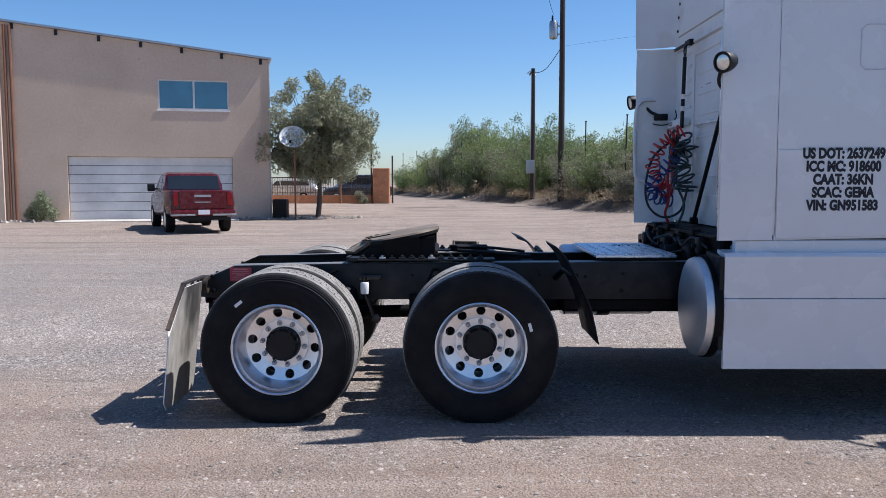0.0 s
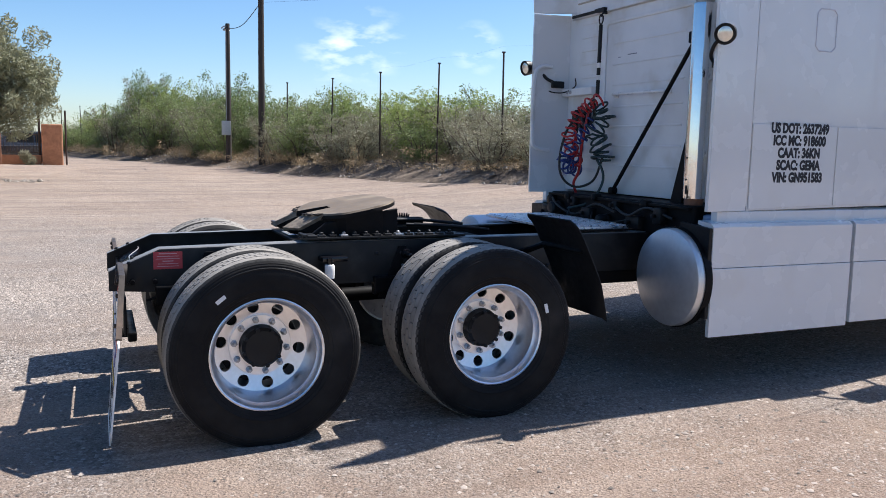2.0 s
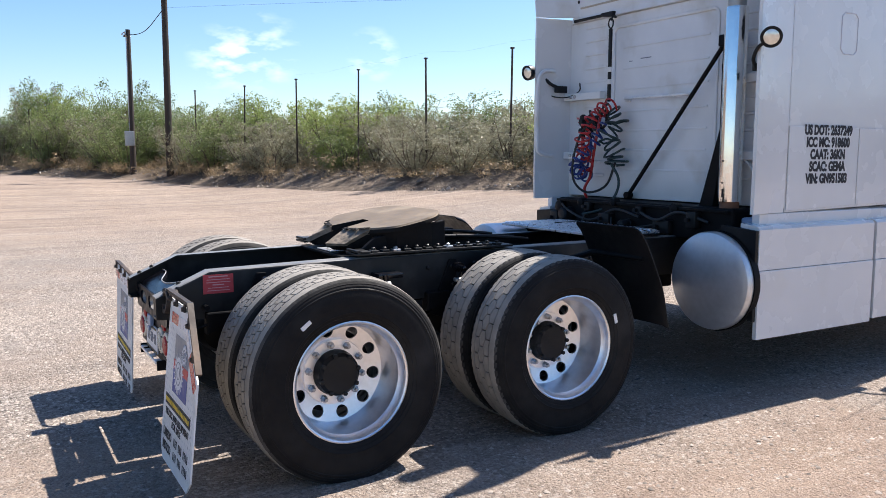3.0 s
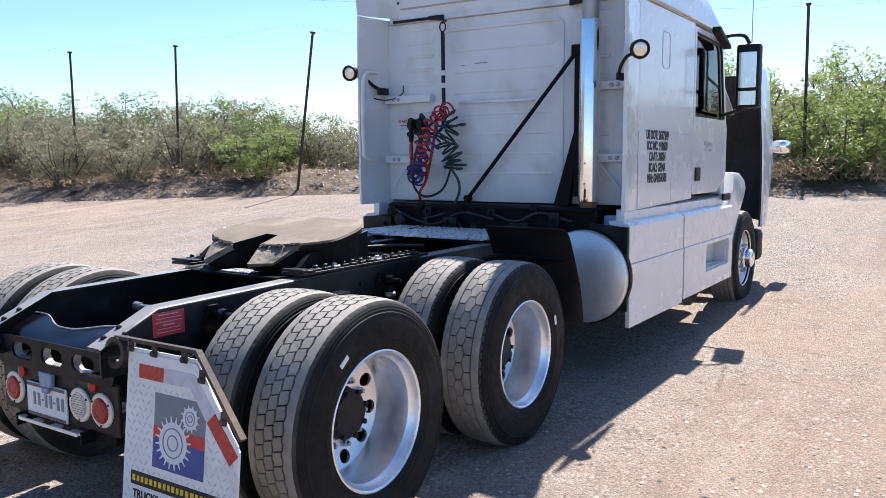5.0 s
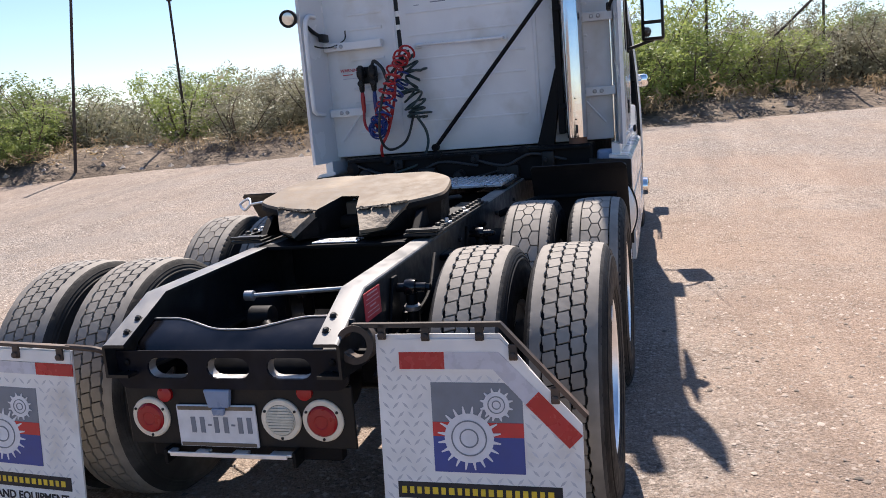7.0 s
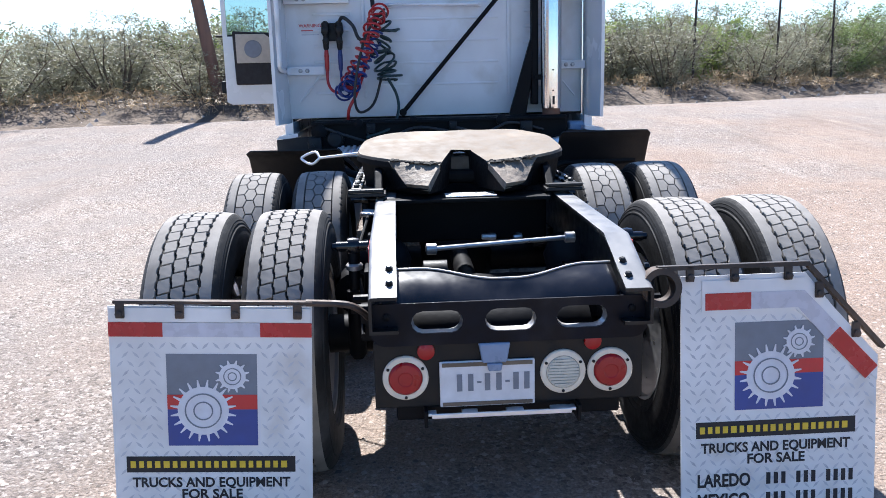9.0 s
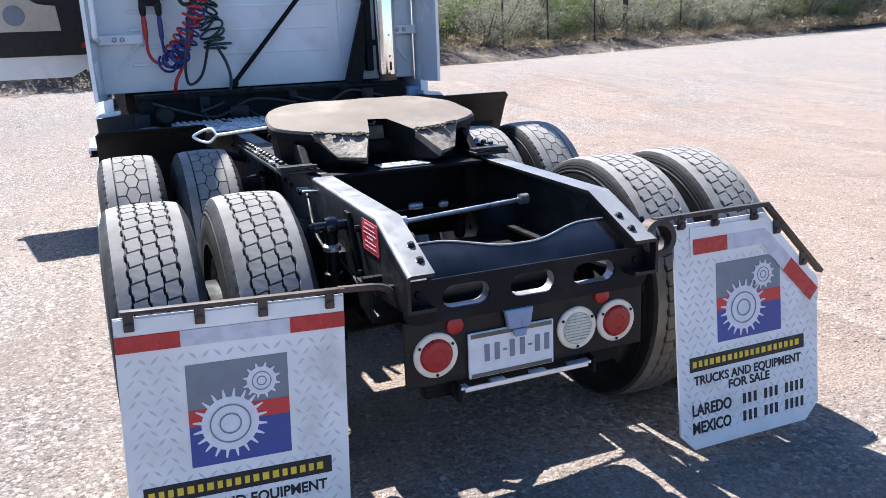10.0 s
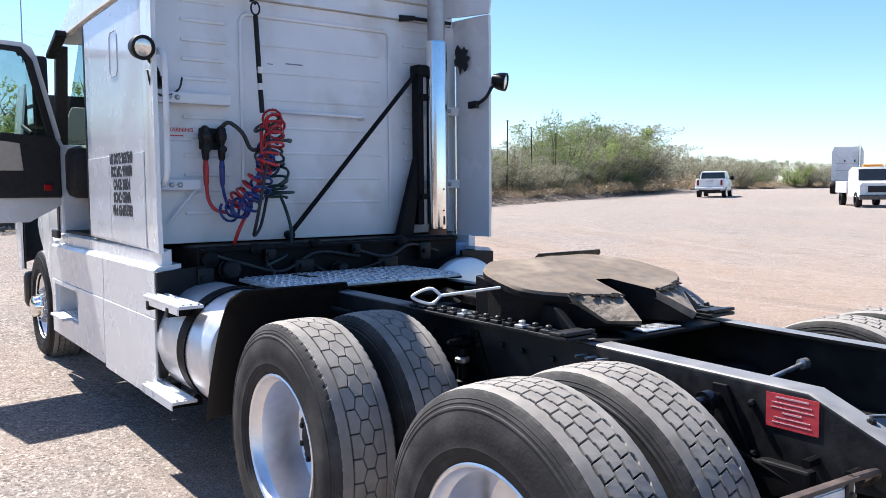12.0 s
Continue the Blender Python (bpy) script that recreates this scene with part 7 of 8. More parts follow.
    if side > 0:
        f.matrix_basis = Matrix.Translation(piv) @ Matrix.Translation((0, 0.92, 0)) @ Matrix.Rotation(radians(2.8), 4, "X") @ Matrix.Translation((0, -0.92, 0)) @ Matrix.Rotation(radians(2.0), 4, "Y") @ Matrix.Translation(-piv)
    else:
        f.matrix_basis = Matrix.Translation(piv + Vector((0, 0.002, 0))) @ Matrix.Rotation(radians(6.0), 4, "Y") @ Matrix.Translation(-piv)


flap(1)
flap(-1)


# -- deck plate, tanks, quarter fenders --
def deck():
    x0, x1, y0, y1, z = 2.20, 2.80, -0.40, 0.76, 1.022
    bm = B()
    box(bm, x0, x1, y0, y1, z - 0.02, z, 0.003)
    d = part("deck_plate", bm, M_HEXGREY, truck, "bright aluminium tread-plate deck")
    bm = B()
    x = x0 + 0.045
    while x < x1 - 0.03:
        y = y0 + 0.03
        while y < y1 - 0.02:
            box(bm, x - 0.036, x + 0.036, y - 0.011, y + 0.011, z, z + 0.010, 0.004)
            y += 0.042
        x += 0.085
    part("cleat_pattern", bm, M_HEXGREY, d)["kind"] = "stuff"
    for y in (-0.40, 0.36):
        bm = B()
        box(bm, x0 + 0.02, x1 - 0.02, y - 0.03, y + 0.03, 0.99, z - 0.018, 0.003)
        part("deck_support", bm, M_BLACK, d)


deck()


def tank(s, x0, x1):
    y, z, r = s * 0.895, (0.72 if s < 0 else 0.69), (0.335 if s < 0 else 0.315)
    bm = B()
    prof = [(0.01, x0 - 0.035), (r * 0.5, x0 - 0.030), (r * 0.85, x0 - 0.015), (r * 0.975, x0), (r, x0 + 0.02), (r, x1 - 0.02), (r * 0.975, x1), (r * 0.5, x1 + 0.03), (0.01, x1 + 0.035)]
    lathe(bm, prof, 72, "x", (0, y, z))
    t = part("fuel_tank", bm, M_TANK, truck, "dull aluminium cylindrical fuel tank", smooth=30)
    for x in ((x0 + 0.075,) if s < 0 else (x0 + 0.36,)):
        bm = B()
        w = 0.026 if s < 0 else 0.055
        lathe(bm, [(r + 0.002, x - w), (r + 0.010, x - w), (r + 0.010, x + w), (r + 0.002, x + w)], 64, "x", (0, y, z), True)
        part("tank_strap", bm, M_BLACK, t, "black steel strap")
    if s > 0:
        for zz, xx0, xx1, yo in ((0.955, 2.34, 2.95, 1.265), (0.455, 2.42, 2.95, 1.285)):
            bm = B()
            box(bm, xx0, xx1, yo - 0.13, yo, zz - 0.018, zz, 0.004)
            for k in range(3):
                box(bm, xx0 + 0.01, xx1, yo - 0.115 + k * 0.04, yo - 0.1 + k * 0.04, zz, zz + 0.008, 0.002)
            box(bm, xx0 + 0.02, xx1, yo - 0.008, yo, zz - 0.05, zz - 0.01, 0.003)
            part("tank_step", bm, M_CARWHITE, t, "white tank step")
        for zz in (0.9, 0.42):
            for xx in (2.52, 2.86):
                bm = B()
                box(bm, xx - 0.02, xx + 0.02, 1.10, 1.27, zz - 0.02, zz + 0.03, 0.004)
                part("step_bracket", bm, M_BLACK, t)


tank(-1, 2.765, 2.868)
tank(1, 2.12, 2.922)


def quarter_fender(s):
    if s > 0:
        prof = spline([(1.70, 0, 1.165), (1.80, 0, 1.12), (1.90, 0, 1.0), (1.99, 0, 0.84), (2.06, 0, 0.68), (2.12, 0, 0.50)], 4)
    else:
        prof = spline([(1.80, 0, 1.15), (1.845, 0, 1.10), (1.90, 0, 1.0), (1.96, 0, 0.88), (2.01, 0, 0.76), (2.06, 0, 0.54)], 4)
    rows = []
    for p in prof:
        if s > 0:
            p = p - Vector((0, 0, 0.07))
        rows.append([(p.x + 0.012, s * 0.655, p.z - 0.02), (p.x, s * 0.67, p.z), (p.x, s * 0.93, p.z), (p.x, s * 1.19, p.z), (p.x + 0.02, s * 1.215, p.z - 0.02)])
    bm = B()
    sheet(bm, rows, 0.007)
    q = part("quarter_fender", bm, M_PLASTIC, truck, "black plastic quarter fender", smooth=50)
    bm = B()
    tube(bm, [(1.9, s * 0.43, 0.86), (1.92, s * 0.7, 0.95), (1.93, s * 1.15, 0.955)], 0.022, 10)
    part("fender_arm", bm, M_BLACK, q)


quarter_fender(-1)
quarter_fender(1)


# -- cab and sleeper --
YC = 0.01  # the cab sits a little off the chassis line
CW = 1.14  # half its width
SEAT[truck.name] = (-0.015, 0, -0.02)


def cab_back():
    X = 3.2
    bm = B()
    box(bm, X, X + 0.04, YC - 1.14, YC + 1.14, 1.235, 2.74, 0.008)
    # rolled lower lip
        # pressed frame of the middle panel and horizontal beads
    y0, y1, z0, z1 = YC - 0.56, YC + 0.56, 1.33, 2.66
    w, d = 0.028, 0.012
    core = bm
    bm = B()
    for a in ((y0, y0 + w, z0 + 0.05, z1 - 0.05), (y1 - w, y1, z0 + 0.05, z1 - 0.05), (y0 + 0.05, y1 - 0.05, z1 - w, z1)):
        box(bm, X - d, X + 0.002, a[0], a[1], a[2], a[3], 0.008)
    for sg in (-1, 1):
        yy = y1 if sg > 0 else y0
        pts = [(X - 0.002, yy - sg * (0.014 + 0.05 * (1 - math.cos(t))), z1 - 0.064 + 0.05 * math.sin(t)) for t in np.linspace(0, math.pi / 2, 7)]
        tube(bm, pts, 0.012, 6)
    frame_bm, bm = bm, core
    b = part("sleeper_back", bm, M_BACK, truck, "dull white ribbed sleeper back wall", smooth=30)
    part("pressed_frame", frame_bm, M_BACK, b, smooth=30)
    for z in (1.47, 1.63, 1.79, 1.95, 2.13, 2.30, 2.47):
        bm = B()
        box(bm, X - 0.007, X + 0.002, YC - 0.47, YC + 0.44, z - 0.008, z + 0.008, 0.004)
        part("rib", bm, M_BACK, b)
    for z in np.arange(1.42, 2.70, 0.115):
        for a, c in ((0.64, 0.92), (-0.93, -0.66)):
            bm = B()
            box(bm, X - 0.008, X + 0.002, YC + a, YC + c, z - 0.012, z + 0.012, 0.006)
            part("rib", bm, M_BACK, b)
    # upper hood of the sleeper, back panel and flared edges
    bm = B()
    rows = []
    for i in range(29):
        u = -1 + 2 * i / 28
        au = abs(u)
        y = YC + u * 1.17 if au < 0.86 else YC + math.copysign(1.006 + (au - 0.86) / 0.14 * 0.175, u)
        x = X if au < 0.86 else X - 0.35 * ((au - 0.86) / 0.14) ** 1.3
        row = []
        for f in np.linspace(0, 1, 12):
            zt = 3.98 + 0.05 * au ** 3 - 0.09 * max(0, (au - 0.88) / 0.12) ** 3
            z = 2.79 + (zt - 2.79) * f
            lean = 0.10 * f * f
            flare = 0.05 * math.sin(f * math.pi) * max(0, (au - 0.86) / 0.14)
            row.append((x + lean * (1 - max(0, (au - 0.86) / 0.14) * 0.6), y + math.copysign(flare, u), z))
        rows.append(row)
    sheet(bm, rows, 0.02)
    up = part("upper_back", bm, M_BACK, truck, "white upper sleeper fairing with flared sides", smooth=45)
    for s in (-1, 1):
        for k in range(9):
            bb = B()
            z = 2.92 + k * 0.118
            lathe(bb, [(0.013, -0.001), (0.013, -0.008), (0.004, -0.011)], 8, "x", (X - 0.024 + 0.10 * ((z - 2.79) / 1.19) ** 2, YC + s * (0.995 - 0.010 * k - 0.13 * max(0, (k - 5) / 3) ** 2), z))
            part("rivet", bb, M_DARKTRIM, up)
    bm = B()
    tube(bm, [(X - 0.021, YC + 0.97, 2.865), (X - 0.021, YC - 0.97, 2.865)], 0.008, 6)
    part("back_crease", bm, M_BEIGE, up, "yellowed crease line")
    # seam between upper and lower back: ledge, with broken black seal
    bm = B()
    prism(bm, [(X - 0.03, 2.745), (X + 0.02, 2.742), (X + 0.02, 2.79), (X - 0.02, 2.795)], YC - 1.08, YC + 1.08, "y")
    part("back_ledge", bm, M_BACK, truck, smooth=30)
    for a, c in ((0.52, 1.04), (-1.07, -0.62)):
        bm = B()
        box(bm, X - 0.045, X - 0.012, YC + a, YC + c, 2.748, 2.772, 0.006)
        prism(bm, [(YC + a, 2.73), (YC + a + 0.14, 2.745), (YC + a + 0.14, 2.775), (YC + a, 2.775)] if a > 0 else [(YC + c - 0.12, 2.745), (YC + c, 2.725), (YC + c, 2.765), (YC + c - 0.12, 2.775)], X - 0.06, X - 0.02, "x", 0.004)
        part("loose_seal", bm, M_PLASTIC, b, "torn black rubber seal")
    # printed warning notice
    m = Matrix(((0, 0, -1, X - 0.0015), (-1, 0, 0, YC + 0.94), (0, 1, 0, 1.905), (0, 0, 0, 1)))
    letters("lettering", "WARNING", 0.034, m, M_STICK, b, "CENTER")
    for i in range(2):
        bm = B()
        box(bm, X - 0.002, X - 0.0005, YC + 0.875, YC + 1.005, 1.878 - i * 0.03, 1.885 - i * 0.03)
        part("print_bar", bm, M_STICK if i == 0 else M_GREYREF, b)
    # grey scuffs and small marks on the paint
    bm = B()
    box(bm, X - 0.0012, X - 0.0002, YC + 0.12, YC + 0.24, 2.36, 2.368)
    part("scuff", bm, M_LOGOGREY, b)
    bm = B()
    box(bm, X - 0.0012, X - 0.0002, YC + 0.33, YC + 0.37, 2.35, 2.356)
    part("scuff", bm, M_LOGOGREY, b)
    # tape mark and stain on the upper panel
    bm = B()
    for a in ((0.56, 0.60, 3.35, 3.66), (0.44, 0.60, 3.62, 3.66)):
        prism(bm, [(YC + a[0], a[2]), (YC + a[1], a[2]), (YC + a[1], a[3]), (YC + a[0], a[3])], X - 0.03 + 0.07 * ((a[2] - 2.79) / 1.19) ** 2, X + 0.03, "x")
    part("tape_mark", bm, M_GREYREF, up)
    # handle bar
    bm = B()
    tube(bm, [(X, 0.37, 2.05), (X - 0.05, 0.36, 2.05), (X - 0.055, 0.32, 2.05), (X - 0.055, -0.25, 2.043), (X - 0.05, -0.295, 2.042), (X, -0.305, 2.042)], 0.012, 8)
    for y in (0.37, -0.305):
        box(bm, X - 0.02, X - 0.001, y - 0.025, y + 0.025, 2.025, 2.065, 0.004)
    part("grab_bar", bm, M_CARWHITE, b, "white horizontal grab bar", smooth=50)
    # a black box stands in for the dark space under the sleeper
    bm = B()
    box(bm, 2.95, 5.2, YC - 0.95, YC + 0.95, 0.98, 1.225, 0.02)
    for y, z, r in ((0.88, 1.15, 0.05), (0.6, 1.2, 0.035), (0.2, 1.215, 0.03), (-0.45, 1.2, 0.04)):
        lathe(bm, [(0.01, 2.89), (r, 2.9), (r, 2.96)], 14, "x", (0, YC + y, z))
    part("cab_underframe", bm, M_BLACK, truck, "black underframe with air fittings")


cab_back()


def underframe_clutter():
    """Valves, elbows and loose lines on the dark beam below the sleeper's back."""
    X = 2.945
    for y, z, w, h, d in ((0.93, 1.05, 0.10, 0.12, 0.07), (0.52, 1.165, 0.07, 0.07, 0.05), (0.30, 1.08, 0.13, 0.09, 0.06), (-0.08, 1.17, 0.06, 0.06, 0.05), (-0.32, 1.06, 0.16, 0.10, 0.05), (-0.62, 1.13, 0.09, 0.12, 0.06)):
        b = B()
        box(b, X - d, X + 0.012, y - w / 2, y + w / 2, z - h / 2, z + h / 2, 0.01)
        lathe(b, [(0.005, X - d - 0.03), (0.016, X - d - 0.028), (0.016, X - d), (0.02, X - d + 0.004)], 10, "x", (0, y + w * 0.2, z))
        part("air_valve", b, M_PLASTIC, truck, smooth=35)
    for y, z, r in ((0.78, 1.09, 0.055), (0.05, 1.05, 0.04)):
        b = B()
        lathe(b, [(0.006, X - 0.11), (r * 0.8, X - 0.105), (r, X - 0.09), (r, X - 0.03), (r * 1.12, X - 0.028), (r * 1.12, X + 0.01)], 20, "x", (0, y, z))
        part("air_canister", b, M_PLASTIC, truck, "black air canister", smooth=35)
    for i, pts in enumerate((((X - 0.02, 0.9, 1.19), (X - 0.08, 0.7, 1.12), (X - 0.06, 0.45, 1.06), (X - 0.03, 0.2, 1.16), (X - 0.05, -0.1, 1.12)),
                             ((X - 0.03, 0.55, 1.14), (X - 0.12, 0.5, 1.02), (X - 0.2, 0.46, 1.045), (X - 0.45, 0.42, 1.05)),
                             ((X - 0.03, -0.05, 1.17), (X - 0.07, -0.3, 1.11), (X - 0.05, -0.5, 1.18), (X - 0.02, -0.75, 1.12)),
                             ((X - 0.02, 0.25, 1.10), (X - 0.10, 0.12, 1.03), (X - 0.06, -0.15, 1.05), (X - 0.03, -0.35, 1.10)))):
        b = B()
        tube(b, spline(pts, 6), (0.010, 0.008, 0.011, 0.007)[i], 7)
        part("air_line", b, M_CABLE, truck, smooth=60)
    b = B()
    box(b, X - 0.03, X + 0.01, YC - 0.93, YC + 0.93, 1.195, 1.215, 0.004)
    part("beam_lip", b, M_BLACK, truck)


underframe_clutter()


def side_shell(s):
    """One side of the cab: sleeper wall, extender, upper side with window, skirt panels."""
    Y = YC + s * CW
    t = 0.03
    yi, yo = (Y - s * t, Y)
    pr = lambda bm, poly, a=0.0, c=None, bev=0.004: prism(bm, poly, yo + s * a, (yi if c is None else yo + s * c), "y", bev)
    # sleeper wall
    bm = B()
    pr(bm, [(3.225, 1.205), (4.60, 1.23), (4.60, 2.74), (3.225, 2.74)])
    side = part("sleeper_side", bm, M_WHITE, truck, "white painted sleeper side")
    bm = B()
    pr(bm, [(3.235, 1.215), (4.0, 1.235), (4.0, 1.785), (3.235, 1.785)], 0.006, 0.0)
    part("lower_panel", bm, M_WHITE, side)
    bm = B()
    pr(bm, [(4.008, 1.235), (4.585, 1.24), (4.585, 1.785), (4.008, 1.785)], 0.006, 0.0)
    part("lower_panel", bm, M_WHITE, side)
    bm = B()
    o = [(3.74, 2.32), (3.77, 2.29), (3.89, 2.29), (3.92, 2.32), (3.92, 2.54), (3.89, 2.57), (3.77, 2.57), (3.74, 2.54)]
    for a, c in zip(o, o[1:] + o[:1]):
        tube(bm, [(a[0], Y + s * 0.001, a[1]), (c[0], Y + s * 0.001, c[1])], 0.004, 5)
    part("hatch_outline", bm, M_GREYREF, side, "outline of a small side hatch")
    # letters
    rz = 0 if s < 0 else 180
    xm = 3.655 if s < 0 else 3.72
    for i, txt in enumerate(("US DOT: 2637249", "ICC MC: 918600", "CAAT: 36KN", "SCAC: GEMA", "VIN: GN951583")):
        z = 1.732 - i * 0.083
        letters("lettering", txt, 0.090, pose(xm, Y + s * 0.0072, z, 90, 0, rz), M_INK, side, squeeze=0.765, bold=0.055)
    # extender behind
    bm = B()
    rows = []
    for f in np.linspace(0, 1, 7):
        x = 3.215 - 0.36 * f
        y = Y + s * (0.05 * f ** 1.5)
        rows.append([(x, y, 1.205 + 0.0 * f), (x, y + s * 0.004, 1.4), (x, y + s * 0.004, 2.6), (x, y, 2.785)])
    sheet(bm, rows, 0.025)
    ext = part("side_extender", bm, M_WHITE, truck, "white side extender panel", smooth=40)
    # inner return of the extender with hinge channels
    for z in ((1.588, 2.10) if s > 0 else (1.588, 2.12)):
        bm = B()
        box(bm, 3.13, 3.195, min(Y - s * 0.02, Y - s * (0.50 if z > 2 and s > 0 else 0.30)), max(Y - s * 0.02, Y - s * (0.50 if z > 2 and s > 0 else 0.30)), z - 0.032, z + 0.032, 0.006)
        h = part("hinge_channel", bm, M_BACK, ext, "white hinge channel")
        for k in range(2):
            bb = B()
            lathe(bb, [(0.016, 3.13), (0.016, 3.122), (0.008, 3.116)], 12, "x", (0, Y - s * (0.12 + k * 0.05), z))
            part("bolt", bb, M_STEEL, h)
    bm = B()
    tube(bm, [(3.14, Y - s * 0.27, 1.56), (3.15, Y - s * 0.10, 1.36)], 0.008, 6)
    part("stay", bm, M_BACK, ext)
    if s > 0:
        bm = B()
        tube(bm, spline([(3.02, Y - 0.02, 2.33), (2.90, Y - 0.012, 2.32), (2.845, Y - 0.01, 2.2), (2.845, Y - 0.01, 1.72), (2.88, Y - 0.005, 1.61), (3.02, Y - 0.02, 1.585)], 6), 0.017, 10)
        part("grab_handle", bm, M_BACK, ext, "white vertical grab handle", smooth=60)
    else:
        bm = B()
        tube(bm, [(3.155, YC - 1.10, 1.15), (3.155, YC - 1.10, 2.45)], 0.011, 8)
        part("latch_rod", bm, M_CHROME, ext, "thin chrome latch rod", smooth=60)
        # peeled paint
        bm = B()
        r = random.Random(2)
        pts = [(3.10 - 0.10 * math.cos(a) * r.uniform(0.6, 1.1), 2.50 + 0.11 * math.sin(a) * r.uniform(0.5, 1.1)) for a in np.linspace(0, 6.0, 22)]
        prism(bm, pts, Y + 0.0275, Y + 0.030, "y")
        part("peeled_patch", bm, M_DARKTRIM, ext, "dark patch of peeled paint")
        bm = B()
        box(bm, 3.0, 3.13, YC - 1.13, YC - 0.97, 1.06, 1.17, 0.02)
        part("latch_box", bm, M_BLUEPL, ext)
    # work lamp
    lp = part("work_lamp", B(), None, truck, "round black work lamp on a bracket")
    yl = s * 1.268 - 0.007
    m = pose(2.83, yl, 2.318, 0, -10, 35 if s < 0 else 8)
    bm = B()
    lathe(bm, [(0.02, 0.09), (0.045, 0.075), (0.062, 0.03), (0.066, -0.01), (0.066, -0.022), (0.058, -0.024), (0.056, -0.016)], 36, "x")
    part("housing", bm, M_PLASTIC, lp, m=m, smooth=35)
    bm = B()
    lathe(bm, [(0.056, -0.012), (0.04, -0.019), (0.01, -0.022)], 32, "x")
    part("lens", bm, M_LAMP, lp, "clear glass lens", m=m, smooth=60)
    bm = B()
    if s > 0:
        tube(bm, spline([(2.90, yl - 0.02, 2.31), (2.94, yl - 0.07, 2.28), (2.98, yl - 0.12, 2.22), (3.08, yl - 0.16, 2.17)], 5), 0.015, 8)
        box(bm, 3.0, 3.12, yl - 0.19, yl - 0.15, 2.14, 2.20, 0.006)
    else:
        tube(bm, spline([(2.86, yl + 0.05, 2.30), (2.84, yl + 0.10, 2.27), (2.85, yl + 0.145, 2.20), (2.92, yl + 0.18, 2.15)], 5), 0.012, 8)
        box(bm, 2.90, 3.0, yl + 0.165, yl + 0.195, 2.13, 2.18, 0.006)
    part("bracket", bm, M_PLASTIC, lp, smooth=40)
    if s > 0:
        bm = B()
        tube(bm, spline([(2.95, yl - 0.06, 2.22), (3.0, yl - 0.1, 2.12), (3.1, yl - 0.2, 2.10), (3.16, yl - 0.3, 2.15), (3.15, yl - 0.32, 2.22)], 6), 0.006, 6)
        part("lamp_wire", bm, M_CABLE, lp, smooth=60)

    # upper side and roof, lofted forward and down to the windshield
    bm = B()
    rows = []
    for x, zt in ((3.24, 3.90), (3.5, 3.86), (3.8, 3.76), (4.15, 3.60), (4.5, 3.42), (4.85, 3.22), (5.2, 2.99), (5.56, 2.77)):
        zb = 2.745
        hh = max(0.02, zt - zb)
        rows.append([(x, YC + s * CW, zb), (x, YC + s * (CW - 0.02 * min(1, hh)), zb + hh * 0.35), (x, YC + s * (CW - 0.06 * min(1, hh)), zb + hh * 0.72), (x, YC + s * 1.02, zb + hh * 0.93), (x, YC + s * 0.85, zt + 0.01), (x, YC, zt + 0.03)])
    sheet(bm, rows, 0.02)
    ro = part("roof_side", bm, M_WHITE, truck, "white sloping high roof", smooth=50)
    bm = B()
    tube(bm, [(3.24, Y + s * 0.006, 2.755), (4.2, Y + s * 0.006, 2.765), (5.42, Y + s * 0.006, 2.75)], 0.012, 6)
    part("drip_rail", bm, M_BEIGE, ro, "yellowed roof seam")
    # upper sleeper window
    wy = YC + s * 1.150
    win = part("sleeper_window", B(), None, truck, "dark rounded sleeper window")
    o = [(3.20, 2.99), (3.26, 2.94), (3.80, 2.98), (3.86, 3.04), (3.72, 3.36), (3.64, 3.42), (3.24, 3.42), (3.18, 3.36)]
    o = [(a + 0.08, c) for a, c in o]
    bm = B()
    prism(bm, o, wy, wy + s * 0.012, "y", 0.004)
    part("window_frame", bm, M_PLASTIC, win)
    cx, cz = sum(a for a, _ in o) / 8, sum(c for _, c in o) / 8
    bm = B()
    prism(bm, [(cx + (a - cx) * 0.90, cz + (c - cz) * 0.86) for a, c in o], wy + s * 0.0125, wy + s * 0.016, "y")
    part("pane", bm, M_DARKGLASS, win)

    # skirt panels
    Ys = s * 1.215
    zt = 1.125
    segs = ((2.89, 4.135, 0.38), (4.17, 5.75, 0.40)) if s < 0 else ((2.93, 4.05, 0.37), (4.065, 5.75, 0.39))
    sk = part("side_skirt", B(), None, truck, "white two-step side skirt")
    for a, c, zb in segs:
        bm = B()
        lower = lambda b0, z0, p, q: prism(b0, [(Ys, z0), (Ys, 0.830), (Ys - s * 0.004, 0.834), (Ys - s * 0.045, 0.836), (Ys - s * 0.03, 0.812), (Ys - s * 0.03, z0)], p, q, "x")
        if a < 4.0:
            lower(bm, zb, a, c)
            part("lower_skirt_panel", bm, M_WHITE, sk)
        else:
            # the front panel leaves an open step well
            w0, w1 = 4.82, 5.62
            lower(bm, zb, a, w0)
            part("lower_skirt_panel", bm, M_WHITE, sk)
            bm = B()
            lower(bm, zb, w1, c)
            part("lower_skirt_panel", bm, M_WHITE, sk)
            bm = B()
            lower(bm, 0.80, w0, w1)
            part("step_well_header", bm, M_WHITE, sk)
            bm = B()
            prism(bm, [(Ys, zb), (Ys, 0.550), (Ys - s * 0.01, 0.556), (Ys - s * 0.15, 0.556), (Ys - s * 0.15, 0.54), (Ys - s * 0.03, 0.53), (Ys - s * 0.03, zb)], w0, w1, "x")
            part("step_well_sill", bm, M_WHITE, sk)
            bm = B()
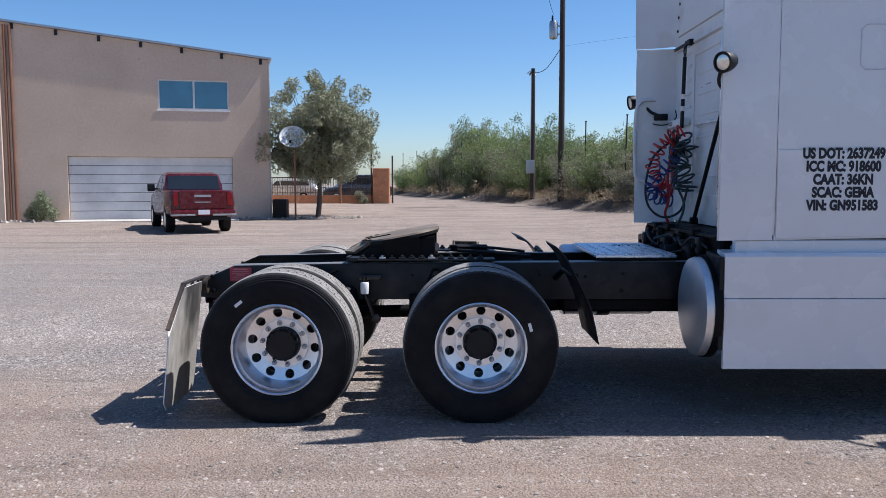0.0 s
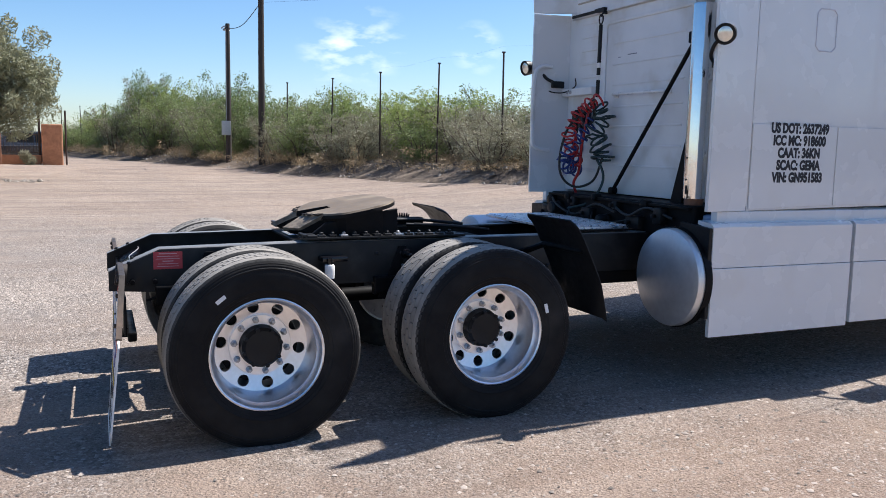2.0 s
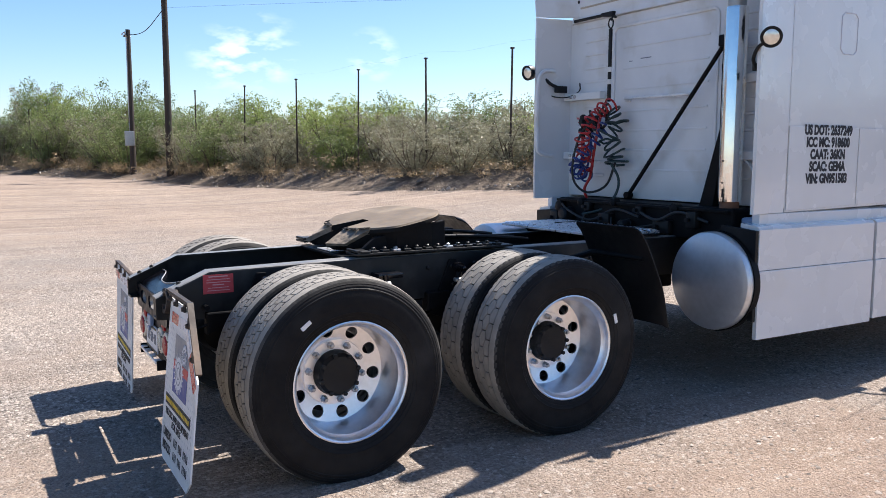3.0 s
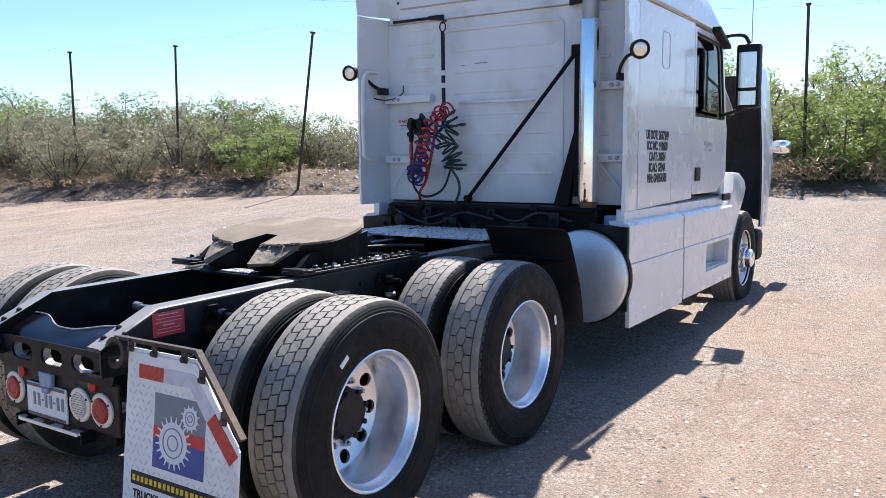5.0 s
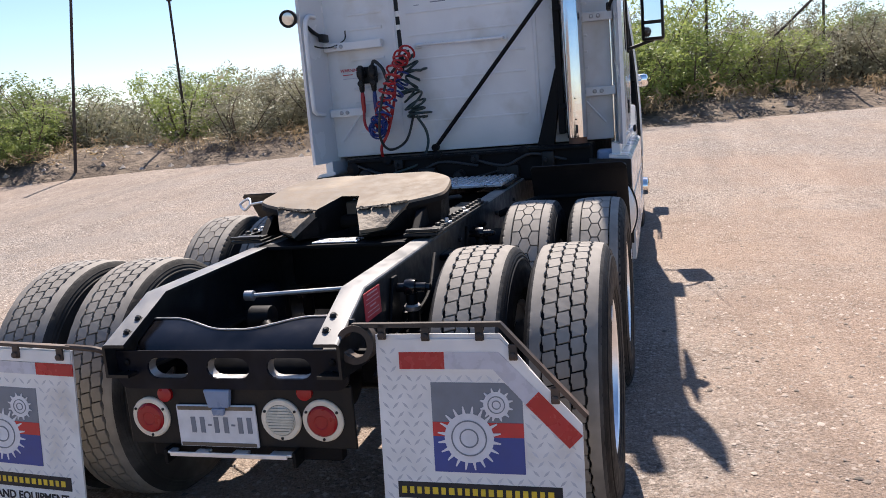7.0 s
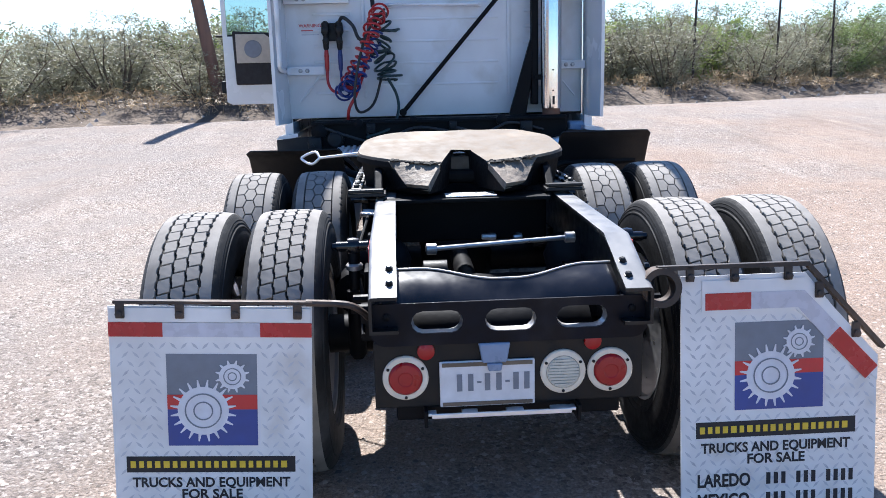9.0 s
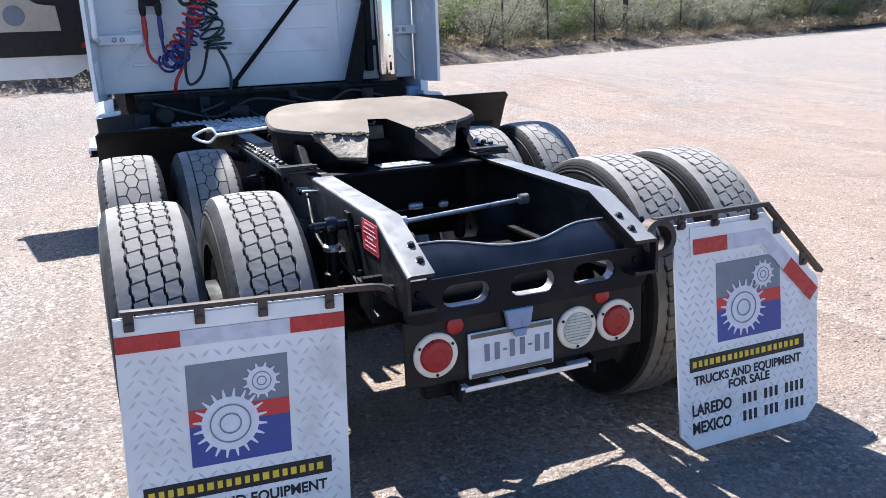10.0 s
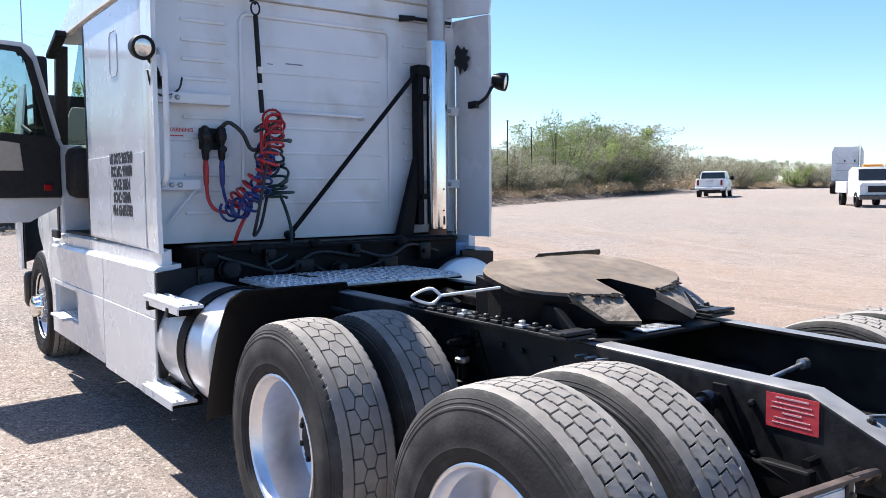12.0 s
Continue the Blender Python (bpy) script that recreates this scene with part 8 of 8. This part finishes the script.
            prism(bm, [(w0 - 0.02, 0.54), (w1 + 0.02, 0.54), (w1 + 0.02, 0.832), (w0 - 0.02, 0.832)], Ys - s * 0.15, Ys - s * 0.165, "y")
            part("step_well_back", bm, M_WHITE, sk)
            for x in (w0, w1):
                bm = B()
                prism(bm, [(x - 0.008, 0.55), (x + 0.008, 0.55), (x + 0.008, 0.82), (x - 0.008, 0.82)], Ys - s * 0.03, Ys - s * 0.15, "y")
                part("step_well_side", bm, M_WHITE, sk)
        bm = B()
        prism(bm, [(Ys - s * 0.006, 0.838), (Ys - s * 0.006, zt - 0.02), (Ys - s * 0.03, zt), (Ys - s * 0.16, zt + 0.015), (Ys - s * 0.16, zt - 0.01), (Ys - s * 0.05, zt - 0.03), (Ys - s * 0.035, 0.838)], a, c, "x")
        part("upper_skirt_panel", bm, M_WHITE, sk)
    bm = B()
    prism(bm, [(Ys - s * 0.01, 0.5), (Ys - s * 0.01, 1.1), (Ys - s * 0.3, 1.12), (Ys - s * 0.3, 0.9), (Ys - s * 0.05, 0.5)], segs[0][0] - 0.03, segs[0][0] - 0.003, "x", 0.004)
    part("skirt_end", bm, M_PLASTIC, sk)
    # sill between skirt and cab
    bm = B()
    prism(bm, [(Y + s * 0.0, 1.125), (Y + s * 0.0, 1.20), (Y - s * 0.06, 1.22), (Y - s * 0.06, 1.12)], 2.98, 5.72, "x", 0.004)
    part("sill", bm, M_WHITE, sk)
    bm = B()
    for k in range(4):
        yk = Ys - s * (0.03 + k * 0.032)
        box(bm, 4.85, 5.59, yk - 0.008, yk + 0.008, 0.558, 0.574, 0.003)
    box(bm, 4.84, 5.60, min(Ys, Ys - s * 0.14), max(Ys, Ys - s * 0.14), 0.556, 0.562, 0.002)
    if s > 0:
        box(bm, 5.15, 5.60, Ys + 0.002, Ys + 0.05, 0.54, 0.56, 0.006)
    part("cab_step", bm, M_TANK, sk, "ribbed aluminium cab step")
    # rear end of the front fender
    bm = B()
    prism(bm, [(5.76, 0.42), (5.84, 0.42), (5.96, 0.75), (6.18, 1.0), (6.42, 1.15), (6.50, 1.27), (6.42, 1.36), (6.2, 1.43), (5.97, 1.44), (5.97, 1.24), (5.76, 1.14)], Y - s * 0.22, Y + s * 0.03, "y", 0.02)
    part("fender_heel", bm, M_WHITE, truck, "white rear part of the front fender", smooth=40)
    bm = B()
    box(bm, 5.55, 5.80, Y - 0.015 + s * 0.03, Y + 0.015 + s * 0.03, 1.17, 1.24, 0.012)
    part("side_marker_light", bm, M_PLASTIC, truck)


side_shell(-1)
side_shell(1)


def doors():
    W1 = 5.74

    def make(name, lab, s, m, W0):
        Y = YC + s * CW
        frame_lower = [(W0, 1.29), (W0 + 0.05, 1.262), (W1 - 0.30, 1.262), (W1, 1.42), (W1, 1.87), (5.70, 1.95), (W0, 1.95)]
        pillar_r = [(W0, 1.95), (W0 + 0.045, 1.95), (W0 + 0.045, 2.66), (W0, 2.72)]
        top = [(W0, 2.72), (W0 + 0.045, 2.66), (5.40, 2.645), (5.455, 2.615), (5.55, 2.60), (5.51, 2.68), (5.44, 2.71)]
        pillar_f = [(5.55, 2.60), (5.455, 2.615), (5.48, 2.56), (5.62, 1.95), (5.71, 1.95)]
        glass = [(W0 + 0.045, 1.95), (5.62, 1.95), (5.48, 2.56), (5.455, 2.615), (5.40, 2.645), (W0 + 0.045, 2.66)]
        d = part(name, B(), None, truck, lab, m)
        bm = B()
        for p in (frame_lower, pillar_r, top, pillar_f):
            prism(bm, p, Y, Y - s * 0.05, "y", 0.003)
        part("door_shell", bm, M_WHITE, d)
        bm = B()
        prism(bm, glass, Y - s * 0.02, Y - s * 0.026, "y")
        part("door_glass", bm, M_GLASS, d, "clear door window")
        for hx in ((4.68,) if s < 0 else (4.68,)):
            bm = B()
            box(bm, hx, hx + 0.14, Y - 0.012 + s * 0.004, Y + 0.012 + s * 0.004, 1.38, 1.50, 0.006)
            box(bm, hx + 0.02, hx + 0.12, Y + s * 0.012 - 0.008, Y + s * 0.018 + 0.008, 1.42, 1.45, 0.004)
            part("door_handle", bm, M_PLASTIC, d, "black door handle")
        bm = B()
        tube(bm, [(4.66, Y - s * 0.03, 1.955), (5.40, Y - s * 0.03, 1.955), (5.42, Y - s * 0.03, 1.96)], 0.014, 6)
        tube(bm, [(5.62, Y - s * 0.004, 1.96), (5.48, Y - s * 0.004, 2.56), (5.455, Y - s * 0.004, 2.615), (5.40, Y - s * 0.004, 2.65), (W0 + 0.04, Y - s * 0.004, 2.67)], 0.011, 6)
        part("window_seal", bm, M_PLASTIC, d)
        bm = B()
        for p in ([(5.51, 2.57), (5.465, 2.56), (5.605, 1.95), (5.66, 1.95)], [(W0 + 0.02, 2.69), (W0 + 0.05, 2.655), (5.40, 2.63), (5.465, 2.56), (5.51, 2.57), (5.43, 2.67)]):
            prism(bm, p, Y - s * 0.051, Y - s * 0.07, "y", 0.003)
        part("window_trim", bm, M_DARKTRIM, d, "black inner window trim")
        # inner panel
        bm = B()
        prism(bm, [(W0 + 0.11, 1.46), (W1 - 0.05, 1.46), (W1 - 0.05, 1.88), (W1 - 0.09, 1.96), (W0 + 0.10, 2.0)], Y - s * 0.052, Y - s * 0.09, "y", 0.012)
        ip = part("inner_panel", bm, M_DARKTRIM, d, "dark inner door panel")
        bm = B()
        prism(bm, [(W0 + 0.13, 1.68), (W1 - 0.34, 1.68), (W1 - 0.36, 1.90), (W0 + 0.50, 1.91), (W0 + 0.42, 1.97), (W0 + 0.13, 1.97)], Y - s * 0.085, Y - s * 0.10, "y", 0.006)
        part("beige_insert", bm, M_BEIGE, ip, "beige door insert")
        bm = B()
        lathe(bm, [(0.09, Y - s * 0.098), (0.085, Y - s * 0.106), (0.01, Y - s * 0.107)], 24, "y", (W0 + 0.30, 0, 1.82))
        part("speaker", bm, M_LOGOGREY, ip)
        bm = B()
        box(bm, W1 - 0.19, W1 - 0.13, Y - s * 0.095 - 0.006, Y - s * 0.095 + 0.006, 1.52, 1.57, 0.004)
        part("door_reflector", bm, M_LENSRED, ip, "red door reflector")
        return d

    make("door", "closed white passenger door", -1, None, 4.615)
    hinge = Matrix.Translation((W1, YC + 1.075, 0.045)) @ Matrix.Rotation(radians(-84), 4, "Z") @ Matrix.Translation((-W1, -(YC + CW), 0))
    make("door", "driver door standing wide open, dark and beige inside", 1, hinge, 4.73)
    # badge bars on the passenger door
    bm = B()
    box(bm, 4.95, 5.2, YC - CW - 0.004, YC - CW, 1.70, 1.73)
    box(bm, 4.95, 5.2, YC - CW - 0.004, YC - CW, 1.65, 1.665)
    part("badge_bars", bm, M_STEEL, truck)
    # open doorway: pillars, seat and dash seen inside
    bm = B()
    Y = YC + CW
    for p in ([(5.75, 1.23), (5.83, 1.23), (5.82, 1.80), (5.79, 1.97), (5.72, 1.97), (5.75, 1.80)], [(5.72, 1.97), (5.79, 1.97), (5.66, 2.74), (5.58, 2.74)]):
        prism(bm, p, Y - 0.10, Y - 0.01, "y", 0.004)
    part("door_frame", bm, M_DARKTRIM, truck)
    bm = B()
    prism(bm, [(4.585, 1.23), (4.615, 1.23), (4.615, 2.74), (4.585, 2.74)], Y - 0.10, Y - 0.01, "y", 0.004)
    part("door_frame", bm, M_DARKTRIM, truck)
    # dark panel added in place of the shade inside the cab
    bm = B()
    box(bm, 4.63, 5.50, YC + 0.50, YC + 0.56, 1.30, 2.66, 0.03)
    part("interior_trim", bm, M_DARKTRIM, truck, "dark panel added for the shade inside the cab")
    bm = B()
    prism(bm, [(4.62, 1.23), (4.66, 1.23), (4.66, 2.72), (4.62, 2.72)], Y - 0.02, Y - 0.002, "y", 0.003)
    part("door_rubber", bm, M_PLASTIC, truck)
    for yy in (0.62, -0.56):
        st = part("seat", B(), None, truck, "dark driver seat")
        bm = B()
        box(bm, 4.75, 5.3, YC + yy - 0.25, YC + yy + 0.25, 1.45, 1.62, 0.05)
        part("cushion", bm, M_DARKTRIM, st, smooth=40)
        bm = B()
        box(bm, 4.62, 4.80, YC + yy - 0.25, YC + yy + 0.25, 1.58, 2.35, 0.06)
        part("backrest", bm, M_DARKTRIM, st, smooth=40)
        bm = B()
        box(bm, 4.9, 5.15, YC + yy - 0.12, YC + yy + 0.12, 1.225, 1.46, 0.02)
        part("seat_base", bm, M_PLASTIC, st)
    bm = B()
    box(bm, 4.55, 5.75, YC - 1.1, YC + 1.1, 1.20, 1.232)
    part("cab_floor", bm, M_DARKTRIM, truck)
    bm = B()
    box(bm, 5.4, 5.75, YC - 1.08, YC + 1.08, 1.5, 1.93, 0.08)
    part("dashboard", bm, M_DARKTRIM, truck, smooth=40)
    bm = B()
    box(bm, 4.5, 4.55, YC - 1.1, YC + 1.1, 1.24, 2.72)
    part("sleeper_partition", bm, M_BEIGE, truck)
    bm = B()
    prism(bm, [(5.66, 1.2), (5.80, 1.2), (5.80, 1.93), (5.70, 1.95)], YC - 1.12, YC + 1.12, "y", 0.02)
    part("firewall", bm, M_WHITE, truck)
    bm = B()
    sheet(bm, [[(5.84 - 0.06 * abs(u) ** 2 - 0.30 * f, YC + u * (1.06 - 0.08 * f), 1.95 + 0.80 * f) for u in np.linspace(-1, 1, 11)] for f in (0, 0.5, 1)], 0.008)
    part("windshield", bm, M_GLASS, truck, "sloping windshield", smooth=60)


doors()


def mirror(s, m=None):
    Y = YC + s * CW
    mr = part("side_mirror", B(), None, truck, "black rectangular side mirror", m)
    x, y = (5.50 if s < 0 else 5.62), Y + s * 0.245
    bm = B()
    box(bm, x - 0.05, x + 0.07, y - 0.11, y + 0.11, 2.05, 2.65, 0.03)
    part("housing", bm, M_PLASTIC, mr, smooth=40)
    for z0, z1 in ((2.24, 2.57), (2.08, 2.21)):
        bm = B()
        box(bm, x - 0.058, x - 0.052, y - 0.08, y + 0.08, z0, z1, 0.002)
        part("mirror_glass", bm, M_MIRROR, mr)
    bm = B()
    tube(bm, spline([(5.30, Y, 2.68), (5.36, Y + s * 0.1, 2.72), (5.45, y - s * 0.04, 2.72), (5.5, y, 2.65)], 5), 0.017, 8)
    part("mirror_arm", bm, M_PLASTIC, mr, smooth=60)
    bm = B()
    tube(bm, [(5.5, Y, 1.99), (5.5, y, 2.06)], 0.017, 8)
    part("mirror_arm", bm, M_PLASTIC, mr, smooth=60)
    bm = B()
    prism(bm, [(5.02, 2.72), (5.42, 2.60), (5.43, 2.64), (5.04, 2.77)], Y + s * 0.02, Y + s * 0.10, "y", 0.01)
    part("visor_bracket", bm, M_PLASTIC, truck)
    bm = B()
    tube(bm, [(5.72, y - s * 0.03, 2.6), (5.76, y - s * 0.04, 3.1), (5.72, y - s * 0.03, 4.25)], 0.006, 5, 0.003)
    part("antenna", bm, M_STEEL, truck, "thin whip antenna")


mirror(-1)
mirror(1, Matrix.Translation((5.74, YC + 1.075, 0.045)) @ Matrix.Rotation(radians(-84), 4, "Z") @ Matrix.Translation((-5.74, -(YC + CW), 0)))


def front_end():
    # hood tilted forward, its dark lining facing the cab
    def skin(k, off):
        rows = []
        for f in np.linspace(0, 1, 9):
            z = 0.92 + 1.70 * f
            row = []
            for u in np.linspace(-1, 1, 25):
                w = (1.21 - 0.12 * f * f) - off
                dep = (1.15 - 0.25 * f) * (0.5 + 0.5 * smooth_to(f, 0.0, 0.42)) - off
                au = abs(u)
                y = math.copysign(w * min(1.0, math.sin(min(1, au * 1.15) * math.pi / 2)), u)
                x = 7.15 + 0.15 * f + dep * (1 - max(0, (au - 0.45) / 0.55) ** 1.6)
                row.append((x, YC + y, z - (0.12 * au if f < 0.05 else 0)))
            rows.append(row)
        return rows
    bm = B()
    sheet(bm, skin(0, 0.0), 0.02)
    hd = part("hood", bm, M_WHITE, truck, "white hood tilted open", smooth=50)
    bm = B()
    sheet(bm, skin(0, 0.03), 0.01)
    part("hood_liner", bm, M_DARKTRIM, hd, "black hood lining", smooth=50)
    bm = B()
    prism(bm, [(-0.75, 2.10), (0.75, 2.10), (0.62, 2.44), (-0.62, 2.44)], 7.55, 7.62, "x", 0.02)
    part("hood_insulation", bm, M_BEIGE, hd)
    for s in (-1, 1):
        bm = B()
        box(bm, 7.98, 8.42, YC + s * 1.2 - 0.09, YC + s * 1.2 + 0.09, 1.64, 1.80, 0.05)
        tube(bm, [(7.70, YC + s * 1.10, 1.70), (7.9, YC + s * 1.17, 1.71), (8.05, YC + s * 1.2, 1.72)], 0.018, 8)
        part("hood_mirror", bm, M_CHROME, hd, smooth=40)
    # engine and front frame
    bm = B()
    box(bm, 5.85, 7.0, YC - 0.42, YC + 0.42, 0.75, 1.75, 0.06)
    box(bm, 6.0, 6.8, YC - 0.3, YC + 0.3, 1.7, 1.95, 0.05)
    lathe(bm, [(0.05, 6.1), (0.2, 6.12), (0.2, 6.5), (0.05, 6.52)], 20, "x", (0, YC - 0.55, 1.65))
    part("engine", bm, M_BLACK, truck, "dark engine block", smooth=40)
    bm = B()
    box(bm, 6.95, 7.1, YC - 0.6, YC + 0.6, 0.7, 1.8, 0.03)
    part("radiator", bm, M_BLACK, truck)
    bm = B()
    box(bm, 7.3, 7.55, YC - 1.15, YC + 1.15, 0.38, 0.75, 0.06)
    part("front_bumper", bm, M_PLASTIC, truck, smooth=40)
    bm = B()
    for y in (-0.43, 0.34):
        box(bm, 6.2, 7.35, y, y + 0.09, 0.72, 0.98, 0.01)
    part("front_rail", bm, M_BLACK, truck)
    bm = B()
    tube(bm, [(6.45, -0.95, 0.45), (6.45, 0.95, 0.45)], 0.06, 12)
    part("front_axle", bm, M_BLACK, truck)


front_end()


# -- stack, struts, hoses on the back of the cab --
SEAT[truck.name] = (-0.03, -0.045, -0.02)


def stack():
    x, y = 3.05, -0.785
    st = part("exhaust_stack", B(), None, truck, "vertical exhaust stack with a chrome shield")
    bm = B()
    tube(bm, [(x, y, 2.55), (x, y - 0.005, 3.4), (x, y - 0.01, 4.12)], 0.061, 28)
    part("upper_pipe", bm, M_PIPE, st, "dull grey upper pipe", smooth=60)
    bm = B()
    rows = []
    for z, w in ((3.62, 0.02), (3.72, 0.16), (3.85, 0.24), (3.98, 0.30), (4.12, 0.5)):
        rows.append([(x + 0.0622 * math.cos(q), y - 0.006 - 0.003 * (z - 3.4) + 0.0622 * math.sin(q), z) for q in np.linspace(3.5 - w, 3.5 + w, 7)])
    sheet(bm, rows, 0)
    part("rust_streak", bm, M_RUST, st, "brown rust streak below the outlet", smooth=60)
    bm = B()
    lathe(bm, [(0.062, 1.27), (0.076, 1.27), (0.077, 1.29), (0.077, 2.57), (0.074, 2.585), (0.062, 2.585)], 40, "z", (x, y, 0), True)
    sh = part("heat_shield", bm, M_CHROME, st, "polished chrome shield", smooth=40)
    for z in (1.40, 1.55):
        bm = B()
        lathe(bm, [(0.006, -0.079), (0.006, -0.082), (0.002, -0.083)], 8, "x", (x, y, z))
        part("screw", bm, M_DARKTRIM, sh)
    bm = B()
    box(bm, x - 0.0785, x - 0.0765, y - 0.012, y + 0.004, 1.30, 1.36)
    part("shield_slot", bm, M_DARKTRIM, sh)
    bm = B()
    tube(bm, spline([(x, y, 1.28), (x, y, 1.14), (x + 0.03, y + 0.01, 1.04), (x + 0.14, y + 0.05, 0.97), (x + 0.5, y + 0.1, 0.95)], 6), 0.066, 24)
    part("elbow", bm, M_RUST, st, "rusty lower elbow", smooth=60)
    bm = B()
    box(bm, 3.08, 3.16, -0.695, -0.645, 1.30, 2.40, 0.008)
    box(bm, 3.05, 3.16, -0.72, -0.63, 2.34, 2.42, 0.01)
    prism(bm, [(-0.64, 1.78), (-0.68, 1.70), (-0.60, 1.20), (-0.47, 1.20)], 3.09, 3.15, "x", 0.006)
    for z in (1.5, 2.2):
        box(bm, 3.06, 3.14, -0.78, -0.66, z - 0.02, z + 0.02, 0.005)
    part("stack_bracket", bm, M_BLACK, st, "black steel stack bracket")
    bm = B()
    tube(bm, [(3.10, -0.665, 2.385), (3.15, 0.325, 1.265)], 0.016, 10)
    for p in ((3.10, -0.665, 2.385), (3.15, 0.325, 1.265)):
        lathe(bm, [(0.012, -0.03), (0.028, -0.028), (0.028, 0.028), (0.012, 0.03)], 12, "x", p)
    part("diagonal_strut", bm, M_BLACK, truck, "thin black diagonal strut", smooth=60)


stack()


def hoses():
    # hanger and rubber tender
    bm = B()
    tube(bm, [(3.17, 0.545, 2.72), (3.13, 0.545, 2.72), (3.11, 0.54, 2.69)], 0.008, 6)
    tube(bm, [(3.11 + 0.0, 0.54 + 0.028 * math.cos(a), 2.665 + 0.04 * math.sin(a)) for a in np.linspace(0, 6.283, 15)], 0.006, 6)
    part("hose_hook", bm, M_PLASTIC, truck, smooth=60)
    bm = B()
    tube(bm, [(3.11, 0.54, 2.62), (3.10, 0.53, 2.3), (3.09, 0.52, 2.03)], 0.016, 10)
    tnd = part("hose_tender", bm, M_PLASTIC, truck, "black rubber hose tender", smooth=60)
    for z in (2.17, 2.27):
        bm = B()
        lathe(bm, [(0.017, z), (0.0178, z + 0.01), (0.0178, z + 0.03), (0.017, z + 0.04)], 12, "z", (3.096, 0.526, 0))
        part("label_band", bm, M_FLAPW, tnd)
    # red air hose: coil sweeping down to the left
    bm = B()
    tube(bm, coil([(3.08, 0.47, 2.0), (2.95, 0.50, 1.93), (2.87, 0.57, 1.75), (2.95, 0.66, 1.58), (3.06, 0.73, 1.47)], 0.05, 15, 16, 0.25), 0.0085, 6)
    tube(bm, spline([(3.06, 0.78, 1.42), (3.08, 0.84, 1.44), (3.10, 0.872, 1.50), (3.12, 0.875, 1.60)], 6), 0.011, 8)
    part("air_hose", bm, M_HOSER, truck, "red coiled air hose", smooth=60)
    bm = B()
    tube(bm, coil([(3.06, 0.50, 1.82), (2.95, 0.57, 1.68), (2.87, 0.66, 1.52), (2.96, 0.72, 1.45), (3.08, 0.76, 1.43)], 0.05, 14, 16, 0.3), 0.0085, 6)
    tube(bm, spline([(3.06, 0.76, 1.44), (3.09, 0.77, 1.50), (3.11, 0.775, 1.56), (3.12, 0.775, 1.62)], 6), 0.010, 8)
    part("air_hose", bm, M_HOSEB, truck, "blue coiled air hose", smooth=60)
    bm = B()
    tube(bm, coil([(3.08, 0.50, 1.98), (3.10, 0.43, 1.85), (3.06, 0.49, 1.72), (3.10, 0.43, 1.60), (3.10, 0.42, 1.50)], 0.072, 12, 18, 0.35), 0.009, 6)
    tube(bm, spline([(3.05, 0.43, 1.52), (3.08, 0.37, 1.40), (3.05, 0.36, 1.28), (2.98, 0.42, 1.16), (2.9, 0.6, 1.10)], 6), 0.011, 8)
    part("power_cable", bm, M_HOSEG, truck, "dark green coiled trailer cable", smooth=60)
    bm = B()
    tube(bm, spline([(3.12, 0.775, 1.93), (3.08, 0.74, 1.96), (3.05, 0.67, 1.90), (3.03, 0.62, 1.80), (3.06, 0.52, 1.84), (3.05, 0.5, 1.98)], 6), 0.013, 8)
    tube(bm, spline([(3.04, 0.50, 1.95), (2.88, 0.58, 1.80), (2.83, 0.64, 1.58), (2.86, 0.67, 1.38), (2.98, 0.64, 1.28), (3.10, 0.54, 1.34), (3.14, 0.47, 1.55)], 7), 0.010, 8)
    part("loose_cable", bm, M_CABLE, truck, "black looped cable", smooth=60)
    bm = B()
    tube(bm, spline([(3.04, 0.55, 1.95), (3.0, 0.58, 1.65), (3.03, 0.66, 1.42), (3.02, 0.72, 1.31), (3.06, 0.735, 1.22), (3.10, 0.735, 1.12)], 6), 0.012, 8)
    part("air_hose", bm, M_HOSER, truck, "dark red hose to the chassis", smooth=60)
    # dummy couplings
    g = part("coupling_holder", B(), None, truck, "black dummy couplings with red and blue grips")
    bm = B()
    box(bm, 3.17, 3.195, 0.76, 0.89, 1.80, 1.93, 0.008)
    part("bracket", bm, M_PLASTIC, g)
    for y, mt in ((0.875, M_HOSER), (0.775, M_HOSEB)):
        bm = B()
        lathe(bm, [(0.012, 1.73), (0.02, 1.745), (0.024, 1.79), (0.018, 1.83), (0.032, 1.86), (0.028, 1.925), (0.012, 1.94)], 16, "z", (3.12, y, 0))
        box(bm, 3.085, 3.175, y - 0.026, y + 0.026, 1.85, 1.90, 0.012)
        lathe(bm, [(0.005, 3.08), (0.022, 3.085), (0.022, 3.10), (0.01, 3.105)], 12, "x", (0, y, 1.80))
        part("coupling", bm, M_PLASTIC, g, smooth=40)
        bm = B()
        lathe(bm, [(0.009, 1.57), (0.016, 1.60), (0.018, 1.69), (0.014, 1.73), (0.01, 1.74)], 14, "z", (3.12, y, 0))
        part("grip", bm, mt, g, smooth=50)


hoses()
